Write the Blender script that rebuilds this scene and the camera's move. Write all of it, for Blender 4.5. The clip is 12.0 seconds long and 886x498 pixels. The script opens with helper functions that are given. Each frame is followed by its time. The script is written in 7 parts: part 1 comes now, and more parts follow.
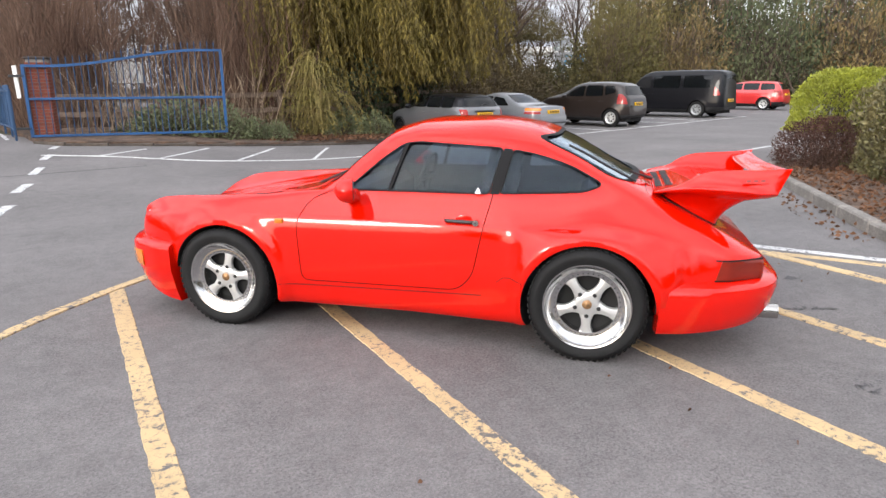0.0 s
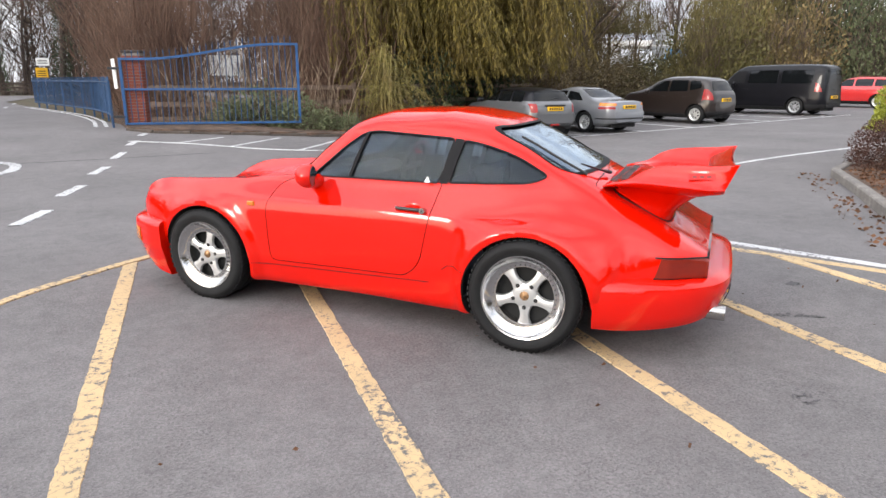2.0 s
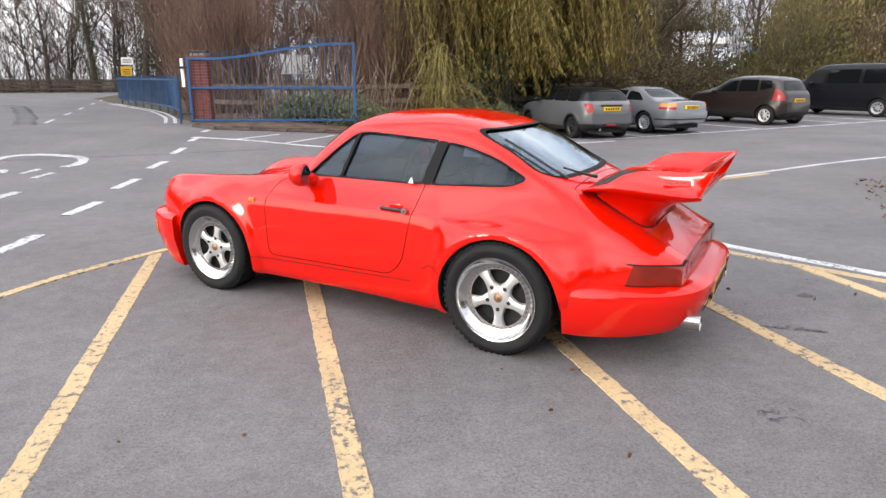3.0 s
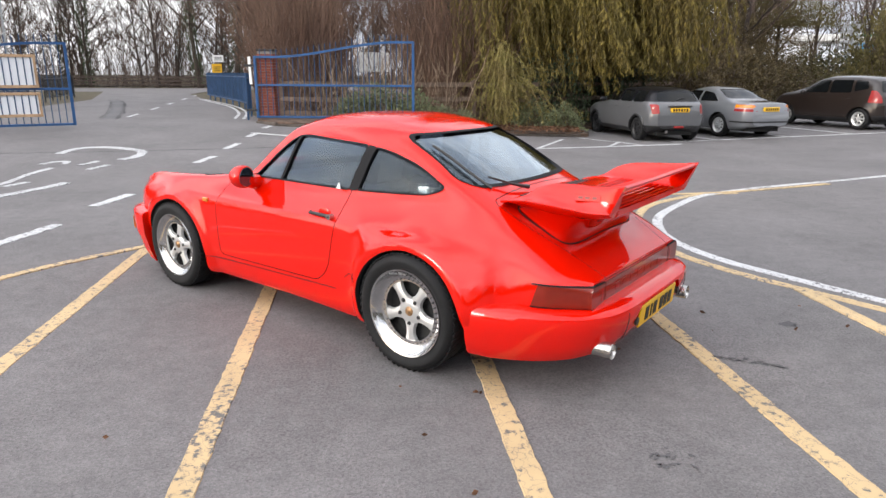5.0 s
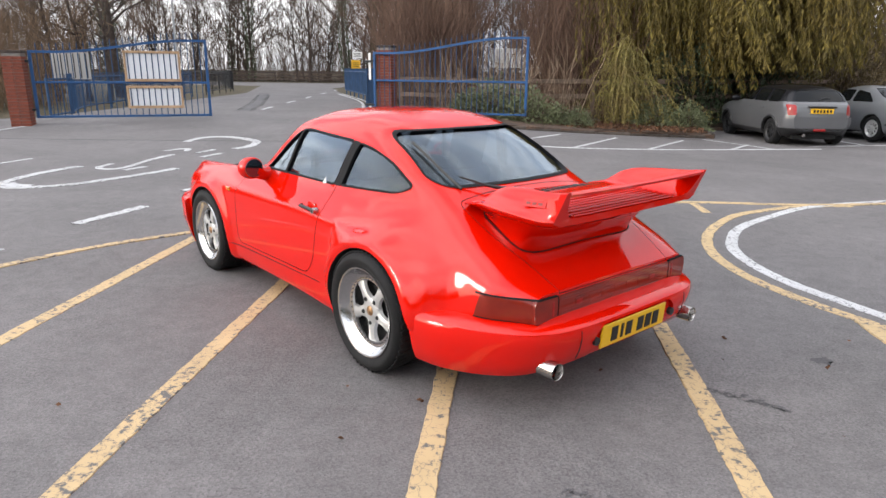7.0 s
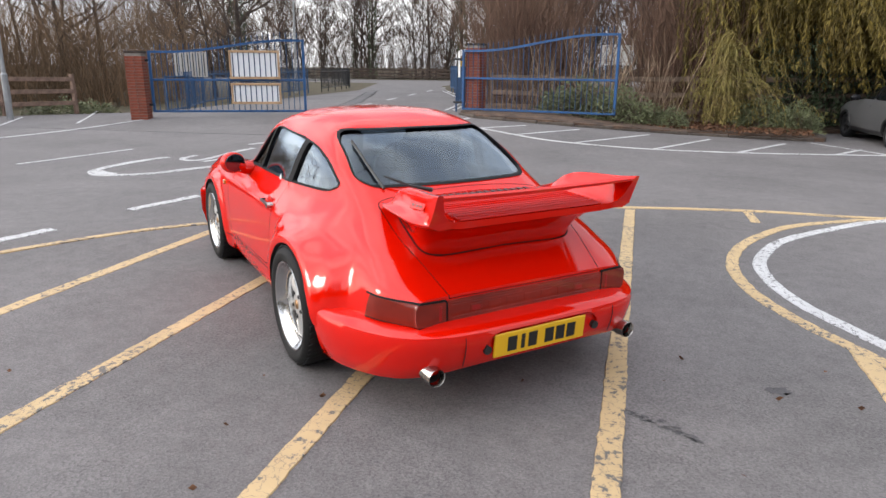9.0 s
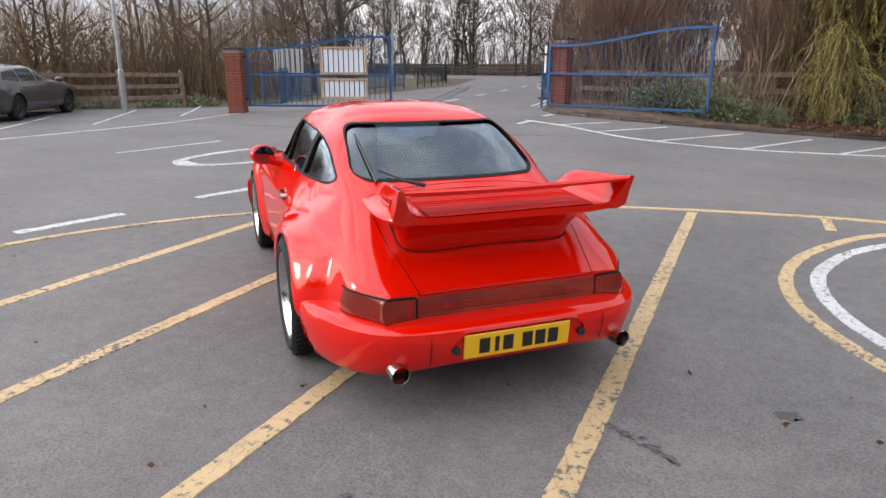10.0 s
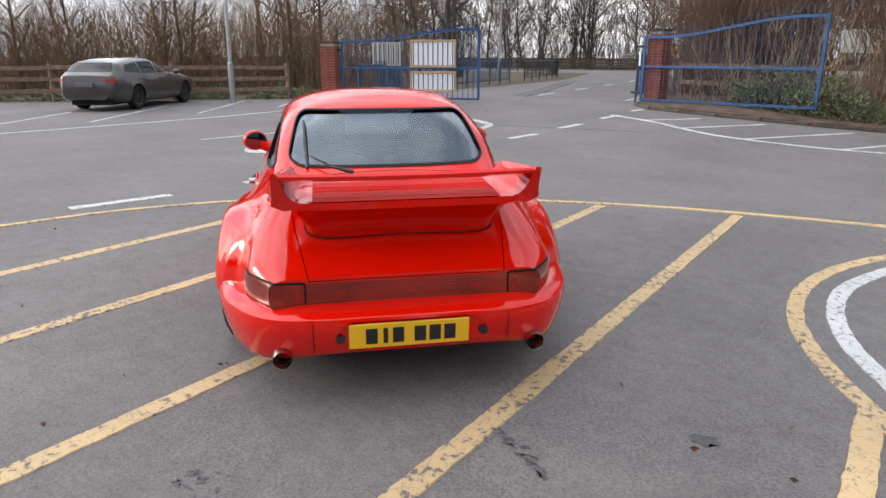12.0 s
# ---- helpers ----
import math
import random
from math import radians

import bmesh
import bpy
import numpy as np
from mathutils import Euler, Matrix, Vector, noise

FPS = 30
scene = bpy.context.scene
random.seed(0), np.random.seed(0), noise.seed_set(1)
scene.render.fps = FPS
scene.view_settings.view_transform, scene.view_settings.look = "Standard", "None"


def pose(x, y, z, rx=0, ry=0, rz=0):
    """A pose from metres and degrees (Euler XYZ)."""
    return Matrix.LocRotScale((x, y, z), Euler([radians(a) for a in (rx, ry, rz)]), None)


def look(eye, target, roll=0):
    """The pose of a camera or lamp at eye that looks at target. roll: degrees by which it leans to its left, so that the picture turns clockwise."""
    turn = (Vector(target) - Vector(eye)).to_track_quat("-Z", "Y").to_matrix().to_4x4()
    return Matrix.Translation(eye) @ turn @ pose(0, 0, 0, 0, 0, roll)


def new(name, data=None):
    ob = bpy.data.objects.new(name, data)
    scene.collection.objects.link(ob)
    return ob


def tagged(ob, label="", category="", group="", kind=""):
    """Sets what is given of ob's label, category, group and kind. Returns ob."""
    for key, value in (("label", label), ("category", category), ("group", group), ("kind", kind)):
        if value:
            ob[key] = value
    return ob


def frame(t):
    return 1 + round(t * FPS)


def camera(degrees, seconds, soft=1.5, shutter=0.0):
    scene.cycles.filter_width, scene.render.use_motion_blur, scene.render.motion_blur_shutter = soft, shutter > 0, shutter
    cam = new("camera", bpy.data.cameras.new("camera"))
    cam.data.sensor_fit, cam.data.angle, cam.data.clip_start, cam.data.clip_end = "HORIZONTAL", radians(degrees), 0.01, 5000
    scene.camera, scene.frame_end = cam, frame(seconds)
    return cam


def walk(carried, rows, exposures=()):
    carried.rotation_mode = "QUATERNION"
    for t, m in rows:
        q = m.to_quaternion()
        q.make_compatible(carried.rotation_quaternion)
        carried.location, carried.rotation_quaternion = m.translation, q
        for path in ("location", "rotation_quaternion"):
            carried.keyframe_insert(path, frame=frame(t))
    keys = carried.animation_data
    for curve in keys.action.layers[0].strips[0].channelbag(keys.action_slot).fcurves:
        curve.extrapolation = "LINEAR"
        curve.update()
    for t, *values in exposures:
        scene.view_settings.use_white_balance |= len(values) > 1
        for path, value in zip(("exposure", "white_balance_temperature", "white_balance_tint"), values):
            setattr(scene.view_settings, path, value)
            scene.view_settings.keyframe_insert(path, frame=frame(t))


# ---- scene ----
cam = camera(68.4, 12.0)
METRES, EYE, TURN = 5.87, 1.5085, -29.5
ROWS = [
    (0.0, 0.0, 0.0, 0.0, -0.07, -14.17, 0.29),
    (0.5, 0.0341, -0.0056, -0.0001, 2.07, -14.27, 0.13),
    (1.0, 0.076, -0.0179, 0.0002, 4.59, -14.24, 0.12),
    (1.5, 0.1096, -0.0181, -0.0021, 6.45, -14.44, 0.05),
    (2.0, 0.1461, -0.0067, -0.0037, 8.51, -14.62, -0.01),
    (2.5, 0.184, 0.0018, -0.003, 11.39, -14.69, -0.03),
    (3.0, 0.2345, 0.0017, 0.001, 14.76, -14.78, -0.09),
    (5.0, 0.3798, 0.0795, 0.0068, 22.82, -15.02, -0.34),
    (5.5, 0.4175, 0.1023, 0.0076, 26.19, -15.22, -0.39),
    (6.0, 0.451, 0.1264, 0.0039, 28.7, -15.26, -0.44),
    (6.5, 0.4772, 0.1497, 0.0066, 32.14, -15.32, -0.48),
    (8.5, 0.598, 0.2554, 0.0064, 42.83, -15.64, -0.45),
    (9.0, 0.6322, 0.2875, 0.0098, 45.93, -15.71, -0.37),
    (9.5, 0.6643, 0.3223, 0.0098, 50.95, -15.91, -0.35),
    (10.0, 0.6841, 0.3657, 0.0079, 54.78, -16.08, -0.17),
    (10.5, 0.7093, 0.4023, 0.0098, 58.28, -16.16, -0.21),
    (11.0, 0.7382, 0.4403, 0.0109, 62.03, -16.25, -0.19),
    (11.5, 0.755, 0.4685, 0.0089, 64.38, -16.39, -0.22),
    (12.0, 0.7552, 0.513, 0.0006, 65.17, -16.55, -0.08),
]
walk(cam, [(t, pose(0, 0, EYE, 0, 0, TURN) @ pose(METRES * x, METRES * y, METRES * z, 90 + pitch, roll, yaw)) for t, x, y, z, yaw, pitch, roll in ROWS],
     [(0.0, 0.47), (3.0, 0.44), (6.5, 0.31), (9.5, 0.20), (12.0, 0.16)])

# ---- sky, sun, exposure ----
world = bpy.data.worlds.new("overcast_sky")
scene.world = world
world.use_nodes = True
wn = world.node_tree.nodes
wl = world.node_tree.links
wn.clear()
w_out = wn.new("ShaderNodeOutputWorld")
w_bg = wn.new("ShaderNodeBackground")
w_sky = wn.new("ShaderNodeTexSky")
w_sky.sky_type = "NISHITA"
w_sky.sun_disc = False
w_sky.sun_elevation = radians(18)
w_sky.sun_rotation = radians(246)
w_sky.dust_density = 3.0
w_co = wn.new("ShaderNodeTexCoord")
w_map = wn.new("ShaderNodeMapping")
w_map.inputs["Scale"].default_value = (1.6, 1.6, 4.5)
w_noise = wn.new("ShaderNodeTexNoise")
w_noise.inputs["Scale"].default_value = 1.7
w_noise.inputs["Detail"].default_value = 7
w_noise.inputs["Roughness"].default_value = 0.55
w_ramp = wn.new("ShaderNodeValToRGB")
w_ramp.color_ramp.elements[0].position = 0.36
w_ramp.color_ramp.elements[0].color = (5.2, 5.6, 6.6, 1)
w_ramp.color_ramp.elements[1].position = 0.62
w_ramp.color_ramp.elements[1].color = (11.5, 11.4, 11.6, 1)
w_mix = wn.new("ShaderNodeMix")
w_mix.data_type = "RGBA"
w_mix.inputs[0].default_value = 0.82
wl.new(w_co.outputs["Generated"], w_map.inputs["Vector"])
wl.new(w_map.outputs["Vector"], w_noise.inputs["Vector"])
wl.new(w_noise.outputs["Fac"], w_ramp.inputs["Fac"])
wl.new(w_sky.outputs["Color"], w_mix.inputs[6])
wl.new(w_ramp.outputs["Color"], w_mix.inputs[7])
# an overcast sky is about three times as bright overhead as at the horizon
w_sep = wn.new("ShaderNodeSeparateXYZ")
w_up = wn.new("ShaderNodeMapRange")
w_up.inputs["From Min"].default_value = 0.0
w_up.inputs["From Max"].default_value = 0.85
w_up.inputs["To Min"].default_value = 0.85
w_up.inputs["To Max"].default_value = 1.3
w_mul = wn.new("ShaderNodeVectorMath")
w_mul.operation = "SCALE"
wl.new(w_co.outputs["Generated"], w_sep.inputs[0])
wl.new(w_sep.outputs["Z"], w_up.inputs["Value"])
wl.new(w_mix.outputs[2], w_mul.inputs[0])
wl.new(w_up.outputs["Result"], w_mul.inputs["Scale"])
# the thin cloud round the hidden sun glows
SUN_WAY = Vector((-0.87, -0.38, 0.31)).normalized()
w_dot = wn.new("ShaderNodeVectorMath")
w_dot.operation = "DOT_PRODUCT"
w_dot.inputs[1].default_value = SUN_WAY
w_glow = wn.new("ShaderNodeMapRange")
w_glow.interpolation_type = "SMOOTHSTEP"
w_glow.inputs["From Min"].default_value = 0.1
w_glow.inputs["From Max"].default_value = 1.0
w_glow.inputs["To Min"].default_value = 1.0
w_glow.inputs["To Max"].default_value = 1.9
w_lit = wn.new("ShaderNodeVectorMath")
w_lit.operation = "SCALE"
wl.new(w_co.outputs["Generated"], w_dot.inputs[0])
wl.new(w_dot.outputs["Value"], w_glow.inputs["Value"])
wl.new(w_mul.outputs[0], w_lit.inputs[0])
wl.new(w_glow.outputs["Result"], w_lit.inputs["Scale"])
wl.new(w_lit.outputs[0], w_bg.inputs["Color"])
w_bg.inputs["Strength"].default_value = 0.136
wl.new(w_bg.outputs["Background"], w_out.inputs["Surface"])

sun_data = bpy.data.lights.new("sun", "SUN")
sun_data.energy = 1.0
sun_data.angle = radians(14)
sun_data.color = (1.0, 0.95, 0.88)
sun = new("sun", sun_data)
sun.matrix_world = look(30 * SUN_WAY, (0, 0, 0))

# ---- materials ----
def material(name, col, rough=0.6, metal=0.0, var=0.15, scale=4.0, bump=0.0, bscale=40.0, fine=0.0, coat=0.0, spec=0.5, alt=None, rand=0.0, detail=5.0, k=1.0, coat_ior=1.5):
    """A surface of one base colour with variation at two scales, and fine relief."""
    col = [c * k for c in col]
    alt = [c * k for c in alt] if alt else None
    m = bpy.data.materials.new(name)
    m.use_nodes = True
    nt = m.node_tree
    p = nt.nodes["Principled BSDF"]
    p.inputs["Roughness"].default_value = rough
    p.inputs["Metallic"].default_value = metal
    p.inputs["Specular IOR Level"].default_value = spec
    if coat:
        p.inputs["Coat Weight"].default_value = coat
        p.inputs["Coat Roughness"].default_value = 0.02
        p.inputs["Coat IOR"].default_value = coat_ior
    co = nt.nodes.new("ShaderNodeTexCoord")
    n1 = nt.nodes.new("ShaderNodeTexNoise")
    n1.inputs["Scale"].default_value = scale
    n1.inputs["Detail"].default_value = detail
    nt.links.new(co.outputs["Object"], n1.inputs["Vector"])
    mix = nt.nodes.new("ShaderNodeMix")
    mix.data_type = "RGBA"
    dark = [c * (1 - var) for c in col]
    light = [min(1, c * (1 + var)) for c in (alt or col)]
    ramp = nt.nodes.new("ShaderNodeMapRange")
    ramp.inputs["From Min"].default_value = 0.3
    ramp.inputs["From Max"].default_value = 0.7
    nt.links.new(n1.outputs["Fac"], ramp.inputs["Value"])
    nt.links.new(ramp.outputs["Result"], mix.inputs[0])
    mix.inputs[6].default_value = (*dark, 1)
    mix.inputs[7].default_value = (*light, 1)
    out = mix.outputs[2]
    if fine:
        n2 = nt.nodes.new("ShaderNodeTexNoise")
        n2.inputs["Scale"].default_value = bscale
        n2.inputs["Detail"].default_value = 3
        nt.links.new(co.outputs["Object"], n2.inputs["Vector"])
        r2 = nt.nodes.new("ShaderNodeMapRange")
        r2.inputs["From Min"].default_value = 0.3
        r2.inputs["From Max"].default_value = 0.7
        r2.inputs["To Min"].default_value = 1 - fine
        r2.inputs["To Max"].default_value = 1 + fine
        nt.links.new(n2.outputs["Fac"], r2.inputs["Value"])
        mul = nt.nodes.new("ShaderNodeVectorMath")
        mul.operation = "SCALE"
        nt.links.new(out, mul.inputs[0])
        nt.links.new(r2.outputs["Result"], mul.inputs["Scale"])
        out = mul.outputs[0]
    if rand:
        info = nt.nodes.new("ShaderNodeNewGeometry")
        obj = nt.nodes.new("ShaderNodeObjectInfo")
        add = nt.nodes.new("ShaderNodeMath")
        add.operation = "ADD"
        nt.links.new(info.outputs["Random Per Island"], add.inputs[0])
        nt.links.new(obj.outputs["Random"], add.inputs[1])
        r3 = nt.nodes.new("ShaderNodeMapRange")
        r3.inputs["From Max"].default_value = 2.0
        r3.inputs["To Min"].default_value = 1 - rand
        r3.inputs["To Max"].default_value = 1 + rand
        nt.links.new(add.outputs[0], r3.inputs["Value"])
        mul2 = nt.nodes.new("ShaderNodeVectorMath")
        mul2.operation = "SCALE"
        nt.links.new(out, mul2.inputs[0])
        nt.links.new(r3.outputs["Result"], mul2.inputs["Scale"])
        out = mul2.outputs[0]
    nt.links.new(out, p.inputs["Base Color"])
    if bump:
        n3 = nt.nodes.new("ShaderNodeTexNoise")
        n3.inputs["Scale"].default_value = bscale
        n3.inputs["Detail"].default_value = 4
        nt.links.new(co.outputs["Object"], n3.inputs["Vector"])
        b = nt.nodes.new("ShaderNodeBump")
        b.inputs["Strength"].default_value = bump
        b.inputs["Distance"].default_value = 0.01
        nt.links.new(n3.outputs["Fac"], b.inputs["Height"])
        nt.links.new(b.outputs["Normal"], p.inputs["Normal"])
    return m


def glass_material(name, tint, trans=0.9):
    """Thin tinted pane: sees through, and mirrors by its Fresnel gloss."""
    m = bpy.data.materials.new(name)
    m.use_nodes = True
    nt = m.node_tree
    nt.nodes.clear()
    out = nt.nodes.new("ShaderNodeOutputMaterial")
    mix = nt.nodes.new("ShaderNodeMixShader")
    tr = nt.nodes.new("ShaderNodeBsdfTransparent")
    tr.inputs["Color"].default_value = (*tint, 1)
    gl = nt.nodes.new("ShaderNodeBsdfGlossy")
    gl.inputs["Roughness"].default_value = 0.01
    # bluish gloss colour stands in for blue sky mirrored in the pane
    gl.inputs["Color"].default_value = (0.86, 0.94, 1.0, 1)
    lw = nt.nodes.new("ShaderNodeLayerWeight")
    pw = nt.nodes.new("ShaderNodeMath")
    pw.operation = "POWER"
    pw.inputs[1].default_value = 3.0
    nt.links.new(lw.outputs["Facing"], pw.inputs[0])
    fr = nt.nodes.new("ShaderNodeMapRange")
    fr.inputs["To Min"].default_value = 0.022
    nt.links.new(pw.outputs[0], fr.inputs["Value"])
    nt.links.new(fr.outputs["Result"], mix.inputs["Fac"])
    nt.links.new(tr.outputs["BSDF"], mix.inputs[1])
    nt.links.new(gl.outputs["BSDF"], mix.inputs[2])
    nt.links.new(mix.outputs["Shader"], out.inputs["Surface"])
    return m


def paint_line_material(name, col, under=(0.06, 0.06, 0.062), cut=0.425):
    """Worn road paint: cracked, with asphalt showing through in flakes."""
    m = bpy.data.materials.new(name)
    m.use_nodes = True
    nt = m.node_tree
    p = nt.nodes["Principled BSDF"]
    p.inputs["Roughness"].default_value = 0.75
    co = nt.nodes.new("ShaderNodeTexCoord")
    n1 = nt.nodes.new("ShaderNodeTexNoise")
    n1.inputs["Scale"].default_value = 24
    n1.inputs["Detail"].default_value = 9
    n1.inputs["Roughness"].default_value = 0.72
    v = nt.nodes.new("ShaderNodeTexVoronoi")
    v.feature = "DISTANCE_TO_EDGE"
    v.inputs["Scale"].default_value = 10
    wob = nt.nodes.new("ShaderNodeTexNoise")
    wob.inputs["Scale"].default_value = 14
    nt.links.new(co.outputs["Object"], wob.inputs["Vector"])
    addv = nt.nodes.new("ShaderNodeMixRGB")
    addv.blend_type = "ADD"
    addv.inputs[0].default_value = 0.12
    nt.links.new(co.outputs["Object"], addv.inputs[1])
    nt.links.new(wob.outputs["Color"], addv.inputs[2])
    nt.links.new(addv.outputs[0], v.inputs["Vector"])
    nt.links.new(co.outputs["Object"], n1.inputs["Vector"])
    r1 = nt.nodes.new("ShaderNodeMapRange")
    r1.inputs["From Min"].default_value = cut - 0.03
    r1.inputs["From Max"].default_value = cut + 0.03
    n5 = nt.nodes.new("ShaderNodeTexNoise")
    n5.inputs["Scale"].default_value = 1.7
    n5.inputs["Detail"].default_value = 3
    nt.links.new(co.outputs["Object"], n5.inputs["Vector"])
    wear = nt.nodes.new("ShaderNodeMath")
    wear.operation = "MULTIPLY_ADD"
    wear.inputs[1].default_value = 0.28
    nt.links.new(n5.outputs["Fac"], wear.inputs[0])
    nt.links.new(n1.outputs["Fac"], wear.inputs[2])
    less = nt.nodes.new("ShaderNodeMath")
    less.operation = "SUBTRACT"
    less.inputs[1].default_value = 0.128
    nt.links.new(wear.outputs[0], less.inputs[0])
    nt.links.new(less.outputs[0], r1.inputs["Value"])
    r2 = nt.nodes.new("ShaderNodeMapRange")
    r2.inputs["From Min"].default_value = 0.004
    r2.inputs["From Max"].default_value = 0.018
    r2.inputs["To Min"].default_value = 0.35
    nt.links.new(v.outputs["Distance"], r2.inputs["Value"])
    mul = nt.nodes.new("ShaderNodeMath")
    mul.operation = "MULTIPLY"
    nt.links.new(r1.outputs["Result"], mul.inputs[0])
    nt.links.new(r2.outputs["Result"], mul.inputs[1])
    n4 = nt.nodes.new("ShaderNodeTexNoise")
    n4.inputs["Scale"].default_value = 2.2
    n4.inputs["Detail"].default_value = 6
    nt.links.new(co.outputs["Object"], n4.inputs["Vector"])
    c1 = nt.nodes.new("ShaderNodeMix")
    c1.data_type = "RGBA"
    c1.inputs[6].default_value = (*[c * 0.72 for c in col], 1)
    c1.inputs[7].default_value = (*[min(1, c * 1.15) for c in col], 1)
    nt.links.new(n4.outputs["Fac"], c1.inputs[0])
    c2 = nt.nodes.new("ShaderNodeMix")
    c2.data_type = "RGBA"
    c2.inputs[6].default_value = (*under, 1)
    nt.links.new(mul.outputs[0], c2.inputs[0])
    nt.links.new(c1.outputs[2], c2.inputs[7])
    nt.links.new(c2.outputs[2], p.inputs["Base Color"])
    b = nt.nodes.new("ShaderNodeBump")
    b.inputs["Strength"].default_value = 0.35
    b.inputs["Distance"].default_value = 0.004
    nt.links.new(mul.outputs[0], b.inputs["Height"])
    nt.links.new(b.outputs["Normal"], p.inputs["Normal"])
    return m


def asphalt_material(name, col):
    """Car park asphalt: stones in binder, broad stains, patches of wear."""
    m = material(name, col, 0.82, var=0.16, scale=0.55, detail=8, spec=0.4)
    nt = m.node_tree
    p = nt.nodes["Principled BSDF"]
    base = p.inputs["Base Color"].links[0].from_socket
    co = nt.nodes.new("ShaderNodeTexCoord")
    v = nt.nodes.new("ShaderNodeTexVoronoi")
    v.inputs["Scale"].default_value = 130
    nt.links.new(co.outputs["Object"], v.inputs["Vector"])
    n = nt.nodes.new("ShaderNodeTexNoise")
    n.inputs["Scale"].default_value = 7
    n.inputs["Detail"].default_value = 8
    n.inputs["Roughness"].default_value = 0.7
    nt.links.new(co.outputs["Object"], n.inputs["Vector"])
    hsv = nt.nodes.new("ShaderNodeSeparateColor")
    nt.links.new(v.outputs["Color"], hsv.inputs[0])
    r = nt.nodes.new("ShaderNodeMapRange")
    r.inputs["To Min"].default_value = 0.8
    r.inputs["To Max"].default_value = 1.2
    nt.links.new(hsv.outputs[0], r.inputs["Value"])
    r2 = nt.nodes.new("ShaderNodeMapRange")
    r2.inputs["From Min"].default_value = 0.3
    r2.inputs["From Max"].default_value = 0.7
    r2.inputs["To Min"].default_value = 0.83
    r2.inputs["To Max"].default_value = 1.14
    nt.links.new(n.outputs["Fac"], r2.inputs["Value"])
    mu = nt.nodes.new("ShaderNodeMath")
    mu.operation = "MULTIPLY"
    nt.links.new(r.outputs["Result"], mu.inputs[0])
    nt.links.new(r2.outputs["Result"], mu.inputs[1])
    pit = nt.nodes.new("ShaderNodeTexNoise")
    pit.inputs["Scale"].default_value = 70
    pit.inputs["Detail"].default_value = 4
    nt.links.new(co.outputs["Object"], pit.inputs["Vector"])
    patch = nt.nodes.new("ShaderNodeTexNoise")
    patch.inputs["Scale"].default_value = 1.3
    patch.inputs["Detail"].default_value = 4
    nt.links.new(co.outputs["Object"], patch.inputs["Vector"])
    both = nt.nodes.new("ShaderNodeMath")
    both.operation = "MULTIPLY_ADD"
    both.inputs[1].default_value = 0.45
    nt.links.new(patch.outputs["Fac"], both.inputs[0])
    nt.links.new(pit.outputs["Fac"], both.inputs[2])
    hole = nt.nodes.new("ShaderNodeMapRange")
    hole.inputs["From Min"].default_value = 0.56
    hole.inputs["From Max"].default_value = 0.66
    hole.inputs["To Min"].default_value = 0.76
    hole.inputs["To Max"].default_value = 1.02
    nt.links.new(both.outputs[0], hole.inputs["Value"])
    mu2 = nt.nodes.new("ShaderNodeMath")
    mu2.operation = "MULTIPLY"
    nt.links.new(mu.outputs[0], mu2.inputs[0])
    nt.links.new(hole.outputs["Result"], mu2.inputs[1])
    sc = nt.nodes.new("ShaderNodeVectorMath")
    sc.operation = "SCALE"
    nt.links.new(base, sc.inputs[0])
    nt.links.new(mu2.outputs[0], sc.inputs["Scale"])
    nt.links.new(sc.outputs[0], p.inputs["Base Color"])
    b = nt.nodes.new("ShaderNodeBump")
    b.inputs["Strength"].default_value = 0.45
    b.inputs["Distance"].default_value = 0.003
    nt.links.new(v.outputs["Distance"], b.inputs["Height"])
    nt.links.new(b.outputs["Normal"], p.inputs["Normal"])
    return m


PAINT_RED = material("red_car_paint", (0.62, 0.0055, 0.0005), 0.5, var=0.03, scale=2, coat=1.0, spec=0.0, coat_ior=1.5)
ASPHALT = asphalt_material("asphalt", (0.140, 0.131, 0.130))
YELLOW_LINE = paint_line_material("yellow_road_paint", (0.53, 0.385, 0.205), (0.12, 0.112, 0.105), cut=0.44)
WHITE_LINE = paint_line_material("white_road_paint", (0.55, 0.55, 0.55), (0.11, 0.106, 0.108), cut=0.44)
WHITE_FADED = paint_line_material("faded_white_road_paint", (0.50, 0.50, 0.50), (0.12, 0.116, 0.118), cut=0.45)
SCUFF = asphalt_material("tyre_darkened_asphalt", (0.108, 0.104, 0.106))
KERB_DIRTY = material("dirty_kerb_concrete", (0.085, 0.068, 0.056), 0.95, var=0.4, scale=4, bump=0.4, fine=0.3, rand=0.25, k=0.72)
KERB = material("kerb_concrete", (0.24, 0.22, 0.2), 0.9, var=0.25, scale=5, bump=0.3, fine=0.2, rand=0.15, k=0.72)
SOIL = material("soil_and_leaf_litter", (0.075, 0.045, 0.03), 0.95, var=0.5, scale=3, bump=0.9, bscale=25, fine=0.4, alt=(0.12, 0.075, 0.05), k=0.72)
VERGE = material("winter_grass", (0.08, 0.085, 0.03), 0.95, var=0.4, scale=2, bump=0.8, bscale=30, fine=0.4, alt=(0.1, 0.07, 0.04), k=0.72)
BRICK = material("red_brick", (0.27, 0.075, 0.045), 0.9, var=0.25, scale=9, bump=0.3, bscale=60, fine=0.15, rand=0.3, k=0.72)
MORTAR = material("mortar", (0.3, 0.27, 0.24), 0.95, var=0.2, scale=12, bump=0.3, k=0.72)
BLUE_STEEL = material("blue_painted_steel", (0.012, 0.068, 0.19), 0.45, var=0.2, scale=3, bump=0.05, fine=0.08)
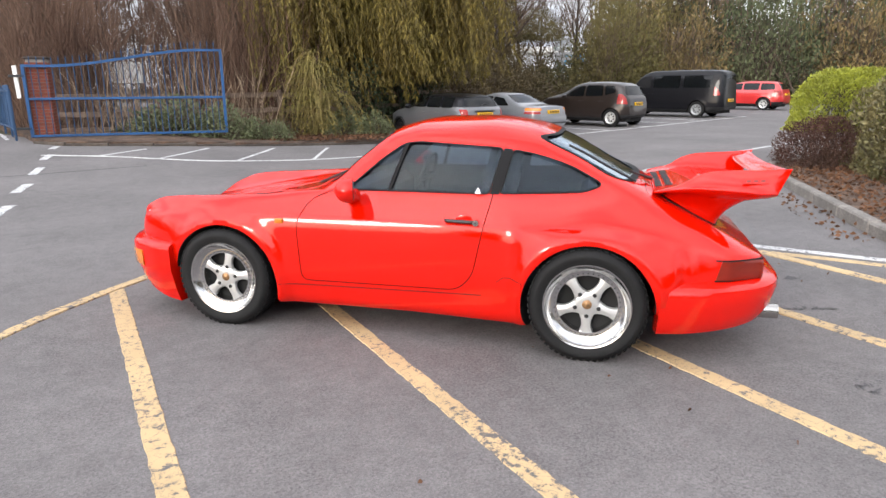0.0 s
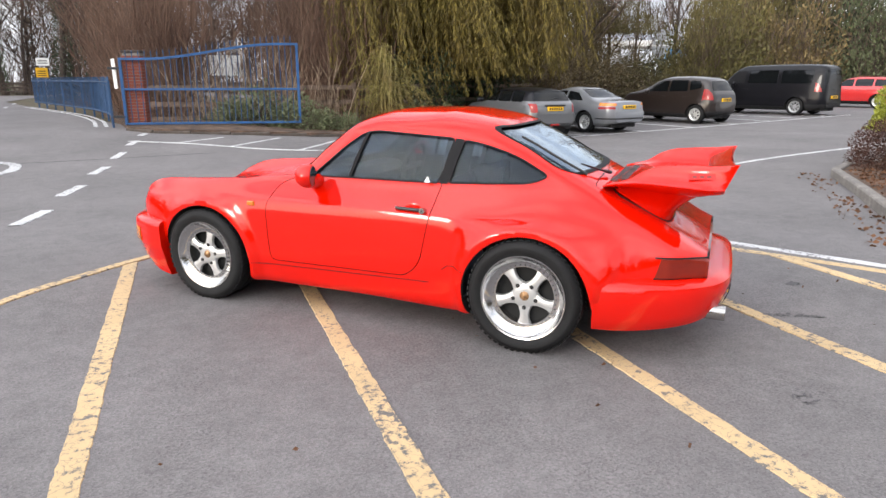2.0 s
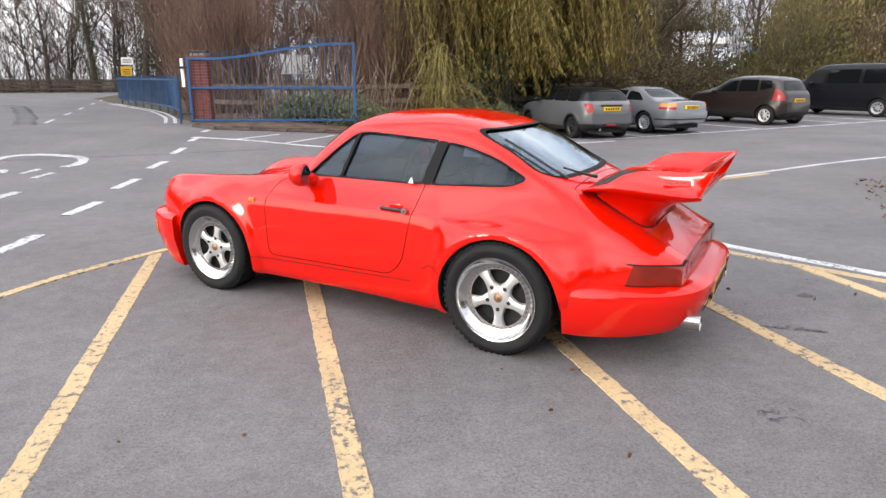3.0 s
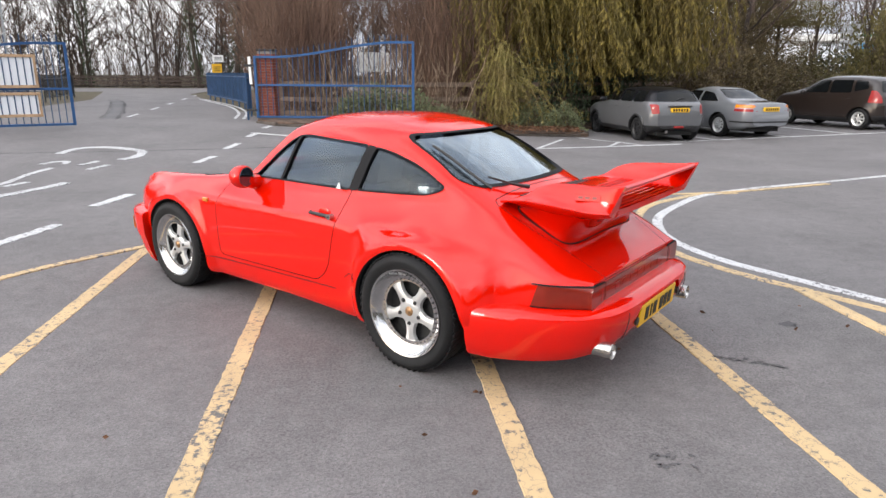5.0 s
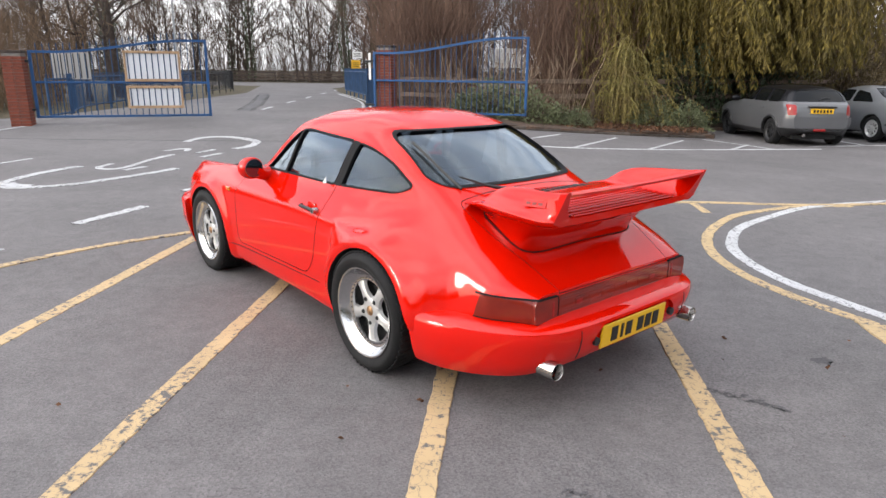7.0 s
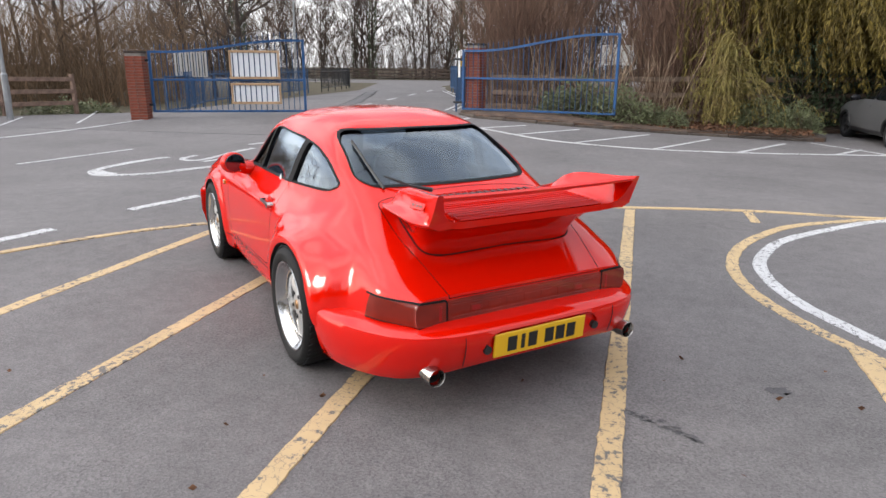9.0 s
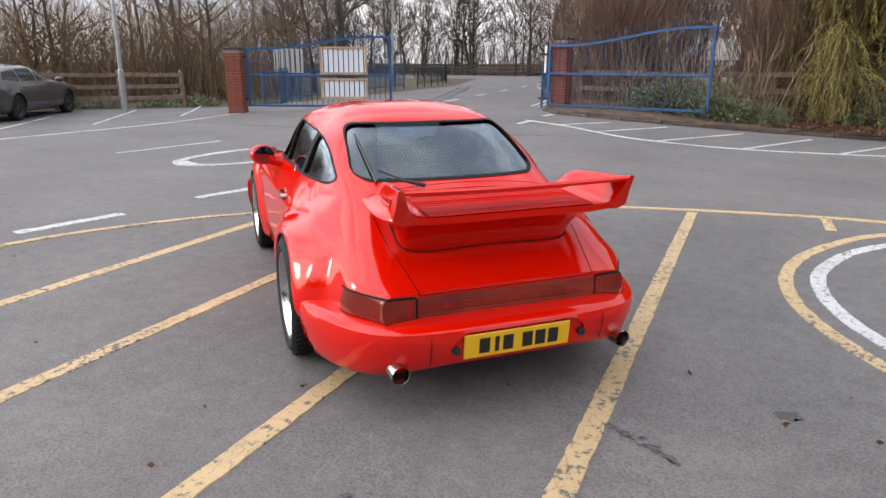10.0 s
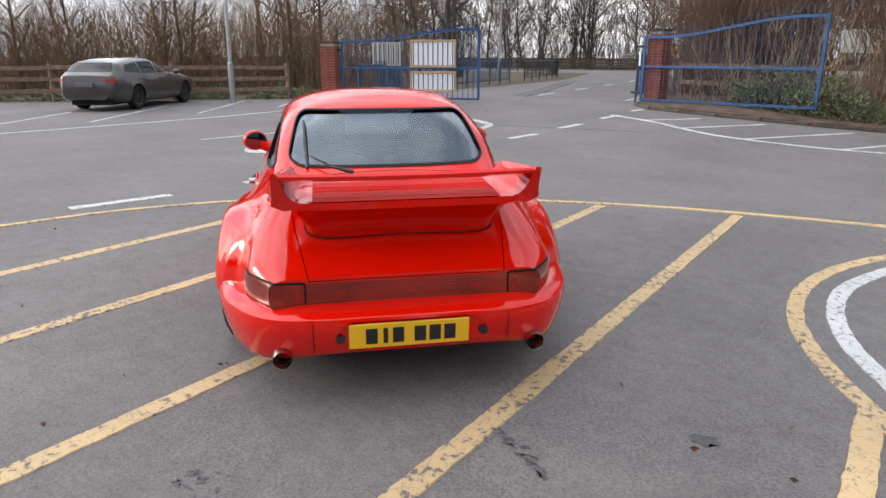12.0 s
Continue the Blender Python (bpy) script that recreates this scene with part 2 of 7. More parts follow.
NAVY_STEEL = material("dark_blue_painted_steel", (0.02, 0.058, 0.13), 0.75, var=0.2, scale=3, fine=0.1)
BLACK_STEEL = material("black_painted_steel", (0.012, 0.013, 0.016), 0.5, var=0.2, scale=3)
GALV = material("galvanised_steel", (0.33, 0.34, 0.35), 0.5, 0.6, var=0.15, scale=6, fine=0.06)
WOOD_FENCE = material("weathered_fence_wood", (0.23, 0.15, 0.115), 0.9, var=0.35, scale=5, bump=0.4, fine=0.2, rand=0.25, k=0.72)
# darker brown wood, for the north fence only
WOOD_DARK = material("dark_fence_wood", (0.10, 0.07, 0.052), 0.95, var=0.4, scale=5, bump=0.4, fine=0.25, rand=0.3, k=1.25)
WOOD_NEW = material("pale_new_timber", (0.55, 0.36, 0.21), 0.8, var=0.2, scale=4, fine=0.1, rand=0.15, k=0.72)
BOARD_WHITE = material("white_corrugated_sheet", (0.75, 0.76, 0.78), 0.45, var=0.05, scale=2)
BOARD_GREY = material("grey_corrugated_sheet", (0.5, 0.48, 0.45), 0.6, var=0.1, scale=2, k=0.72)
BARK = material("brown_bark", (0.075, 0.055, 0.045), 0.95, var=0.4, scale=4, bump=0.7, bscale=20, fine=0.3, rand=0.3, k=0.72)
TWIG = material("bare_twigs", (0.15, 0.105, 0.08), 0.95, var=0.3, scale=0.7, rand=0.7, k=0.72)
TWIG_RED = material("reddish_thicket_twigs", (0.19, 0.095, 0.064), 0.95, var=0.4, scale=0.5, rand=0.8, alt=(0.2, 0.125, 0.085), k=0.52)
TWIG_TAN = material("tan_wood_twigs", (0.29, 0.195, 0.115), 0.95, var=0.4, scale=0.5, rand=0.8, alt=(0.19, 0.12, 0.07), k=0.78)
TWIG_PALE = material("pale_dry_stems", (0.3, 0.22, 0.15), 0.95, var=0.3, scale=1, rand=0.4, k=0.72)
WILLOW_LEAF = material("golden_willow_strands", (0.215, 0.145, 0.015), 0.7, var=0.45, scale=0.5, rand=0.8, alt=(0.12, 0.092, 0.014))
SAPLING_LEAF = material("pale_yellow_willow_strands", (0.17, 0.115, 0.028), 0.7, var=0.5, scale=1.5, rand=0.7, alt=(0.10, 0.085, 0.02))
IVY = material("dark_ivy_leaves", (0.035, 0.055, 0.018), 0.55, var=0.3, scale=0.8, rand=0.5, k=0.72)
SCRUB_LEAF = material("olive_scrub_leaves", (0.125, 0.115, 0.022), 0.7, var=0.35, scale=0.6, rand=0.8, alt=(0.15, 0.115, 0.035), k=0.8)
SCRUB_GREEN = material("grey_green_scrub_leaves", (0.075, 0.10, 0.035), 0.7, var=0.35, scale=0.6, rand=0.8, alt=(0.09, 0.1, 0.045), k=0.8)
SCRUB_BROWN = material("brown_olive_scrub_leaves", (0.14, 0.1, 0.03), 0.7, var=0.35, scale=0.6, rand=0.8, alt=(0.17, 0.12, 0.05), k=0.8)
BRAMBLE_LEAF = material("grey_green_bramble_leaves", (0.16, 0.18, 0.085), 0.6, var=0.3, scale=0.8, rand=0.5, k=0.72)
HEDGE_LEAF = material("yellow_green_hedge_leaves", (0.24, 0.26, 0.025), 0.6, var=0.3, scale=1.2, rand=0.45)
LAUREL_LEAF = material("mottled_hedge_leaves", (0.12, 0.13, 0.04), 0.5, var=0.4, scale=1.5, rand=0.6, alt=(0.2, 0.17, 0.07), k=0.72)
BROWN_BUSH = material("rust_brown_bush_leaves", (0.12, 0.05, 0.032), 0.8, var=0.3, scale=1.5, rand=0.5, k=0.72)
DEAD_LEAF = material("fallen_brown_leaves", (0.16, 0.07, 0.03), 0.85, var=0.3, scale=3, rand=0.6, k=0.72)
RUBBER = material("black_tyre_rubber", (0.009, 0.009, 0.0095), 0.75, spec=0.3, var=0.2, scale=12, fine=0.15, bump=0.1, bscale=90)
SEAL = material("black_rubber_seal", (0.008, 0.008, 0.009), 0.7, spec=0.2, var=0.1, scale=10)
ALLOY = material("silver_wheel_paint", (0.58, 0.58, 0.57), 0.35, 0.6, var=0.05, scale=5)
POLISHED = material("polished_rim_lip", (0.6, 0.6, 0.6), 0.16, 1.0, var=0.05, scale=8)
DARK_METAL = material("dark_brake_metal", (0.014, 0.0135, 0.013), 0.7, 0.0, var=0.3, scale=8)
CHROME = material("polished_steel_exhaust", (0.45, 0.43, 0.41), 0.22, 1.0, var=0.08, scale=10)
BLACK_TRIM = material("black_plastic_trim", (0.012, 0.012, 0.013), 0.45, var=0.15, scale=6)
INTERIOR = material("dark_grey_interior", (0.022, 0.023, 0.027), 0.8, var=0.2, scale=5, bump=0.1)
SEAT_GREY = material("grey_leather_seat", (0.06, 0.063, 0.075), 0.6, var=0.15, scale=5, bump=0.1)
UNDERBODY = material("dark_underbody", (0.01, 0.01, 0.01), 0.9, var=0.3, scale=4)
LENS_SMOKE = material("smoked_red_lens", (0.19, 0.017, 0.009), 0.3, var=0.25, scale=6, coat=1.0, spec=0.1, coat_ior=1.38)
LENS_RED = material("red_lens", (0.26, 0.008, 0.007), 0.3, var=0.15, scale=6, coat=0.5, spec=0.2)
LENS_AMBER = material("amber_lens", (0.6, 0.17, 0.008), 0.15, var=0.1, scale=20, coat=1.0)
PLATE_YELLOW = material("yellow_reflective_plate", (0.75, 0.42, 0.01), 0.4, var=0.04, scale=6)
PLATE_BLACK = material("black_plate_bars", (0.01, 0.01, 0.01), 0.5, var=0.05)
GOLD = material("gold_cap_badge", (0.3, 0.17, 0.08), 0.4, 0.5, var=0.5, scale=70)
WHITE_PLASTIC = material("white_plastic", (0.75, 0.75, 0.73), 0.4, var=0.05)
CAR_GLASS = glass_material("tinted_car_glass", (0.64, 0.70, 0.75))
PRIVACY_GLASS = material("dark_privacy_glass", (0.005, 0.006, 0.007), 0.05, var=0.1, spec=0.3)
MIRROR = material("mirror_glass", (0.16, 0.16, 0.18), 0.02, 1.0, var=0.01)
SILVER_PAINT = material("silver_car_paint", (0.20, 0.208, 0.225), 0.3, 0.4, var=0.05, scale=2, coat=1.0)
GREY_PAINT = material("grey_car_paint", (0.105, 0.107, 0.113), 0.3, 0.2, var=0.05, scale=2, coat=1.0)
BROWN_PAINT = material("brown_grey_car_paint", (0.022, 0.016, 0.014), 0.3, 0.1, var=0.05, scale=2, coat=0.8, spec=0.2)
BLACK_PAINT = material("black_car_paint", (0.006, 0.006, 0.008), 0.4, 0.0, var=0.1, scale=2, coat=0.6, spec=0.1, coat_ior=1.35)
MAROON_PAINT = material("red_estate_paint", (0.5, 0.02, 0.02), 0.3, var=0.05, scale=2, coat=1.0)
DARKGREY_PAINT = material("dark_grey_estate_paint", (0.045, 0.04, 0.04), 0.32, 0.1, var=0.05, scale=2, coat=1.0, spec=0.2)
PLATE_GREY = material("dull_grey_plate", (0.12, 0.11, 0.11), 0.5, var=0.1)
STAIN = asphalt_material("oil_darkened_asphalt", (0.075, 0.072, 0.074))
WORN = asphalt_material("scuffed_asphalt", (0.09, 0.087, 0.089))
CANOPY_GREEN = material("green_fascia", (0.02, 0.16, 0.08), 0.5, var=0.05)
CANOPY_BLUE = material("pale_blue_panel", (0.08, 0.3, 0.5), 0.5, var=0.05)

# ---- building helpers ----
def thing(name, m=None, label="", category="", group="", kind=""):
    ob = new(name)
    ob.empty_display_size = 0.1
    if m is not None:
        ob.matrix_world = m
    return tagged(ob, label, category, group, kind)


def mesh_of(name, verts, faces, mat, smooth=False, mats=None):
    me = bpy.data.meshes.new(name)
    me.from_pydata(verts, [], faces)
    for k in (mats or [mat]):
        me.materials.append(k)
    if smooth:
        me.polygons.foreach_set("use_smooth", [True] * len(me.polygons))
    me.update()
    return me


def put(name, me, parent=None, m=None, label="", category="", group="", kind=""):
    ob = new(name, me)
    if parent is not None:
        ob.parent = parent
    if m is not None:
        ob.matrix_basis = m
    return tagged(ob, label, category, group, kind)


def part(name, bm, mat, parent=None, label="", smooth=False, sharp=40):
    me = bpy.data.meshes.new(name)
    bm.to_mesh(me)
    bm.free()
    me.materials.append(mat)
    if smooth:
        me.polygons.foreach_set("use_smooth", [True] * len(me.polygons))
        me.set_sharp_from_angle(angle=radians(sharp))
    return put(name, me, parent, label=label)


def box(bm, x0, y0, z0, x1, y1, z1, bevel=0.0, m=None):
    """An upright box between two corners, with rounded edges, turned by m."""
    t = Matrix.LocRotScale(((x0 + x1) / 2, (y0 + y1) / 2, (z0 + z1) / 2), None, (abs(x1 - x0), abs(y1 - y0), abs(z1 - z0)))
    r = bmesh.ops.create_cube(bm, size=1, matrix=(m @ t) if m is not None else t)
    if bevel:
        es = {e for v in r["verts"] for e in v.link_edges}
        bmesh.ops.bevel(bm, geom=list(es), offset=bevel, segments=1, affect="EDGES", profile=0.6)
    return bm


def boxed(x0, y0, z0, x1, y1, z1, bevel=0.0, m=None):
    return box(bmesh.new(), x0, y0, z0, x1, y1, z1, bevel, m)


def tube(bm, pts, radius, sides=8, closed=False, cap=True):
    """A round bar along a line; radius may be a list."""
    pts = [Vector(p) for p in pts]
    n = len(pts)
    rad = radius if isinstance(radius, (list, tuple)) else [radius] * n
    rings = []
    for i, p in enumerate(pts):
        a = pts[(i - 1) % n] if (i or closed) else p
        b = pts[(i + 1) % n] if (i < n - 1 or closed) else p
        d = (b - a).normalized()
        u = d.cross(Vector((0, 0, 1)))
        if u.length < 0.05:
            u = d.cross(Vector((0, 1, 0)))
        u.normalize()
        w = d.cross(u).normalized()
        rings.append([bm.verts.new(p + rad[i] * (math.cos(2 * math.pi * k / sides) * u + math.sin(2 * math.pi * k / sides) * w)) for k in range(sides)])
    for i in range(n if closed else n - 1):
        r0, r1 = rings[i], rings[(i + 1) % n]
        for k in range(sides):
            bm.faces.new((r0[k], r0[(k + 1) % sides], r1[(k + 1) % sides], r1[k]))
    if cap and not closed:
        bm.faces.new(rings[0])
        bm.faces.new(rings[-1][::-1])
    return bm


def tubed(pts, radius, sides=8, closed=False):
    return tube(bmesh.new(), pts, radius, sides, closed)


def smooth_line(pts, step=0.25):
    """A Catmull-Rom line through plan points, at even steps."""
    p = [np.array(q, float) for q in pts]
    p = [2 * p[0] - p[1]] + p + [2 * p[-1] - p[-2]]
    out = []
    for i in range(1, len(p) - 2):
        n = max(1, int(np.linalg.norm(p[i + 1] - p[i]) / step))
        for k in range(n):
            t = k / n
            out.append(0.5 * (2 * p[i] + (p[i + 1] - p[i - 1]) * t + (2 * p[i - 1] - 5 * p[i] + 4 * p[i + 1] - p[i + 2]) * t * t + (3 * p[i] - p[i - 1] - 3 * p[i + 1] + p[i + 2]) * t ** 3))
    out.append(p[-2])
    return out


def rise(x, y):
    """The ground's height: the entrance by the gates lies on a low hump, the bays to the east in a shallow dip."""
    u = min(1.0, max(0.0, (y - 9.0) / 8.5))
    w = min(1.0, max(0.0, (5.5 - x) / 4.5)) * min(1.0, max(0.0, (x + 12.0) / 3.5))
    v = min(1.0, max(0.0, (y - 8.0) / 6.5))
    dip = -0.15 * math.exp(-((x - 10.5) / 4.2) ** 2) * v * v * (3 - 2 * v)
    e = min(1.0, max(0.0, (x - 16.5) / 8.0)) * v
    return 0.27 * u ** 1.6 * w * w * (3 - 2 * w) + dip + 0.12 * e * e * (3 - 2 * e)


def lay(p):
    """A plan point sighted over level ground, drawn in to where the sight line meets the hump."""
    c, h = np.array((2.5, -0.3)), 1.53
    s = 1.0
    for _ in range(12):
        q = c + s * (np.array(p, float) - c)
        s = 1 - rise(*q) / h
    return tuple(c + s * (np.array(p, float) - c))


MARKS = []


def marking(name, pts, width, mat, label, group="", step=0.06, z=0.004, rough=0.0045):
    """A painted line on the asphalt with ragged edges."""
    line = smooth_line(pts, step) if len(pts) > 2 else [np.array(pts[0]) + (np.array(pts[1]) - np.array(pts[0])) * k / max(1, int(math.dist(*pts) / 0.05)) for k in range(max(1, int(math.dist(*pts) / 0.05)) + 1)]
    line = [np.array(lay(q)) for q in line]
    z += 0.0011 * (len(MARKS) % 6)
    MARKS.append(name)
    rng = random.Random(name + str(pts[0]))
    verts, faces = [], []
    for i, p in enumerate(line):
        d = line[min(i + 1, len(line) - 1)] - line[max(i - 1, 0)]
        d = d / (np.linalg.norm(d) + 1e-9)
        nrm = np.array((-d[1], d[0]))
        for s in (1, -1):
            w = width / 2 + rng.uniform(-rough, rough)
            verts.append((*(p + s * w * nrm), z + rise(*(p + s * w * nrm))))
            verts.append((*(p + s * (w + 0.003) * nrm), rise(*(p + s * w * nrm))))
    for i in range(len(line) - 1):
        a, b = 4 * i, 4 * i + 4
        faces += [(a, a + 2, b + 2, b), (a + 1, a, b, b + 1), (a + 2, a + 3, b + 3, b + 2)]
    return put(name, mesh_of(name, verts, faces, mat), None, None, label, "road marking", group)


def sheet(name, outline, z, mat, label, kind="structure", depth=0.0, hump=False):
    """A flat sheet with a given plan; depth gives it an edge."""
    bm = bmesh.new()
    f = bm.faces.new([bm.verts.new((x, y, z)) for x, y in outline])
    if f.normal.z < 0:
        f.normal_flip()
    bm.normal_update()
    if f.normal.z < 0:
        f.normal_flip()
    if depth:
        g = bmesh.ops.extrude_face_region(bm, geom=[f])
        bmesh.ops.translate(bm, verts=[v for v in g["geom"] if isinstance(v, bmesh.types.BMVert)], vec=(0, 0, 0))
        for v in list(f.verts):
            v.co.z -= depth
    bmesh.ops.triangulate(bm, faces=[q for q in bm.faces if len(q.verts) > 4])
    if hump:
        for k in range(40):
            for co, no in (((-13 + 1.0 * k, 0, 0), (1, 0, 0)), ((0, 8.5 + 0.6 * k, 0), (0, 1, 0))):
                bmesh.ops.bisect_plane(bm, geom=list(bm.verts) + list(bm.edges) + list(bm.faces), plane_co=co, plane_no=no)
        for v in bm.verts:
            v.co.z += rise(v.co.x, v.co.y)
    ob = part(name, bm, mat)
    return tagged(ob, label, "ground", "", kind)


def kerb_run(pts, group, width=0.14, height=0.11, length=0.9):
    """Kerb stones laid end to end along a plan line, each a stone of its own."""
    line = [np.array(lay(q)) for q in smooth_line(pts, 0.05)]
    owner = thing("kerb", Matrix.Translation((*line[0], 0)), "weathered grey concrete kerb at the car park edge", "kerb", group, "structure")
    acc, start = 0.0, line[0]
    rng = random.Random(len(pts))
    for a, b in zip(line, line[1:]):
        acc += np.linalg.norm(b - a)
        if acc >= length:
            d = b - start
            L, ang = np.linalg.norm(d), math.atan2(d[1], d[0])
            bm = boxed(-L / 2 + 0.005, -width / 2, -0.05, L / 2 - 0.005, width / 2, height, 0.018)
            st = part("kerb_stone", bm, KERB_DIRTY if "north" in group else KERB, owner)
            mid = (start + b) / 2 - line[0]
            st.matrix_basis = pose(mid[0], mid[1], rise(*((start + b) / 2)) + rng.uniform(-0.008, 0.008), rng.uniform(-1.5, 1.5), 0, math.degrees(ang))
            acc, start = 0.0, b
    return owner


# ---- ground ----
ground = sheet("ground", [(-400, -400), (400, -400), (400, 400), (-400, 400)], -0.03, VERGE, "rough winter grass and bare earth", hump=True)
NORTH_EDGE = [lay(q) for q in ((-1.75, 24.0), (-1.35, 21.2), (-0.6, 19.9), (1.0, 18.9), (2.9, 17.7), (5.2, 16.5), (7.9, 15.8))]
park = sheet("pavement", [(-60, -60), (60, -60), (60, 12), (34, 32), (21, 28.5), (13.5, 21.6), (8.4, 19.4), *NORTH_EDGE[::-1], (-8.5, 42.0), (-9.0, 54.0), (60, 54), (60, 70), (-70, 70), (-70, 58), (-19, 57), (-13.5, 40), (-11.4, 18.6), (-12.4, 17.6), (-20.5, 8.2), (-60, -8)], 0.0, ASPHALT, "grey worn asphalt of the car park and access road", hump=True)

for x, top in ((0.17, 5.36), (1.44, 6.25), (2.79, 6.85), (4.06, 7.2), (5.39, 3.62)):
    marking("yellow_line", [(x, top), (x, -0.9)], 0.105, YELLOW_LINE, "worn yellow painted hatch line on the asphalt", "yellow hatch lines")
marking("yellow_line", [(-1.75, 1.0), (-1.52, 2.1), (-1.32, 2.85), (-1.07, 3.7), (-0.56, 4.62), (0.17, 5.4), (1.05, 6.08), (2.16, 6.67), (3.48, 7.18), (5.27, 7.55), (6.9, 7.62), (9.0, 8.2)], 0.085, YELLOW_LINE, "worn yellow painted border arc on the asphalt", "yellow hatch lines")
marking("yellow_line", [(5.33, 7.5), (5.34, 6.95)], 0.09, YELLOW_LINE, "short worn yellow painted tick", "yellow hatch lines")
marking("yellow_line", [(7.2, 7.6), (6.6, 7.5), (6.1, 7.22), (5.62, 6.85), (5.25, 6.3), (5.02, 5.8), (4.9, 5.2), (4.95, 4.6), (5.14, 4.08), (5.38, 3.66), (5.66, 3.18), (6.0, 2.55), (6.6, 1.4)], 0.095, YELLOW_LINE, "worn yellow curved line round the island", "yellow hatch lines")
marking("white_line", [(20.0, 11.3), (14.76, 10.02), (11.5, 9.2), (9.4, 8.5), (7.7, 7.95), (6.65, 7.45), (6.0, 6.85), (5.45, 6.2), (5.16, 5.5), (5.12, 4.95), (5.24, 4.4), (5.46, 3.95), (5.75, 3.42), (6.1, 2.8), (6.8, 1.6)], 0.1, WHITE_LINE, "worn white curved line round the island", "white lines")
DASHES = [((-1.56, 3.5), (-1.34, 4.5)), ((-1.27, 5.45), (-1.05, 6.38)), ((-1.07, 7.35), (-0.9, 8.15)), ((-0.94, 9.2), (-0.8, 10.1)), ((-0.84, 11.3), (-0.74, 12.25)), ((-0.78, 13.5), (-0.72, 14.7)), ((-0.8, 16.2), (-0.72, 17.4)), ((-0.82, 18.9), (-0.74, 19.7))]
for a, b in DASHES:
    marking("white_dash", [a, b], 0.13, WHITE_LINE, "worn white lane dash on the asphalt", "lane dashes", rough=0.014)
marking("white_line", [(-0.9, 17.35), (0.5, 16.2), (1.42, 15.1), (2.2, 14.25), (2.95, 13.75), (4.3, 13.22), (5.9, 13.2), (7.5, 13.45), (9.5, 13.9)], 0.08, WHITE_LINE, "thin white line along the parking bays", "white lines")
for a, b in (((0.2, 16.45), (1.3, 17.75)), ((1.4, 15.15), (2.75, 17.05)), ((2.85, 13.85), (4.35, 16.2)), ((4.37, 13.2), (5.6, 15.55)), ((5.93, 13.28), (7.03, 15.17)), ((7.6, 13.5), (8.25, 14.5)), ((7.6, 15.55), (8.6, 13.6))):
    marking("white_line", [a, b], 0.07, WHITE_LINE, "thin white parking bay divider", "white lines")
marking("white_line", [(9.5, 14.42), (10.12, 14.6), (13.45, 15.6), (17.3, 16.75), (22.03, 18.28), (27.0, 19.8)], 0.08, WHITE_LINE, "thin white line along the parking bays", "white lines")
for x in (10.9, 13.3, 15.7, 18.1, 20.5, 22.9, 25.3):
    y = 14.6 + 0.308 * (x - 10.12)
    marking("white_line", [(x, y), (x - 0.95, y + 4.4)], 0.075, WHITE_LINE, "thin white parking bay divider", "white lines")
marking("white_line", [(-5.42, 7.7), (-5.1, 9.9)], 0.06, WHITE_LINE, "thin faded white lane line", "white lines")
marking("white_line", [(-9.7, 3.0), (-9.45, 6.0), (-9.2, 9.3), (-9.1, 12.4), (-9.6, 15.6)], 0.09, WHITE_LINE, "thin white line along the parking bays", "white lines")
for k in range(5):
    y = 1.4 + 2.9 * k
    marking("white_line", [(-9.45 - 2.4 * (0.4 if k else 0.4), y + 1.0), (-13.6, y + 5.0)], 0.07, WHITE_LINE, "thin white parking bay divider", "white lines")


def speed_roundel():
    """A broken oval ring with a worn figure inside, long in the driving direction."""
    for pts, w in (([(-3.8, 12.82), (-3.81, 13.76), (-3.36, 13.99), (-2.67, 13.55), (-2.29, 13.02), (-2.17, 12.26), (-2.29, 11.82)], 0.17),
                   ([(-3.73, 9.17), (-3.85, 8.51), (-3.8, 7.73), (-3.56, 7.34), (-3.19, 7.3), (-2.8, 7.58), (-2.53, 8.1), (-2.25, 8.75), (-2.12, 9.2)], 0.15),
                   ([(-3.72, 7.55), (-3.5, 7.42), (-3.25, 7.4)], 0.2)):
        marking("speed_roundel", pts, w, WHITE_FADED, "worn white oval speed marking on the asphalt", "speed marking", rough=0.018)
    for pts in ([(-3.42, 9.54), (-3.38, 9.1), (-3.1, 8.97), (-2.98, 9.26), (-3.06, 10.14), (-3.04, 10.81)], [(-3.42, 11.26), (-3.34, 11.57), (-3.15, 11.65), (-3.02, 11.25)], [(-2.83, 8.9), (-2.71, 9.3)], [(-2.71, 11.1), (-2.62, 11.65)], [(-2.36, 10.53), (-2.25, 11.1)]):
        marking("speed_figure", pts, 0.1, WHITE_FADED, "worn white strokes inside the oval marking", "speed marking", rough=0.015)


speed_roundel()
for dx in (0.0, 0.3):
    marking("yellow_line", [(-2.1 - dx, 23.0), (-2.7 - dx, 27.0), (-4.2 - dx, 32.5), (-7.5 - dx, 41.0)], 0.09, WHITE_LINE, "pale double line along the road edge", "white lines")
for y in (24, 29, 34, 40, 46):
    marking("white_dash", [(-6.3 - 0.14 * (y - 24), y), (-6.3 - 0.14 * (y - 22), y + 2)], 0.1, WHITE_LINE, "faded white road centre dash", "lane dashes")
# dark seam where the car park meets the road
marking("tar_seam", [(-10.5, 12.6), (-3.8, 13.1), (1.1, 13.9)], 0.02, WORN, "dark tar joint across the asphalt", step=0.3)

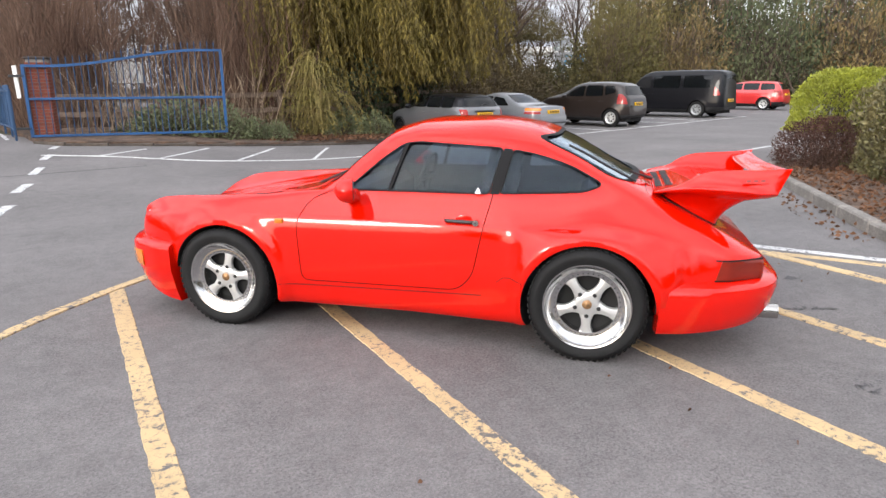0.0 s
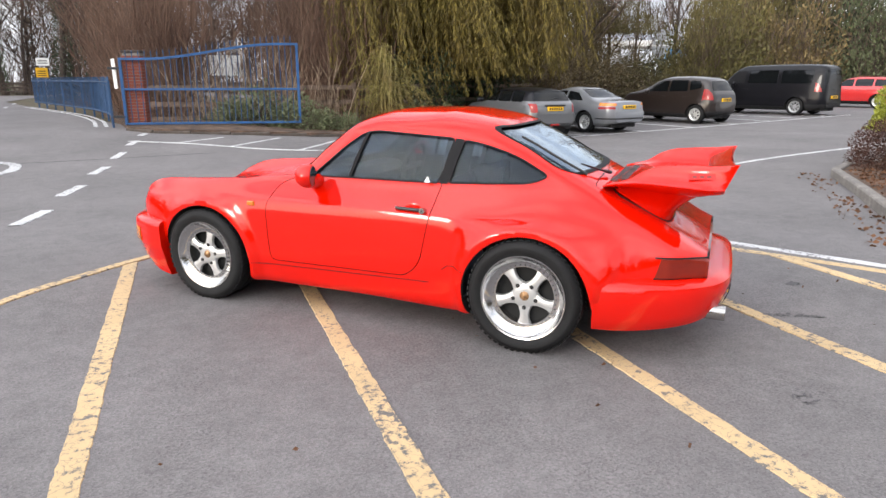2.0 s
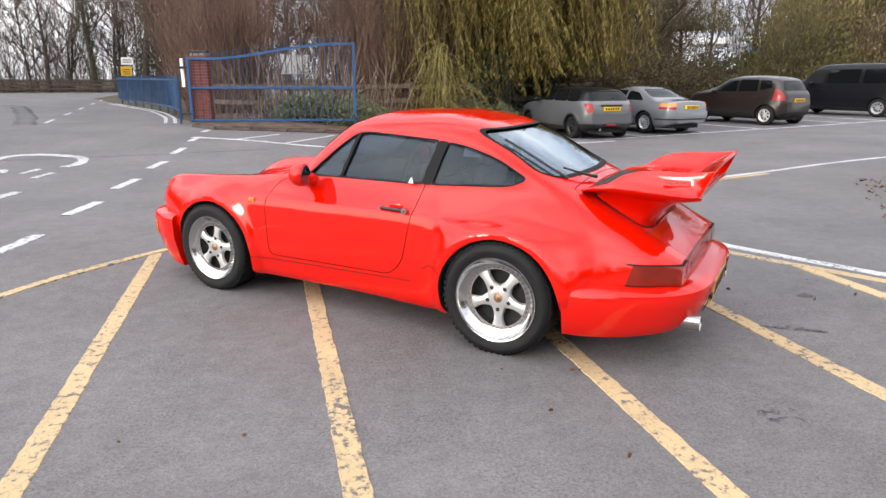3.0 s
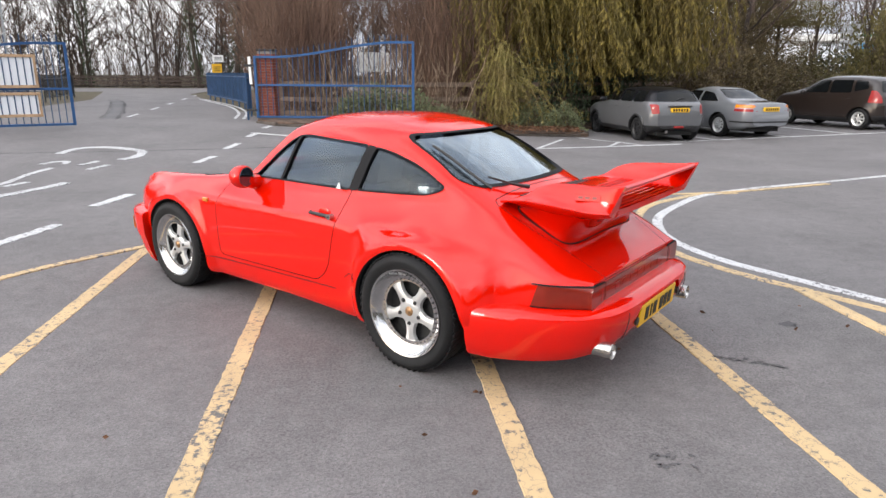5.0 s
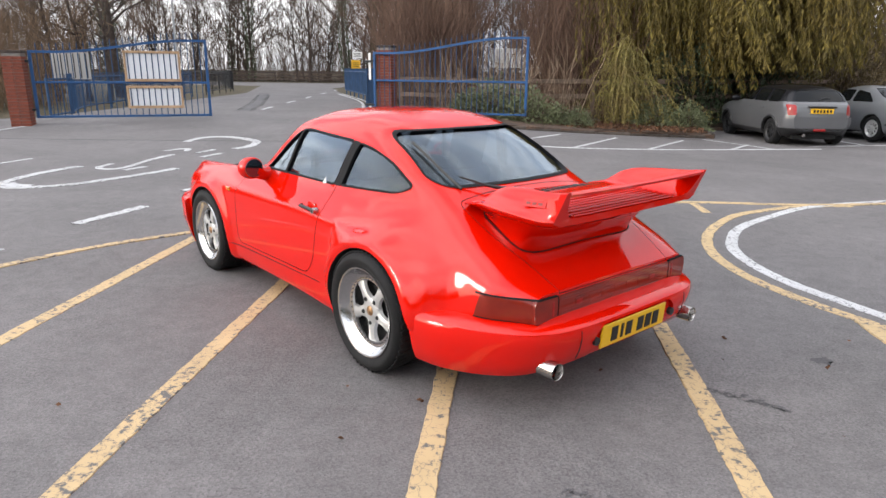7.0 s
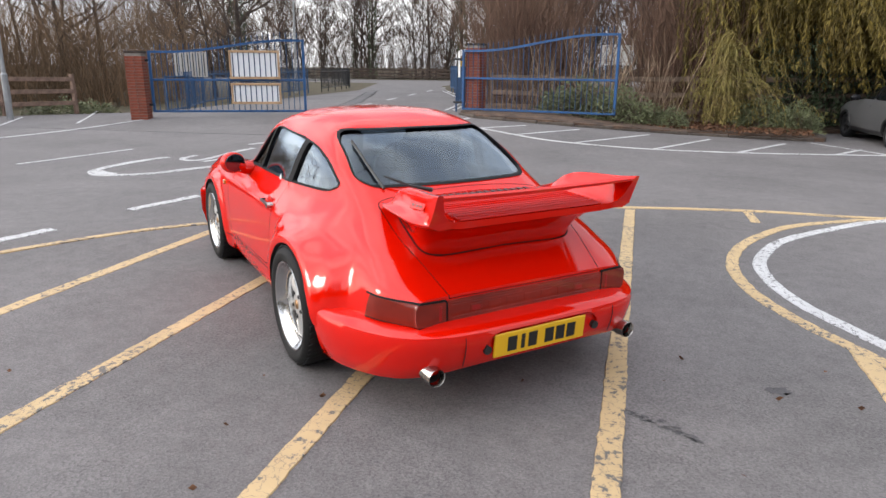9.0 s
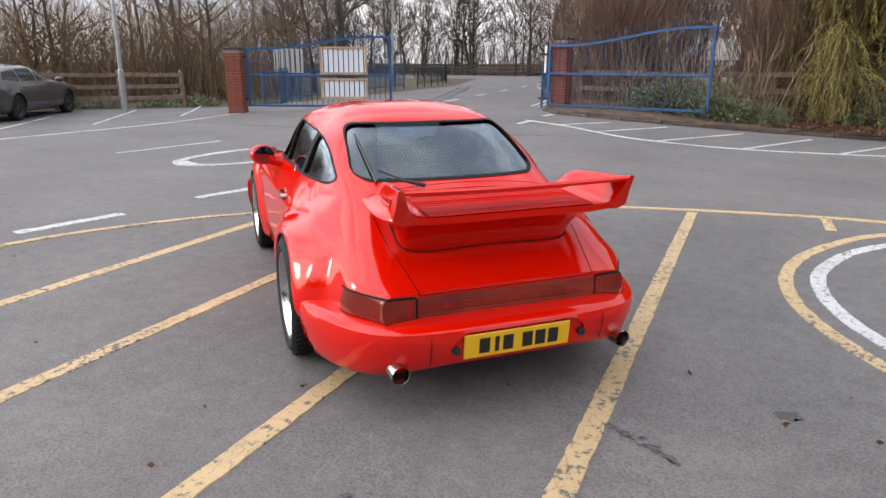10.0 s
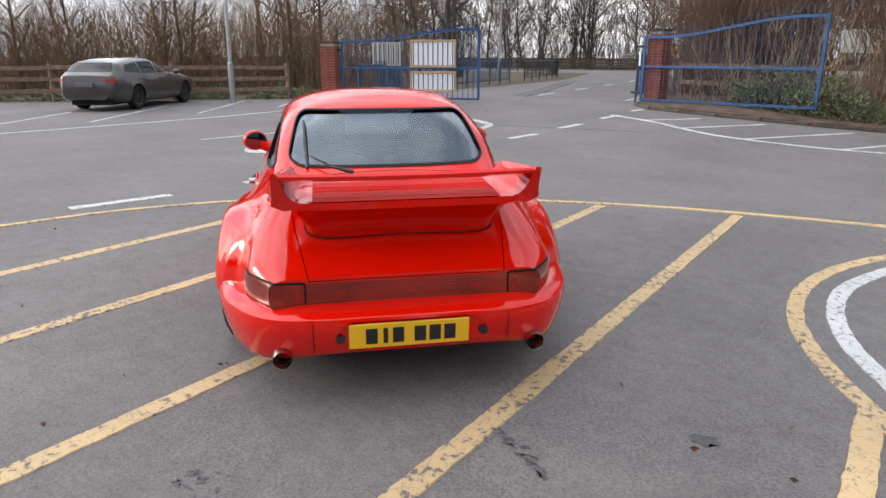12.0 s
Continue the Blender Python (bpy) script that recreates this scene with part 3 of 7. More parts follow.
# planting beds
sheet("planting_bed", [*NORTH_EDGE, (8.4, 19.4), (13.5, 21.6), (21, 28.5), (34, 32), (40, 40), (-6.0, 42), (-3.2, 32)], 0.09, SOIL, "leaf-strewn earth bed behind the kerb", depth=0.12, hump=True)
sheet("planting_bed", [(5.4, 1.2), (6.9, 3.3), (8.0, 4.5), (9.3, 5.9), (10.3, 7.0), (11.0, 7.35), (12.5, 7.5), (22, 9.0), (30, 2), (12, -6)], 0.09, SOIL, "leaf-strewn earth bed beside the hedge", depth=0.12)
kerb_run([(-1.35, 21.2), (-0.6, 19.9), (1.0, 18.9), (2.9, 17.7), (5.2, 16.5), (7.9, 15.8)], "north kerb", height=0.06)
kerb_run([(7.9, 15.9), (8.4, 19.4), (13.5, 21.6), (21, 28.5), (30, 31)], "north kerb", height=0.12, length=1.2)
kerb_run([(5.4, 1.2), (6.9, 3.3), (8.0, 4.5), (9.3, 5.9), (10.3, 7.0), (11.0, 7.35), (12.5, 7.5), (18, 8.4)], "east kerb", height=0.13)


# ---- gates, pillars, fences ----
def brick_pillar(x, y, height, turn, w=0.46):
    """A pier of bricks in courses with a thin cap."""
    owner = thing("brick_pillar", pose(x, y, rise(x, y) - 0.02, 0, 0, turn), "red brick gate pillar with a thin dark cap", "pillar", "gate pillars")
    part("core", boxed(-w / 2 + 0.01, -w / 2 + 0.01, 0, w / 2 - 0.01, w / 2 - 0.01, height), MORTAR, owner, "pale mortar joints")
    bl, bh, j = w / 2 - 0.006, 0.065, 0.01
    long_brick = boxed(-bl / 2, -0.05, 0, bl / 2, 0.05, bh, 0.004)
    me = bpy.data.meshes.new("brick")
    long_brick.to_mesh(me)
    long_brick.free()
    me.materials.append(BRICK)
    for c in range(int(height / (bh + j))):
        z = c * (bh + j)
        for s in range(4):
            off = 0.05 if c % 2 else -0.05
            for k in (-1, 1):
                put("brick", me, owner, pose(0, 0, z, 0, 0, 90 * s) @ pose(k * (bl / 2 + 0.004) + off * 0.2, -w / 2 + 0.045, 0))
    part("cap", boxed(-w / 2 - 0.015, -w / 2 - 0.015, height, w / 2 + 0.015, w / 2 + 0.015, height + 0.06, 0.012), BARK, owner, "dark weathered cap")
    return owner


def gate_leaf(x0, y0, x1, y1, zlow, z0, z1, label):
    """A framed steel leaf: swept top rail, mid rail, bars with spear tips."""
    L, ang = math.hypot(x1 - x0, y1 - y0), math.degrees(math.atan2(y1 - y0, x1 - x0))
    g = thing("gate", pose(x0, y0, 0, 0, 0, ang), label, "gate", "entrance gates")

    def top(u):
        s = min(1, max(0, (u / L - 0.12) / 0.78))
        return z0 + (z1 - z0) * s * s * (3 - 2 * s)
    for name, x in (("hinge_stile", 0.0), ("end_stile", L)):
        part(name, boxed(x - 0.034, -0.03, zlow, x + 0.034, 0.03, top(x), 0.006), BLUE_STEEL, g)
    part("bottom_rail", boxed(0, -0.03, zlow, L, 0.03, zlow + 0.055, 0.006), BLUE_STEEL, g)
    zm = zlow + 0.46 * (z0 - zlow) + 0.12
    part("mid_rail", boxed(0, -0.026, zm - 0.027, L, 0.026, zm + 0.027, 0.006), BLUE_STEEL, g)
    for z in (zlow + 0.2, z0 - 0.25):
        part("hinge", boxed(-0.3, -0.03, z - 0.03, 0.02, 0.03, z + 0.03, 0.005), BLACK_STEEL, g)
    bm = bmesh.new()
    n = 24
    for i in range(n):
        u0, u1 = L * i / n, L * (i + 1) / n
        a, b = top(u0), top(u1)
        q = [bm.verts.new(c) for c in ((u0, -0.035, a - 0.058), (u1, -0.035, b - 0.058), (u1, 0.035, b - 0.058), (u0, 0.035, a - 0.058), (u0, -0.035, a), (u1, -0.035, b), (u1, 0.035, b), (u0, 0.035, a))]
        for f in ((0, 1, 5, 4), (2, 3, 7, 6), (4, 5, 6, 7), (3, 2, 1, 0)):
            bm.faces.new([q[k] for k in f])
    bmesh.ops.remove_doubles(bm, verts=bm.verts, dist=1e-4)
    part("top_rail", bm, BLUE_STEEL, g)
    count = int(L / 0.145)
    for i in range(1, count):
        u = L * i / count
        b = bmesh.new()
        tube(b, [(u, 0, zlow + 0.05), (u, 0, top(u) + 0.09)], 0.0105, 6)
        tube(b, [(u, 0, top(u) + 0.09), (u, 0, top(u) + 0.11), (u, 0, top(u) + 0.19)], [0.01, 0.015, 0.002], 4)
        part("bar", b, NAVY_STEEL, g)
    return g


gate_leaf(-0.72, 17.88, 3.46, 17.1, 0.37, 1.99, 2.37, "tall blue painted steel gate leaf standing open")
gate_leaf(-8.5, 14.7, -4.82, 16.3, 0.3, 1.9, 2.22, "tall blue painted steel gate leaf with white boards")
brick_pillar(-0.42, 18.1, 1.86, -10, 0.42)
brick_pillar(-8.78, 14.52, 1.72, 23, 0.42)
post = part("notice_board", boxed(-0.085, -0.015, 0.0, 0.085, 0.015, 0.72, 0.01), WHITE_PLASTIC)
post.matrix_world = pose(-0.87, 18.0, 1.25, 0, -3, -62)
tagged(post, "narrow white notice board fixed to the brick pillar", "sign")
post["kind"] = "thing"


def sheeted_board(m, w, h, mat, label, frame_mat, ribs=9):
    """A corrugated sheet on a timber frame."""
    b = thing("site_board", m, label, "board", "boards on the gate")
    bm = bmesh.new()
    box(bm, -w / 2, 0.0, 0, w / 2, 0.01, h)
    part("sheet", bm, mat, b)
    for i in range(ribs):
        x = -w / 2 + w * (i + 0.5) / ribs
        part("rib", boxed(x - 0.012, -0.02, 0.04, x + 0.012, 0.004, h - 0.04, 0.004), NAVY_STEEL if frame_mat else BLACK_STEEL, b)
    if frame_mat:
        for z in (0.0, h - 0.065):
            part("batten", boxed(-w / 2 - 0.03, -0.035, z, w / 2 + 0.03, 0.0, z + 0.065, 0.005), frame_mat, b)
        for x in (-w / 2, w / 2):
            part("batten", boxed(x - 0.025, -0.03, 0.065, x + 0.025, 0.0, h - 0.065, 0.005), frame_mat, b)
    return b


def on_leaf(u, off=0.06):
    a = math.atan2(1.6, 3.68)
    return -8.5 + u * math.cos(a) + off * math.sin(a), 14.7 + u * math.sin(a) - off * math.cos(a), math.degrees(a)


bx, by, ba = on_leaf(2.72)
sheeted_board(pose(bx, by, 1.18, 0, 0, ba), 1.27, 0.75, BOARD_WHITE, "white ribbed sheet in a pale timber frame on the gate", WOOD_NEW)
sheeted_board(pose(bx, by, 0.52, 0, 0, ba), 1.27, 0.56, BOARD_WHITE, "white ribbed sheet in a pale timber frame on the gate", WOOD_NEW)
sheeted_board(pose(-10.3, 18.8, 1.15, 0, 0, 20), 1.05, 0.8, BOARD_GREY, "grey ribbed sheet standing behind the gate", None, 6)


def rail_fence(pts, group, height=1.15, gap=1.9, wood=None):
    """A post and rail timber fence along a plan line."""
    wood = wood or WOOD_FENCE
    line = smooth_line(pts, 0.05)
    f = thing("timber_fence", Matrix.Translation((*line[0], 0)), "weathered brown post and rail timber fence", "fence", group)
    acc, start = 0.0, line[0]
    rng = random.Random(7)
    posts = [line[0]]
    for a, b in zip(line, line[1:]):
        acc += np.linalg.norm(b - a)
        if acc >= gap:
            posts.append(b)
            acc = 0.0
    for p in posts:
        q = p - line[0]
        o = part("post", boxed(-0.06, -0.05, 0, 0.06, 0.05, height + 0.08, 0.01), wood, f)
        o.matrix_basis = pose(q[0], q[1], 0, rng.uniform(-2, 2), rng.uniform(-2, 2), rng.uniform(-10, 10))
    for a, b in zip(posts, posts[1:]):
        d = b - a
        L, ang = np.linalg.norm(d), math.degrees(math.atan2(d[1], d[0]))
        q = a - line[0]
        for z in (0.3, 0.62, 0.95):
            o = part("rail", boxed(0, -0.02, -0.065, L, 0.02, 0.065, 0.006), wood, f)
            o.matrix_basis = pose(q[0], q[1], z * height + rng.uniform(-0.02, 0.02), 0, rng.uniform(-0.6, 0.6), ang) @ pose(0, -0.07, 0)
    return f


rail_fence([(-30, 1.0), (-20.2, 9.2), (-15.5, 14.2), (-12.6, 17.5)], "west fence")
rail_fence([(-0.3, 19.9), (4.2, 19.1), (7, 19.6), (12, 22.8), (20, 29)], "north fence", 1.3, wood=WOOD_DARK)
rail_fence([(-60, 72), (-30, 73), (-15, 72), (8, 72), (30, 72)], "far fence", 1.1, 2.6, BARK)


def steel_railing(pts, label, mat, group, height=1.3, gap=0.14, z=0.0):
    """Upright-bar railing with posts and two rails."""
    line = [np.array(lay(q)) for q in smooth_line(pts, 0.02)]
    z = rise(*line[len(line) // 2])
    f = thing("railing", Matrix.Translation((*line[0], z)), label, "railing", group)
    acc, pacc = 1e9, 1e9
    bars = bmesh.new()
    rails = {0.24: [], height - 0.06: []}
    for a, b in zip(line, line[1:]):
        s = np.linalg.norm(b - a)
        acc += s
        pacc += s
        q = a - line[0]
        if acc >= gap:
            tube(bars, [(q[0], q[1], 0.2), (q[0], q[1], height + 0.08)], 0.012, 4)
            acc = 0
        if pacc >= 1.5:
            part("post", boxed(q[0] - 0.026, q[1] - 0.026, 0, q[0] + 0.026, q[1] + 0.026, height - 0.02, 0.005), mat, f)
            for k in rails:
                rails[k].append((q[0], q[1], k))
            pacc = 0
    q = line[-1] - line[0]
    for k in rails:
        rails[k].append((q[0], q[1], k))
        part("rail", tubed(rails[k], 0.025, 4), mat, f)
    tagged(part("infill", bars, mat, f), kind="stuff")
    return f


steel_railing([(-1.85, 22.5), (-2.3, 26.0), (-3.6, 31.0), (-7.3, 41.0)], "dark blue painted upright-bar steel railing beside the road", NAVY_STEEL, "roadside railings", 1.2)
steel_railing([(-11.0, 18.6), (-12.6, 26.0), (-14.0, 34.0)], "dark blue upright-bar steel railing behind the gate", NAVY_STEEL, "roadside railings", 1.25)
steel_railing([(-14.2, 36.0), (-16.0, 44.0), (-21.0, 52.0), (-30.0, 57.0)], "black upright-bar steel railing along the road bend", BLACK_STEEL, "roadside railings", 1.25)


def street_lamp(x, y, h=7.5):
    s = thing("street_lamp", pose(x, y, 0, 0, 1.2, 0), "tall grey galvanised street lamp column by the fence", "street lamp")
    part("base", tubed([(0, 0, 0), (0, 0, 1.25)], 0.085, 14), GALV, s)
    part("column", tubed([(0, 0, 1.25), (0, 0, 1.3), (0, 0, h)], [0.085, 0.058, 0.04], 14), GALV, s)
    part("arm", tubed([(0, 0, h), (0.3, 0, h + 0.2), (0.9, 0, h + 0.25)], 0.03, 8), GALV, s)
    part("lantern", boxed(0.75, -0.11, h + 0.2, 1.35, 0.11, h + 0.32, 0.03), GALV, s)
    part("door", boxed(0.06, -0.05, 0.5, 0.09, 0.05, 0.95, 0.004), GALV, s)
    return s


street_lamp(-12.95, 14.15)
street_lamp(-14.8, 34.0, 9.0)


def road_sign(x, y, turn, z, w, h, mat, label, bars=False):
    s = thing("road_sign", pose(x, y, 0, 0, 0, turn), label, "sign")
    part("pole", tubed([(0, 0.03, 0), (0, 0.03, z + h)], 0.03, 8), GALV, s)
    part("plate", boxed(-w / 2, -0.012, z, w / 2, 0.0, z + h, 0.008), mat, s)
    if bars:
        for k in range(3):
            part("bar", boxed(-w * 0.35, -0.016, z + h * (0.25 + 0.2 * k), w * 0.35, -0.0125, z + h * (0.33 + 0.2 * k)), PLATE_BLACK, s)
    return s


road_sign(-5.6, 36.5, 10, 1.5, 0.5, 0.5, PLATE_YELLOW, "small yellow warning sign on a grey pole", True)
road_sign(-5.55, 36.7, 10, 2.1, 0.55, 0.35, WHITE_PLASTIC, "small white sign on a grey pole", True)
road_sign(2.75, 36.0, 5, 1.65, 1.55, 1.0, WHITE_PLASTIC, "white sign board among bare stems")


def stain(x, y, rx, ry, turn, seed, mat, label):
    """An irregular dark patch lying on the asphalt."""
    bm = bmesh.new()
    vs = []
    for k in range(28):
        a = 2 * math.pi * k / 28
        r = 1 + 0.55 * noise.noise(Vector((math.cos(a) * 1.7 + seed, math.sin(a) * 1.7, seed * 0.37))) + 0.3 * noise.noise(Vector((math.cos(a) * 5 + seed, math.sin(a) * 5, 0)))
        vs.append(bm.verts.new((rx * r * math.cos(a), ry * r * math.sin(a), 0)))
    bm.faces.new(vs)
    bmesh.ops.triangulate(bm, faces=bm.faces)
    o = part("oil_stain", bm, mat)
    o.matrix_world = pose(x, y, 0.0025 + rise(x, y), 0, 0, turn)
    return tagged(o, label, "stain", "stains on the asphalt")


stain(4.85, 2.96, 0.055, 0.04, 20, 1, STAIN, "small dark oil spot on the asphalt")
for i in range(26):
    u = i / 25
    rs = random.Random(i + 40)
    stain(4.10 + 0.33 * u + rs.uniform(-0.035, 0.035), 2.56 - 0.19 * u + rs.uniform(-0.04, 0.04), rs.uniform(0.008, 0.032), rs.uniform(0.004, 0.011), rs.uniform(-40, 10), i + 3, WORN, "scattered dark scuffs worn into the asphalt")
for i in range(14):
    rs = random.Random(i + 80)
    stain(3.42 + rs.uniform(-0.1, 0.1), 1.6 + rs.uniform(-0.09, 0.09), rs.uniform(0.008, 0.025), rs.uniform(0.004, 0.01), rs.uniform(-60, 60), i + 33, WORN, "scattered dark scuffs worn into the asphalt")
for pts in ([(-6.6, 23.0), (-7.6, 26.5), (-8.7, 30.0)], [(-8.8, 30.2), (-10.6, 35.5), (-12.3, 40.0)]):
    marking("tyre_mark", pts, 0.42, SCUFF, "dark tyre marks on the access road", "stains on the asphalt", rough=0.12)


def forecourt_canopy():
    """A filling station roof far beyond the trees."""
    c = thing("forecourt_canopy", pose(47.5, 56.5, 0, 0, 0, -40), "white and green filling station canopy beyond the trees", "building")
    part("fascia", boxed(-6.5, -3, 4.6, 2.5, 3, 5.2, 0.05), WHITE_PLASTIC, c, "white canopy fascia")
    part("band", boxed(-1.5, -3.03, 4.95, 2.53, -3.0, 5.12), CANOPY_GREEN, c, "green canopy band")
    part("panel", boxed(-0.4, -2.9, 3.4, 1.6, -2.7, 4.4, 0.03), CANOPY_BLUE, c, "pale blue panel")
    for x in (-5, 1.8):
        part("column", boxed(x - 0.2, -0.2, 0, x + 0.2, 0.2, 4.6, 0.02), WHITE_PLASTIC, c)
    p = thing("price_pylon", pose(36.5, 44.1, 0, 0, 0, -38), "grey slatted pylon sign beside the canopy", "sign")
    part("pole", boxed(-0.12, -0.1, 0, 0.12, 0.1, 5.3, 0.01), GALV, p)
    for k in range(5):
        part("slat", boxed(-0.7, -0.13, 3.4 + 0.36 * k, 0.7, 0.0, 3.68 + 0.36 * k, 0.02), GALV, p)


forecourt_canopy()

# ---- cars: lofted bodies ----
def pchip(pts):
    """A smooth curve through (x, value...) rows without overshoot."""
    pts = sorted(pts)
    xs = np.array([p[0] for p in pts], float)
    ys = np.array([p[1:] for p in pts], float)
    h = np.diff(xs)[:, None]
    d = np.diff(ys, axis=0) / h
    m = np.zeros_like(ys)
    m[0], m[-1] = d[0], d[-1]
    for i in range(1, len(xs) - 1):
        w = (d[i - 1] * d[i]) > 0
        a, b = 2 * h[i] + h[i - 1], h[i] + 2 * h[i - 1]
        with np.errstate(divide="ignore", invalid="ignore"):
            m[i] = np.where(w, (a + b) / (a / d[i - 1] + b / d[i]), 0)

    def f(x):
        x = min(max(x, xs[0]), xs[-1])
        i = min(max(int(np.searchsorted(xs, x) - 1), 0), len(xs) - 2)
        t = (x - xs[i]) / h[i][0]
        return (2 * t ** 3 - 3 * t * t + 1) * ys[i] + (t ** 3 - 2 * t * t + t) * h[i][0] * m[i] + (3 * t * t - 2 * t ** 3) * ys[i + 1] + (t ** 3 - t * t) * h[i][0] * m[i + 1]
    return f


class Body:
    """A car body as sections across x (forward), each through a few long lines (y, z) from the floor's middle over the side to the roof's middle."""

    def __init__(self, lines, flares=(), sub=5):
        self.lines, self.flares, self.sub = [pchip(l) for l in lines], flares, sub

    def half(self, x, inset=0.0, floor=None):
        k = [np.array(f(x)) for f in self.lines]
        k[0][0] = 0.0
        k[-1][0] = 0.0
        p = [k[1] * (-1, 1)] + k + [k[-2] * (-1, 1)]
        out = []
        for i in range(1, len(p) - 2):
            a, b, c, d = p[i - 1], p[i], p[i + 1], p[i + 2]
            ta = max(np.linalg.norm(b - a), 1e-4) ** 0.5
            tb = max(np.linalg.norm(c - b), 1e-4) ** 0.5
            tc = max(np.linalg.norm(d - c), 1e-4) ** 0.5
            m1 = (c - b) + tb * ((b - a) / ta - (c - a) / (ta + tb))
            m2 = (c - b) + tb * ((d - c) / tc - (d - b) / (tb + tc))
            for s in range(self.sub):
                t = s / self.sub
                out.append((2 * t ** 3 - 3 * t * t + 1) * b + (t ** 3 - 2 * t * t + t) * m1 + (3 * t * t - 2 * t ** 3) * c + (t ** 3 - t * t) * m2)
        out.append(p[-2])
        pts = np.array(out)
        for cx, cz, r, width, amount in self.flares:
            rr = np.hypot(x - cx, pts[:, 1] - cz)
            side = np.clip((pts[:, 0] - 0.55) / 0.2, 0, 1)
            pts[:, 0] += amount * np.exp(-((rr - r) / width) ** 2) * side
        if inset:
            t = np.gradient(pts, axis=0)
            n = np.stack((t[:, 1], -t[:, 0]), 1)
            n /= np.linalg.norm(n, axis=1)[:, None] + 1e-9
            pts = pts - inset * n
            pts[0, 0] = pts[-1, 0] = 0.0
            pts[:, 0] = np.maximum(pts[:, 0], 0.0)
        if floor is not None:
            pts[:, 1] = np.maximum(pts[:, 1], floor)
        return pts

    def solid(self, x0, x1, n, inset=0.0, floor=None, mats=(None,), ends=False):
        verts, faces = [], []
        ring = None
        for i in range(n + 1):
            u = i / n
            if ends:
                u = 0.5 * u + 0.5 * (0.5 - 0.5 * math.cos(math.pi * u))
            x = x0 + (x1 - x0) * u
            h = self.half(x, inset, floor)
            pts = [(x, y, z) for y, z in h] + [(x, -y, z) for y, z in h[-2:0:-1]]
            ring = len(pts)
            verts += pts
        for i in range(n):
            for j in range(ring):
                a, b = i * ring + j, i * ring + (j + 1) % ring
                faces.append((a, b, b + ring, a + ring))
        faces.append(tuple(range(ring))[::-1])
        faces.append(tuple(range(n * ring, (n + 1) * ring)))
        me = bpy.data.meshes.new("solid")
        me.from_pydata(verts, [], faces)
        for m in mats:
            me.materials.append(m)
        bm = bmesh.new()
        bm.from_mesh(me)
        bmesh.ops.recalc_face_normals(bm, faces=bm.faces)
        bm.to_mesh(me)
        bm.free()
        return me

    def side(self, x, z):
        """The body's half width at x and height z."""
        h = self.half(x)
        k = int(np.argmax(h[:, 0] * (h[:, 1] < 0.75)))
        hh = h[k:] if z > h[k, 1] else h[:k + 1]
        o = np.argsort(hh[:, 1])
        return float(np.interp(z, hh[o, 1], hh[o, 0]))

    def top(self, x, y):
        """The body's height at x and half width y."""
        h = self.half(x)
        k = int(np.argmax(h[:, 0]))
        hh = h[k:][::-1]
        return float(np.interp(abs(y), hh[:, 0], hh[:, 1]))


def carve(me, cutter, op="DIFFERENCE"):
    """The mesh cut by, or kept within, another."""
    a, b = new("carve_a", me), new("carve_b", cutter)
    mod = a.modifiers.new("cut", "BOOLEAN")
    mod.object, mod.operation, mod.solver, mod.material_mode = b, op, "EXACT", "TRANSFER"
    bpy.context.view_layer.update()
    out = bpy.data.meshes.new_from_object(a.evaluated_get(bpy.context.evaluated_depsgraph_get()))
    bpy.data.objects.remove(a)
    bpy.data.objects.remove(b)
    return out


def rounded(poly, r, n=5):
    """A closed plan polygon with rounded corners."""
    out = []
    for i, p in enumerate(poly):
        p = np.array(p, float)
        rr = r[i] if isinstance(r, (list, tuple)) else r
        a, b = np.array(poly[i - 1], float) - p, np.array(poly[(i + 1) % len(poly)], float) - p
        la, lb = np.linalg.norm(a), np.linalg.norm(b)
        k = min(rr, 0.45 * la, 0.45 * lb)
        p0, p1 = p + a / la * k, p + b / lb * k
        out += [(1 - t) ** 2 * p0 + 2 * t * (1 - t) * p + t * t * p1 for t in np.linspace(0, 1, n)]
    return out


def grow(poly, d):
    """A closed polygon moved outwards by d."""
    p = np.array(poly)
    area = 0.5 * np.sum(p[:, 0] * np.roll(p[:, 1], -1) - np.roll(p[:, 0], -1) * p[:, 1])
    t = np.roll(p, -1, 0) - np.roll(p, 1, 0)
    n = np.stack((t[:, 1], -t[:, 0]), 1) * (1 if area > 0 else -1)
    return p + d * n / (np.linalg.norm(n, axis=1)[:, None] + 1e-9)


def prism(poly, axis, lo, hi, mat=None):
    """A polygon drawn out along an axis: 'y' takes (x, z), 'x' takes (y, z), 'z' takes (x, y)."""
    def at(p, d):
        return {"y": (p[0], d, p[1]), "x": (d, p[0], p[1]), "z": (p[0], p[1], d)}[axis]
    n = len(poly)
    verts = [at(p, lo) for p in poly] + [at(p, hi) for p in poly]
    faces = [tuple(range(n)), tuple(range(n, 2 * n))[::-1]] + [(i, i + n, (i + 1) % n + n, (i + 1) % n) for i in range(n)]
    me = bpy.data.meshes.new("prism")
    me.from_pydata(verts, [], faces)
    me.materials.append(mat)
    bm = bmesh.new()
    bm.from_mesh(me)
    bmesh.ops.recalc_face_normals(bm, faces=bm.faces)
    bm.to_mesh(me)
    bm.free()
    return me


def finish(name, me, parent, label="", sharp=32, m=None):
    if len(me.polygons):
        me.polygons.foreach_set("use_smooth", [True] * len(me.polygons))
        me.set_sharp_from_angle(angle=radians(sharp))
    return put(name, me, parent, m, label)


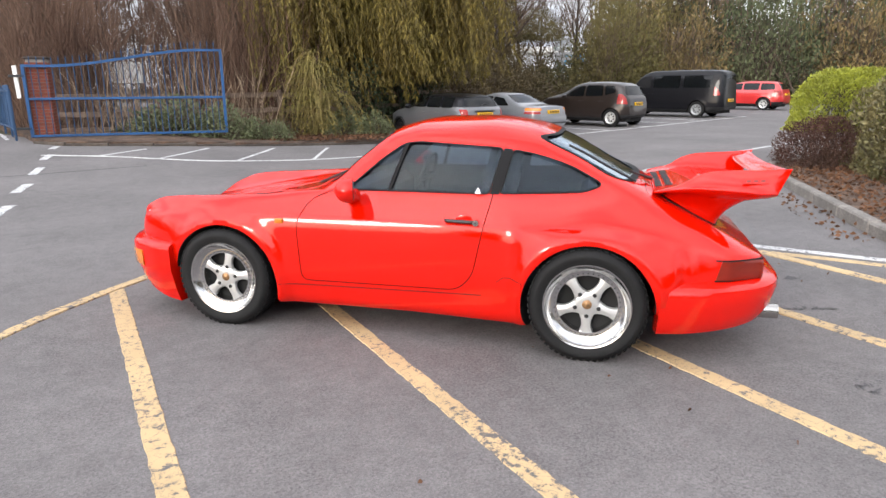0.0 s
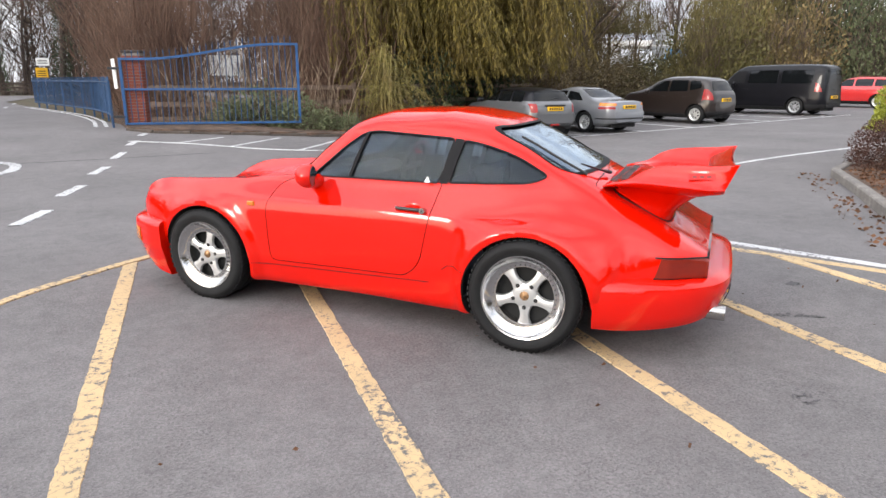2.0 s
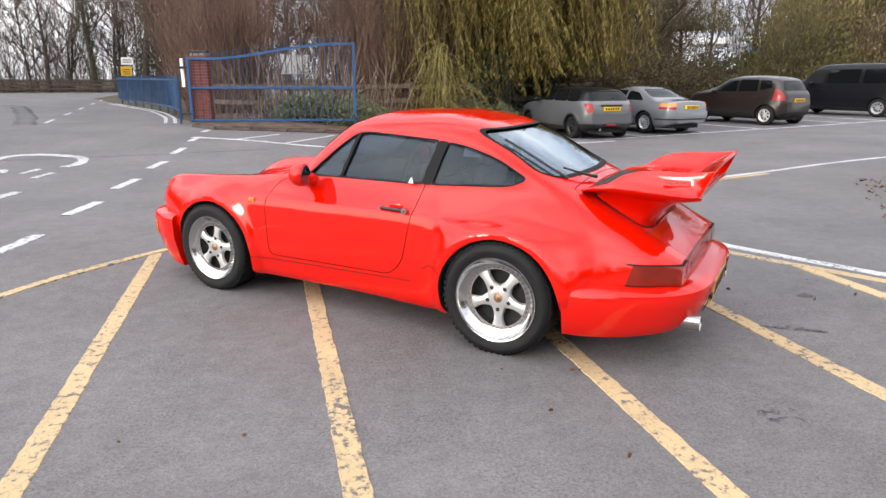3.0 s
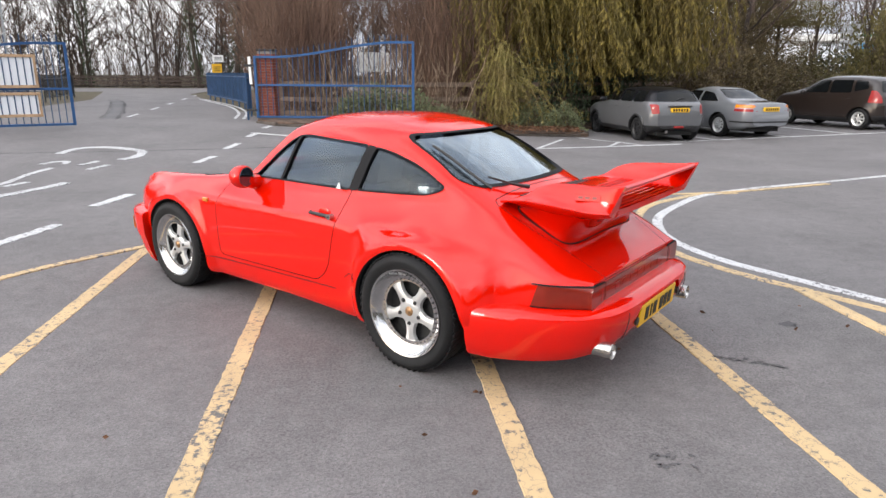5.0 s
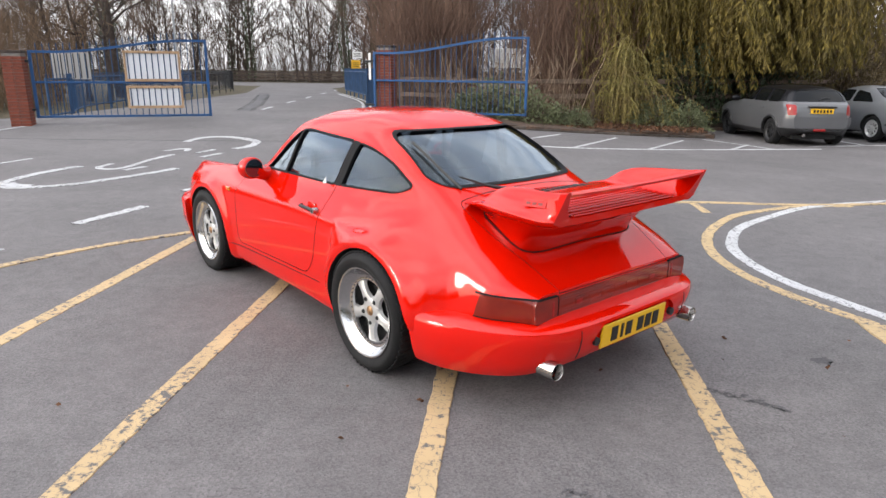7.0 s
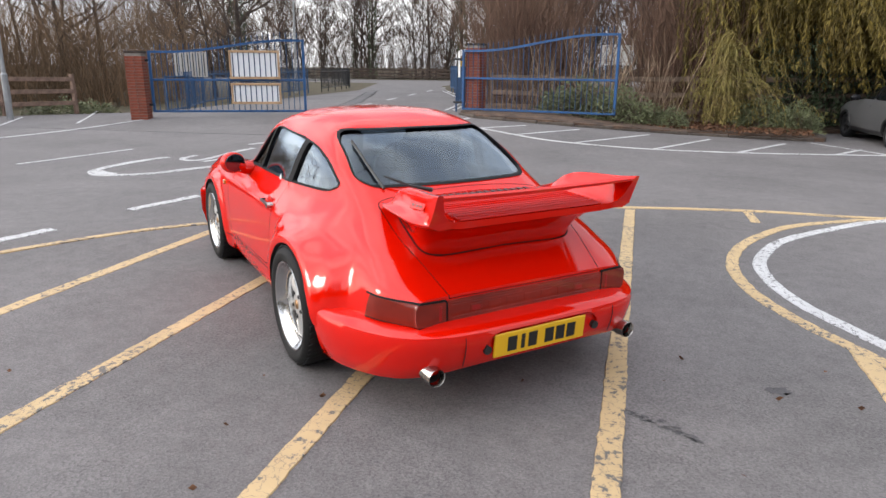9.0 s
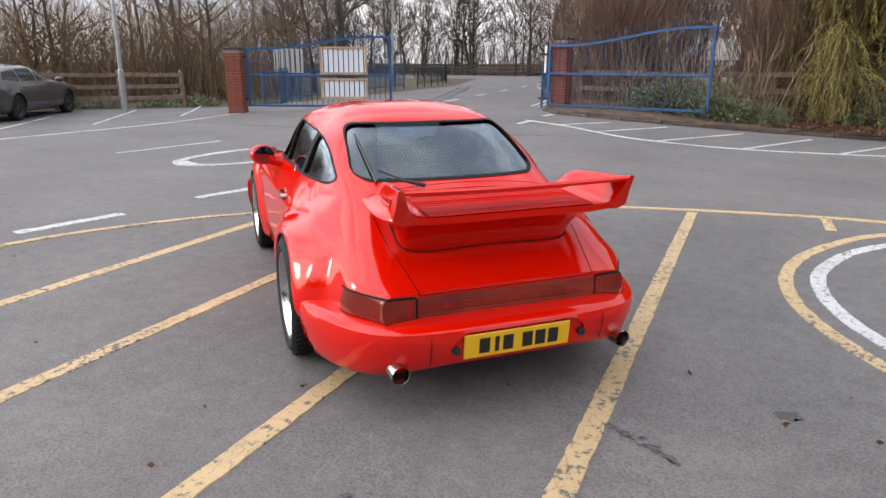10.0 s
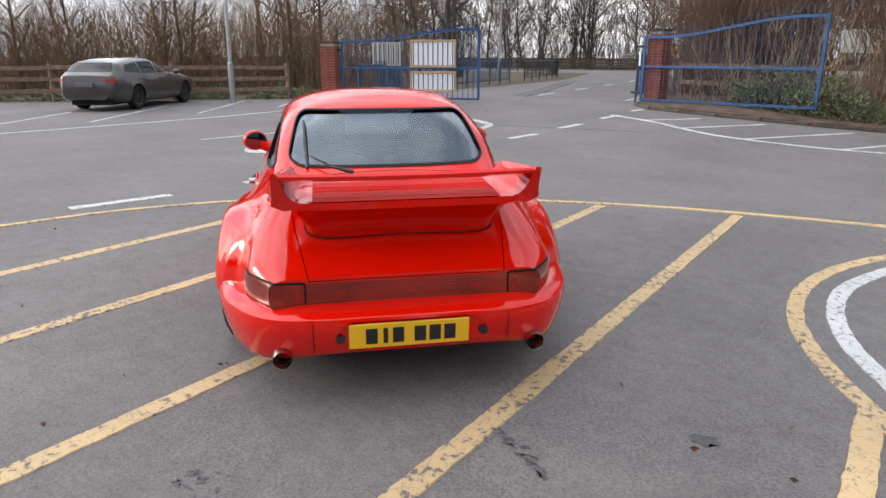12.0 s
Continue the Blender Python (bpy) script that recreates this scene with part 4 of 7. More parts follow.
def lathe(profile, n=48, arc=None):
    """(radius, y) rows turned round the y axis."""
    bm = bmesh.new()
    rings = [[bm.verts.new((r * math.cos(2 * math.pi * k / n), y, r * math.sin(2 * math.pi * k / n))) for k in range(n)] for r, y in profile]
    for a, b in zip(rings, rings[1:]):
        for k in range(n):
            bm.faces.new((a[k], a[(k + 1) % n], b[(k + 1) % n], b[k]))
    return bm


def wheel(name, car, x, y, radius, width, rim, spokes, side, detail=True, rim_mat=None, turn=0.0, dish=0.03):
    """A road wheel whose outer face looks along +y for side 1."""
    rim_mat = rim_mat or ALLOY
    w = put(name, None, car, pose(x, side * y, radius, 0, turn, 0 if side > 0 else 180))
    w.empty_display_size = 0.05
    R, W, r = radius, width / 2, rim
    tread = bmesh.new()
    tyre = lathe([(r - 0.005, -W * 0.75), (r + 0.01, -W * 0.95), (R - 0.035, -W), (R - 0.008, -W * 0.86), (R, -W * 0.6), (R, W * 0.6), (R - 0.006, W * 0.84), (R - 0.028, W * 0.98), (r + (R - r) * 0.5, W), (r + 0.012, W * 0.93), (r - 0.002, W * 0.86)], 64 if detail else 28)
    if detail:
        for i in range(56):
            a = 2 * math.pi * i / 56
            m = Matrix.Rotation(a, 4, "Y") @ Matrix.Translation((0, 0, R))
            for s in (-1, 1):
                box(tread, -0.011, s * W * 0.25, -0.004, 0.011, s * W * 0.88, 0.0035, 0, m @ Matrix.Rotation(s * 0.35, 4, "Z"))
    part("tyre", tyre, RUBBER, w, "black tyre", True, 50)
    if detail:
        tagged(part("tread", tread, RUBBER, w), kind="stuff")
    else:
        tread.free()
    lip = lathe([(r, W * 0.84), (r - 0.004, W * 0.92), (r - 0.012, W * 0.9), (r - 0.016, W * 0.86), (r - 0.038, W * 0.9 - dish), (r - 0.043, W * 0.9 - dish - 0.004), (r - 0.058, W * 0.9 - dish - 0.005), (r - 0.062, W * 0.9 - dish - 0.02), (r - 0.064, -W * 0.7)], 64 if detail else 28)
    if detail:
        lip.free()
        f = W * 0.9 - dish
        lip = lathe([(r, W * 0.84), (r - 0.004, W * 0.92), (r - 0.012, W * 0.9), (r - 0.016, W * 0.84), (r - 0.047, f + 0.003), (r - 0.052, f), (r - 0.078, f - 0.002), (r - 0.082, f - 0.02), (r - 0.084, -W * 0.7)], 64)
    part("rim", lip, POLISHED if detail else rim_mat, w, "polished rim", True, 40)
    yf = W * 0.9 - dish - 0.012
    bm = bmesh.new()
    ro = r - (0.074 if detail else 0.054)
    for i in range(spokes):
        a = 2 * math.pi * i / spokes
        segs = 7
        rows = []
        for k in range(segs + 1):
            t = k / segs
            rr = 0.035 + (ro - 0.035) * t
            hw = (0.05 - 0.017 * math.sin(math.pi * min(1, t * 1.05) ** 0.9) + 0.022 * max(0, (t - 0.72) / 0.28) ** 2) * (ro / 0.19) * (5 / spokes) ** 0.85
            if detail:
                hw = 0.027 + 0.02 * max(0, (t - 0.65) / 0.35) ** 2 + 0.032 * max(0, (0.5 - t) / 0.5) ** 1.5
            dep = yf + (0.006 if detail else 0.012) * math.sin(math.pi * t) - (0.0 if detail else 0.004)
            row = []
            for u, dy in ((-1, -0.018), (-0.85, 0.0), (-0.3, 0.007), (0.3, 0.007), (0.85, 0.0), (1, -0.018)):
                row.append(bm.verts.new(Matrix.Rotation(a, 3, "Y") @ Vector((u * hw, dep + dy, rr))))
            rows.append(row)
        for p, q in zip(rows, rows[1:]):
            for u in range(5):
                bm.faces.new((p[u], q[u], q[u + 1], p[u + 1]))
    part("spokes", bm, rim_mat, w, "silver spokes", True, 50)
    part("hub", lathe([(0.001, yf + 0.012), (0.034, yf + 0.012), (0.064, yf + 0.009), (0.071, yf + 0.004), (0.074, yf - 0.02)] if detail else [(0.001, yf + 0.012), (0.026, yf + 0.012), (0.034, yf + 0.009), (0.068, yf + 0.004), (0.078, yf - 0.018)], 40 if detail else 16), rim_mat, w, "silver hub", True, 50)
    if detail:
        part("centre_cap", lathe([(0.0005, yf + 0.019), (0.023, yf + 0.018), (0.027, yf + 0.012)], 24), GOLD, w, "small gold centre cap", True, 60)
        for i in range(spokes):
            a = 2 * math.pi * i / spokes
            nut = lathe([(0.0005, 0.012), (0.009, 0.012), (0.0125, 0.006), (0.0125, -0.006)], 8)
            bmesh.ops.translate(nut, verts=nut.verts, vec=Matrix.Rotation(a, 3, "Y") @ Vector((0, yf + 0.006, 0.068)))
            part("wheel_nut", nut, BLACK_TRIM, w, "dark wheel nut")
        b2 = bmesh.new()
        for i in range(40):
            a = 2 * math.pi * i / 40
            p = Matrix.Rotation(a, 3, "Y") @ Vector((0, W * 0.9 - dish + 0.001, r - 0.066))
            bmesh.ops.create_icosphere(b2, subdivisions=1, radius=0.0042, matrix=Matrix.Translation(p))
        tagged(part("bolt_ring", b2, DARK_METAL, w, "ring of small rim bolts"), kind="stuff")
    disc = lathe([(0.05, yf - 0.05), (ro * 0.86, yf - 0.05), (ro * 0.86, yf - 0.07), (0.05, yf - 0.07)], 32)
    part("brake_disc", disc, DARK_METAL, w, "dark brake disc")
    back = lathe([(0.001, yf - 0.045), (r - 0.05, yf - 0.045)], 24) if detail else lathe([(0.001, yf - 0.09), (r - 0.05, yf - 0.09)], 24)
    part("backplate", back, UNDERBODY, w)
    return w


def seat_shape(bm, x, y, z0, w=0.5, h=0.78):
    """A bucket seat: cushion, winged backrest and headrest."""
    box(bm, x - 0.02, y - w / 2, z0, x + 0.48, y + w / 2, z0 + 0.16, 0.05)
    m = Matrix.Translation((x, y, z0 + 0.1)) @ Matrix.Rotation(radians(-14), 4, "Y")
    box(bm, -0.08, -w / 2, 0, 0.04, w / 2, h * 0.62, 0.045, m)
    box(bm, -0.07, -w * 0.32, h * 0.58, 0.03, w * 0.32, h, 0.05, m)
    for s in (-1, 1):
        box(bm, -0.02, s * w / 2 - 0.05, 0.05, 0.12, s * w / 2 + 0.05, h * 0.55, 0.035, m)


# ---- the red coupe ----
CAR = pose(2.150, 3.990, 0, 0, 0, 136.1)
coupe = thing("sports_coupe", CAR, "bright red classic wide-arched coupe with a large rear wing", "car")
L_FLOOR = [(-2.05, 0, 0.42), (-1.6, 0, 0.26), (-0.7, 0, 0.17), (0.7, 0, 0.17), (1.5, 0, 0.2), (1.86, 0, 0.36)]
L_SILL = [(-2.05, 0.52, 0.44), (-1.8, 0.66, 0.40), (-1.5, 0.80, 0.28), (-1.0, 0.80, 0.18), (-0.72, 0.775, 0.15), (0.0, 0.76, 0.165), (0.75, 0.755, 0.165), (1.2, 0.76, 0.2), (1.5, 0.72, 0.24), (1.75, 0.56, 0.36), (1.86, 0.44, 0.4)]
L_RUB = [(-2.05, 0.585, 0.46), (-1.85, 0.705, 0.44), (-1.7, 0.755, 0.41), (-1.64, 0.79, 0.395), (-1.58, 0.85, 0.375), (-1.5, 0.866, 0.36), (-1.15, 0.885, 0.32), (-0.86, 0.878, 0.32), (-0.78, 0.866, 0.32), (-0.7, 0.823, 0.32), (-0.6, 0.81, 0.32), (-0.3, 0.803, 0.305), (0.5, 0.80, 0.29), (0.85, 0.815, 0.3), (1.15, 0.83, 0.32), (1.5, 0.775, 0.36), (1.76, 0.62, 0.45), (1.86, 0.47, 0.47)]
L_MID = [(-2.05, 0.60, 0.505), (-1.85, 0.718, 0.50), (-1.7, 0.754, 0.515), (-1.64, 0.782, 0.52), (-1.58, 0.848, 0.525), (-1.5, 0.866, 0.53), (-1.15, 0.888, 0.56), (-0.86, 0.878, 0.555), (-0.78, 0.866, 0.55), (-0.7, 0.826, 0.535), (-0.6, 0.816, 0.525), (-0.3, 0.812, 0.51), (0.4, 0.812, 0.5), (0.75, 0.818, 0.5), (1.15, 0.85, 0.53), (1.5, 0.80, 0.53), (1.76, 0.66, 0.55), (1.86, 0.50, 0.54)]
L_HIP = [(-2.05, 0.597, 0.555), (-1.85, 0.713, 0.572), (-1.7, 0.731, 0.595), (-1.64, 0.744, 0.608), (-1.57, 0.795, 0.625), (-1.5, 0.815, 0.64), (-1.15, 0.858, 0.688), (-0.86, 0.852, 0.695), (-0.78, 0.836, 0.698), (-0.7, 0.804, 0.70), (-0.6, 0.799, 0.71), (-0.3, 0.798, 0.715), (0.4, 0.795, 0.718), (0.75, 0.797, 0.722), (1.15, 0.80, 0.715), (1.5, 0.765, 0.695), (1.74, 0.665, 0.64), (1.86, 0.50, 0.60)]
L_SHOULDER = [(-2.05, 0.58, 0.575), (-1.85, 0.69, 0.62), (-1.7, 0.698, 0.665), (-1.5, 0.715, 0.715), (-1.15, 0.76, 0.748), (-0.86, 0.77, 0.745), (-0.72, 0.776, 0.744), (-0.6, 0.778, 0.744), (-0.3, 0.778, 0.746), (0.4, 0.772, 0.748), (0.75, 0.767, 0.755), (1.15, 0.75, 0.775), (1.5, 0.71, 0.752), (1.74, 0.635, 0.685), (1.86, 0.50, 0.615)]
L_BELT = [(-2.05, 0.55, 0.585), (-1.85, 0.63, 0.665), (-1.7, 0.635, 0.73), (-1.5, 0.64, 0.79), (-1.2, 0.645, 0.86), (-0.9, 0.675, 0.877), (-0.5, 0.698, 0.872), (0.2, 0.693, 0.868), (0.5, 0.685, 0.868), (0.9, 0.665, 0.838), (1.3, 0.645, 0.815), (1.6, 0.62, 0.79), (1.76, 0.585, 0.725), (1.86, 0.50, 0.63)]
L_RAIL = [(-2.05, 0.46, 0.588), (-1.85, 0.535, 0.695), (-1.5, 0.555, 0.85), (-1.25, 0.568, 0.955), (-1.05, 0.578, 1.045), (-0.85, 0.575, 1.108), (-0.6, 0.572, 1.155), (-0.2, 0.568, 1.19), (0.05, 0.567, 1.175), (0.25, 0.588, 1.06), (0.48, 0.615, 0.892), (0.62, 0.54, 0.862), (0.9, 0.52, 0.82), (1.3, 0.49, 0.765), (1.6, 0.46, 0.72), (1.76, 0.43, 0.665), (1.86, 0.40, 0.615)]
L_ROOF = [(-2.05, 0.30, 0.59), (-1.85, 0.37, 0.70), (-1.5, 0.42, 0.88), (-1.25, 0.44, 1.005), (-0.95, 0.43, 1.165), (-0.75, 0.42, 1.235), (-0.4, 0.41, 1.272), (-0.1, 0.40, 1.27), (0.08, 0.40, 1.235), (0.3, 0.42, 1.085), (0.57, 0.43, 0.885), (0.66, 0.40, 0.855), (0.9, 0.38, 0.81), (1.3, 0.33, 0.745), (1.6, 0.30, 0.685), (1.76, 0.28, 0.64), (1.86, 0.27, 0.605)]
L_TOP = [(-2.05, 0, 0.592), (-1.85, 0, 0.715), (-1.5, 0, 0.905), (-1.25, 0, 1.035), (-0.95, 0, 1.19), (-0.78, 0, 1.258), (-0.45, 0, 1.305), (-0.15, 0, 1.302), (0.06, 0, 1.262), (0.3, 0, 1.105), (0.62, 0, 0.89), (0.7, 0, 0.86), (0.9, 0, 0.815), (1.3, 0, 0.745), (1.6, 0, 0.68), (1.76, 0, 0.635), (1.86, 0, 0.60)]
L_RUB, L_MID, L_HIP, L_SHOULDER, L_BELT, L_RAIL, L_ROOF, L_TOP = ([(x + 0.16 * max(0, x - 1.3), y, z) for x, y, z in line] for line in (L_RUB, L_MID, L_HIP, L_SHOULDER, L_BELT, L_RAIL, L_ROOF, L_TOP))
L_FLOOR[-1], L_SILL[-1] = (1.95, 0, 0.36), (1.95, 0.44, 0.4)
FLARES = [(1.136, 0.30, 0.392, 0.042, 0.026), (-1.136, 0.30, 0.398, 0.045, 0.032)]
shape = Body([L_FLOOR, L_SILL, L_RUB, L_MID, L_HIP, L_SHOULDER, L_BELT, L_RAIL, L_ROOF, L_TOP], FLARES, 6)
body = shape.solid(-2.05, 1.949, 150, mats=(PAINT_RED,))
cabin = shape.solid(-1.35, 0.6, 50, 0.03, 0.26, (INTERIOR,))
body = carve(body, cabin)
for cx, r, y in ((1.136, 0.365, 0.50), (-1.136, 0.368, 0.46)):
    ring = [(cx + r * math.cos(a), 0.295 + r * math.sin(a)) for a in np.linspace(0, 2 * math.pi, 56)[:-1]]
    for s in (-1, 1):
        body = carve(body, prism(ring, "y", *sorted((s * y, s * 1.2)), UNDERBODY))
W_DOOR = rounded([(0.335, 0.892), (-0.548, 0.895), (-0.615, 1.148), (-0.10, 1.178), (-0.012, 1.166), (0.12, 1.075)], [0.02, 0.02, 0.03, 0.1, 0.1, 0.1])
W_QUARTER = rounded([(-0.612, 0.898), (-1.09, 0.915), (-1.19, 0.955), (-1.0, 1.06), (-0.80, 1.118), (-0.672, 1.14)], [0.02, 0.10, 0.04, 0.12, 0.12, 0.025])
W_REAR = rounded([(-0.47, 0.962), (0.47, 0.962), (0.53, 0.995), (0.478, 1.214), (-0.478, 1.214), (-0.53, 0.995)], [0.05, 0.05, 0.05, 0.07, 0.07, 0.05])
W_FRONT = rounded([(-0.55, 0.905), (0.55, 0.905), (0.50, 1.215), (-0.50, 1.215)], 0.08)
glass_shell = carve(shape.solid(-1.55, 0.75, 60, 0.010, mats=(CAR_GLASS,)), shape.solid(-1.56, 0.76, 60, 0.015, mats=(CAR_GLASS,)))
seal_shell = carve(shape.solid(-1.55, 0.75, 90, -0.004, mats=(SEAL,)), shape.solid(-1.56, 0.76, 90, 0.02, mats=(SEAL,)))
WINDOWS = [("door_window", W_DOOR, "y", 0.35, 1.0), ("door_window", W_DOOR, "y", -1.0, -0.35), ("quarter_window", W_QUARTER, "y", 0.35, 1.0), ("quarter_window", W_QUARTER, "y", -1.0, -0.35), ("rear_window", W_REAR, "x", -1.5, -0.75), ("windscreen", W_FRONT, "x", 0.02, 0.72)]
for name, poly, axis, lo, hi in WINDOWS:
    body = carve(body, prism(grow(poly, 0.001), axis, lo, hi, SEAL))
    pane = finish(name, carve(glass_shell.copy(), prism(grow(poly, 0.006), axis, lo, hi, CAR_GLASS), "INTERSECT"), coupe, "tinted window glass")
    ring = carve(prism(grow(poly, 0.004), axis, lo, hi, SEAL), prism(grow(poly, -0.004), axis, lo - 0.1, hi + 0.1, SEAL))
    finish("window_seal", carve(seal_shell.copy(), ring, "INTERSECT"), pane, "black rubber window seal")
# doors, lids and their gaps
DOOR = rounded([(0.60, 0.335), (-0.385, 0.34), (-0.475, 0.43), (-0.572, 0.90), (0.36, 0.90), (0.56, 0.83), (0.625, 0.70)], [0.05, 0.06, 0.14, 0.02, 0.03, 0.09, 0.08])
for s in (1, -1):
    lo, hi = sorted((s * 0.55, s * 1.0))
    finish("door", carve(body.copy(), prism(DOOR, "y", lo, hi, SEAL), "INTERSECT"), coupe, "red car door")
    body = carve(body, prism(grow(DOOR, 0.0045), "y", lo - 0.02, hi + 0.02, SEAL))
LID = rounded([(-1.43, 0.50), (-1.43, -0.50), (-1.70, -0.505), (-2.07, -0.43), (-2.07, 0.43), (-1.70, 0.505)], [0.04, 0.04, 0.1, 0.03, 0.03, 0.1])
finish("engine_lid", carve(body.copy(), prism(LID, "z", 0.577, 1.1, SEAL), "INTERSECT"), coupe, "red engine lid")
body = carve(body, prism(grow(LID, 0.004), "z", 0.573, 1.1, SEAL))
HOOD = rounded([(0.68, 0.47), (0.68, -0.47), (1.3, -0.41), (1.99, -0.33), (1.99, 0.33), (1.3, 0.41)], [0.12, 0.12, 0.1, 0.05, 0.05, 0.1])
finish("bonnet", carve(body.copy(), prism(HOOD, "z", 0.55, 1.0, SEAL), "INTERSECT"), coupe, "red front lid")
body = carve(body, prism(grow(HOOD, 0.004), "z", 0.57, 1.0, SEAL))
finish("body", body, coupe, "glossy red body shell")


def hoop(name, plan, section, mat, sub=10, label=""):
    """A bumper: a closed (outwards, height) section swept along a plan line; each plan row: x, y, scale out, lift."""
    line = smooth_line(plan, 0.03)
    verts, faces = [], []
    n = len(section)
    for i, p in enumerate(line):
        d = line[min(i + 1, len(line) - 1)][:2] - line[max(i - 1, 0)][:2]
        d = d / np.linalg.norm(d)
        nrm = np.array((-d[1], d[0]))
        for o, z in section:
            q = p[:2] + nrm * o * p[2]
            verts.append((q[0], q[1], z + p[3] * max(0, 0.49 - z) / 0.29))
    for i in range(len(line) - 1):
        for k in range(n):
            a, b = i * n + k, i * n + (k + 1) % n
            faces.append((a, b, b + n, a + n))
    faces += [tuple(range(n))[::-1], tuple(range((len(line) - 1) * n, len(line) * n))]
    me = mesh_of(name, verts, faces, mat)
    bm = bmesh.new()
    bm.from_mesh(me)
    bmesh.ops.recalc_face_normals(bm, faces=bm.faces)
    bm.to_mesh(me)
    bm.free()
    return finish(name, me, coupe, label, 45)


# the plan lines run round the outside; the section's first figure is the way outwards
rear_plan = [(-1.51, 0.838, -1, -0.005), (-1.66, 0.82, -1, 0.0), (-1.84, 0.758, -1, 0.012), (-1.99, 0.672, -1, 0.03), (-2.075, 0.585, -1, 0.05), (-2.115, 0.5, -1, 0.065), (-2.135, 0.4, -1, 0.075), (-2.142, 0.28, -1, 0.08), (-2.145, 0.0, -1, 0.08)]
rear_plan = rear_plan + [(x, -y, s, l) for x, y, s, l in rear_plan[-2::-1]]
rear_bumper = hoop("rear_bumper", rear_plan, [(-0.12, 0.18), (-0.012, 0.18), (0.004, 0.195), (0.026, 0.26), (0.044, 0.34), (0.05, 0.395), (0.044, 0.428), (0.025, 0.447), (-0.02, 0.457), (-0.06, 0.468), (-0.12, 0.47)], PAINT_RED, label="red rear bumper")
NICHE = rounded([(-0.325, 0.2), (-0.325, 0.385), (-0.27, 0.432), (0.27, 0.432), (0.325, 0.385), (0.325, 0.2)], [0.01, 0.02, 0.02, 0.02, 0.02, 0.01])
rear_bumper.data = carve(rear_bumper.data, prism(NICHE, "x", -2.3, -2.168, PAINT_RED))
rear_bumper.data.set_sharp_from_angle(angle=radians(35))
for s in (1, -1):
    part("bumper_joint", tubed([(x, s * 0.425, z) for x, z in ((-2.142, 0.452), (-2.165, 0.447), (-2.182, 0.425), (-2.184, 0.39), (-2.176, 0.345), (-2.155, 0.29))], 0.0022, 5), SEAL, rear_bumper, "dark bumper joint")
front_plan = [(1.50, -0.825, 1, 0), (1.65, -0.80, 1, 0.02), (1.84, -0.70, 1, 0.06), (1.965, -0.5, 1, 0.08), (2.005, -0.25, 1, 0.08), (2.015, 0, 1, 0.08)]
front_plan = front_plan + [(x, -y, s, l) for x, y, s, l in front_plan[-2::-1]]
hoop("front_bumper", [(x, y, -s, l) for x, y, s, l in front_plan], [(-0.1, 0.12), (-0.025, 0.12), (0.005, 0.2), (0.028, 0.3), (0.04, 0.34), (0.043, 0.48), (0.036, 0.505), (0.02, 0.515), (-0.02, 0.523), (-0.1, 0.525)], PAINT_RED, label="red front bumper")
for s in (1, -1):
    run = [(q[0], q[1], -1, 0) for q in smooth_line(front_plan, 0.03) if 1.72 < q[0] < 1.905 and q[1] * s > 0]
    hoop("front_indicator", run, [(0.02, 0.35), (0.043, 0.35), (0.0475, 0.36), (0.0475, 0.445), (0.043, 0.455), (0.02, 0.455)], LENS_AMBER, label="amber front indicator lens")
    part("side_indicator", boxed(-0.028, -0.008, -0.015, 0.028, 0.008, 0.015, 0.005), LENS_AMBER, coupe, "small amber side repeater").matrix_basis = pose(0.74, s * (shape.side(0.74, 0.70) + 0.004), 0.70)
    for z, nm in ((0.62, "headlight"),):
        hl = bmesh.new()
        bmesh.ops.create_uvsphere(hl, u_segments=24, v_segments=12, radius=0.1)
        part(nm, hl, POLISHED, coupe, "round headlight", True).matrix_basis = pose(1.742, s * 0.575, 0.64)

# wheels
for x, y, rad, wid, rim in ((1.142, 0.745, 0.314, 0.21, 0.236), (-1.136, 0.774, 0.321, 0.27, 0.245)):
    for s in (1, -1):
        wheel("wheel", coupe, x, y + (0.0 if x > 0 else -0.0), rad, wid, rim, 5, s, True, turn=-12 if x > 0 else 36, dish=0.03 if x > 0 else 0.045)

# rear light band
light_shell = carve(shape.solid(-2.062, -1.70, 30, -0.006, mats=(LENS_SMOKE,)), shape.solid(-2.0, -1.6, 30, 0.02, mats=(LENS_SMOKE,)))
for s in (1, -1):
    pts = rounded([(s * 0.456, 0.462), (s * 0.456, 0.566), (s * 0.85, 0.578), (s * 0.85, 0.475)], 0.008)
    slant = prism([(-1.797, 0.44), (-1.845, 0.62), (-2.2, 0.62), (-2.2, 0.44)], "y", -1.0, 1.0, LENS_SMOKE)
    tl = finish("tail_light", carve(carve(light_shell.copy(), slant, "INTERSECT"), prism(pts, "x", -2.2, -1.78, LENS_SMOKE), "INTERSECT"), coupe, "smoked red wraparound tail light")
    part("reflector", boxed(-0.003, -0.008, -0.036, 0.003, 0.008, 0.036, 0.002), LENS_RED, tl, "bright red reflector").matrix_basis = pose(-2.0605, s * 0.485, 0.515)
    edge = carve(prism(grow(pts, 0.008), "x", -2.2, -1.80, SEAL), prism(grow(pts, 0.0005), "x", -2.3, -1.7, SEAL))
    sh = carve(shape.solid(-2.06, -1.70, 30, -0.003, mats=(SEAL,)), shape.solid(-2.0, -1.6, 30, 0.02, mats=(SEAL,)))
    finish("light_gasket", carve(sh, edge, "INTERSECT"), tl, "black light gasket")
mid = rounded([(-0.446, 0.462), (-0.446, 0.568), (0.446, 0.568), (0.446, 0.462)], 0.008)
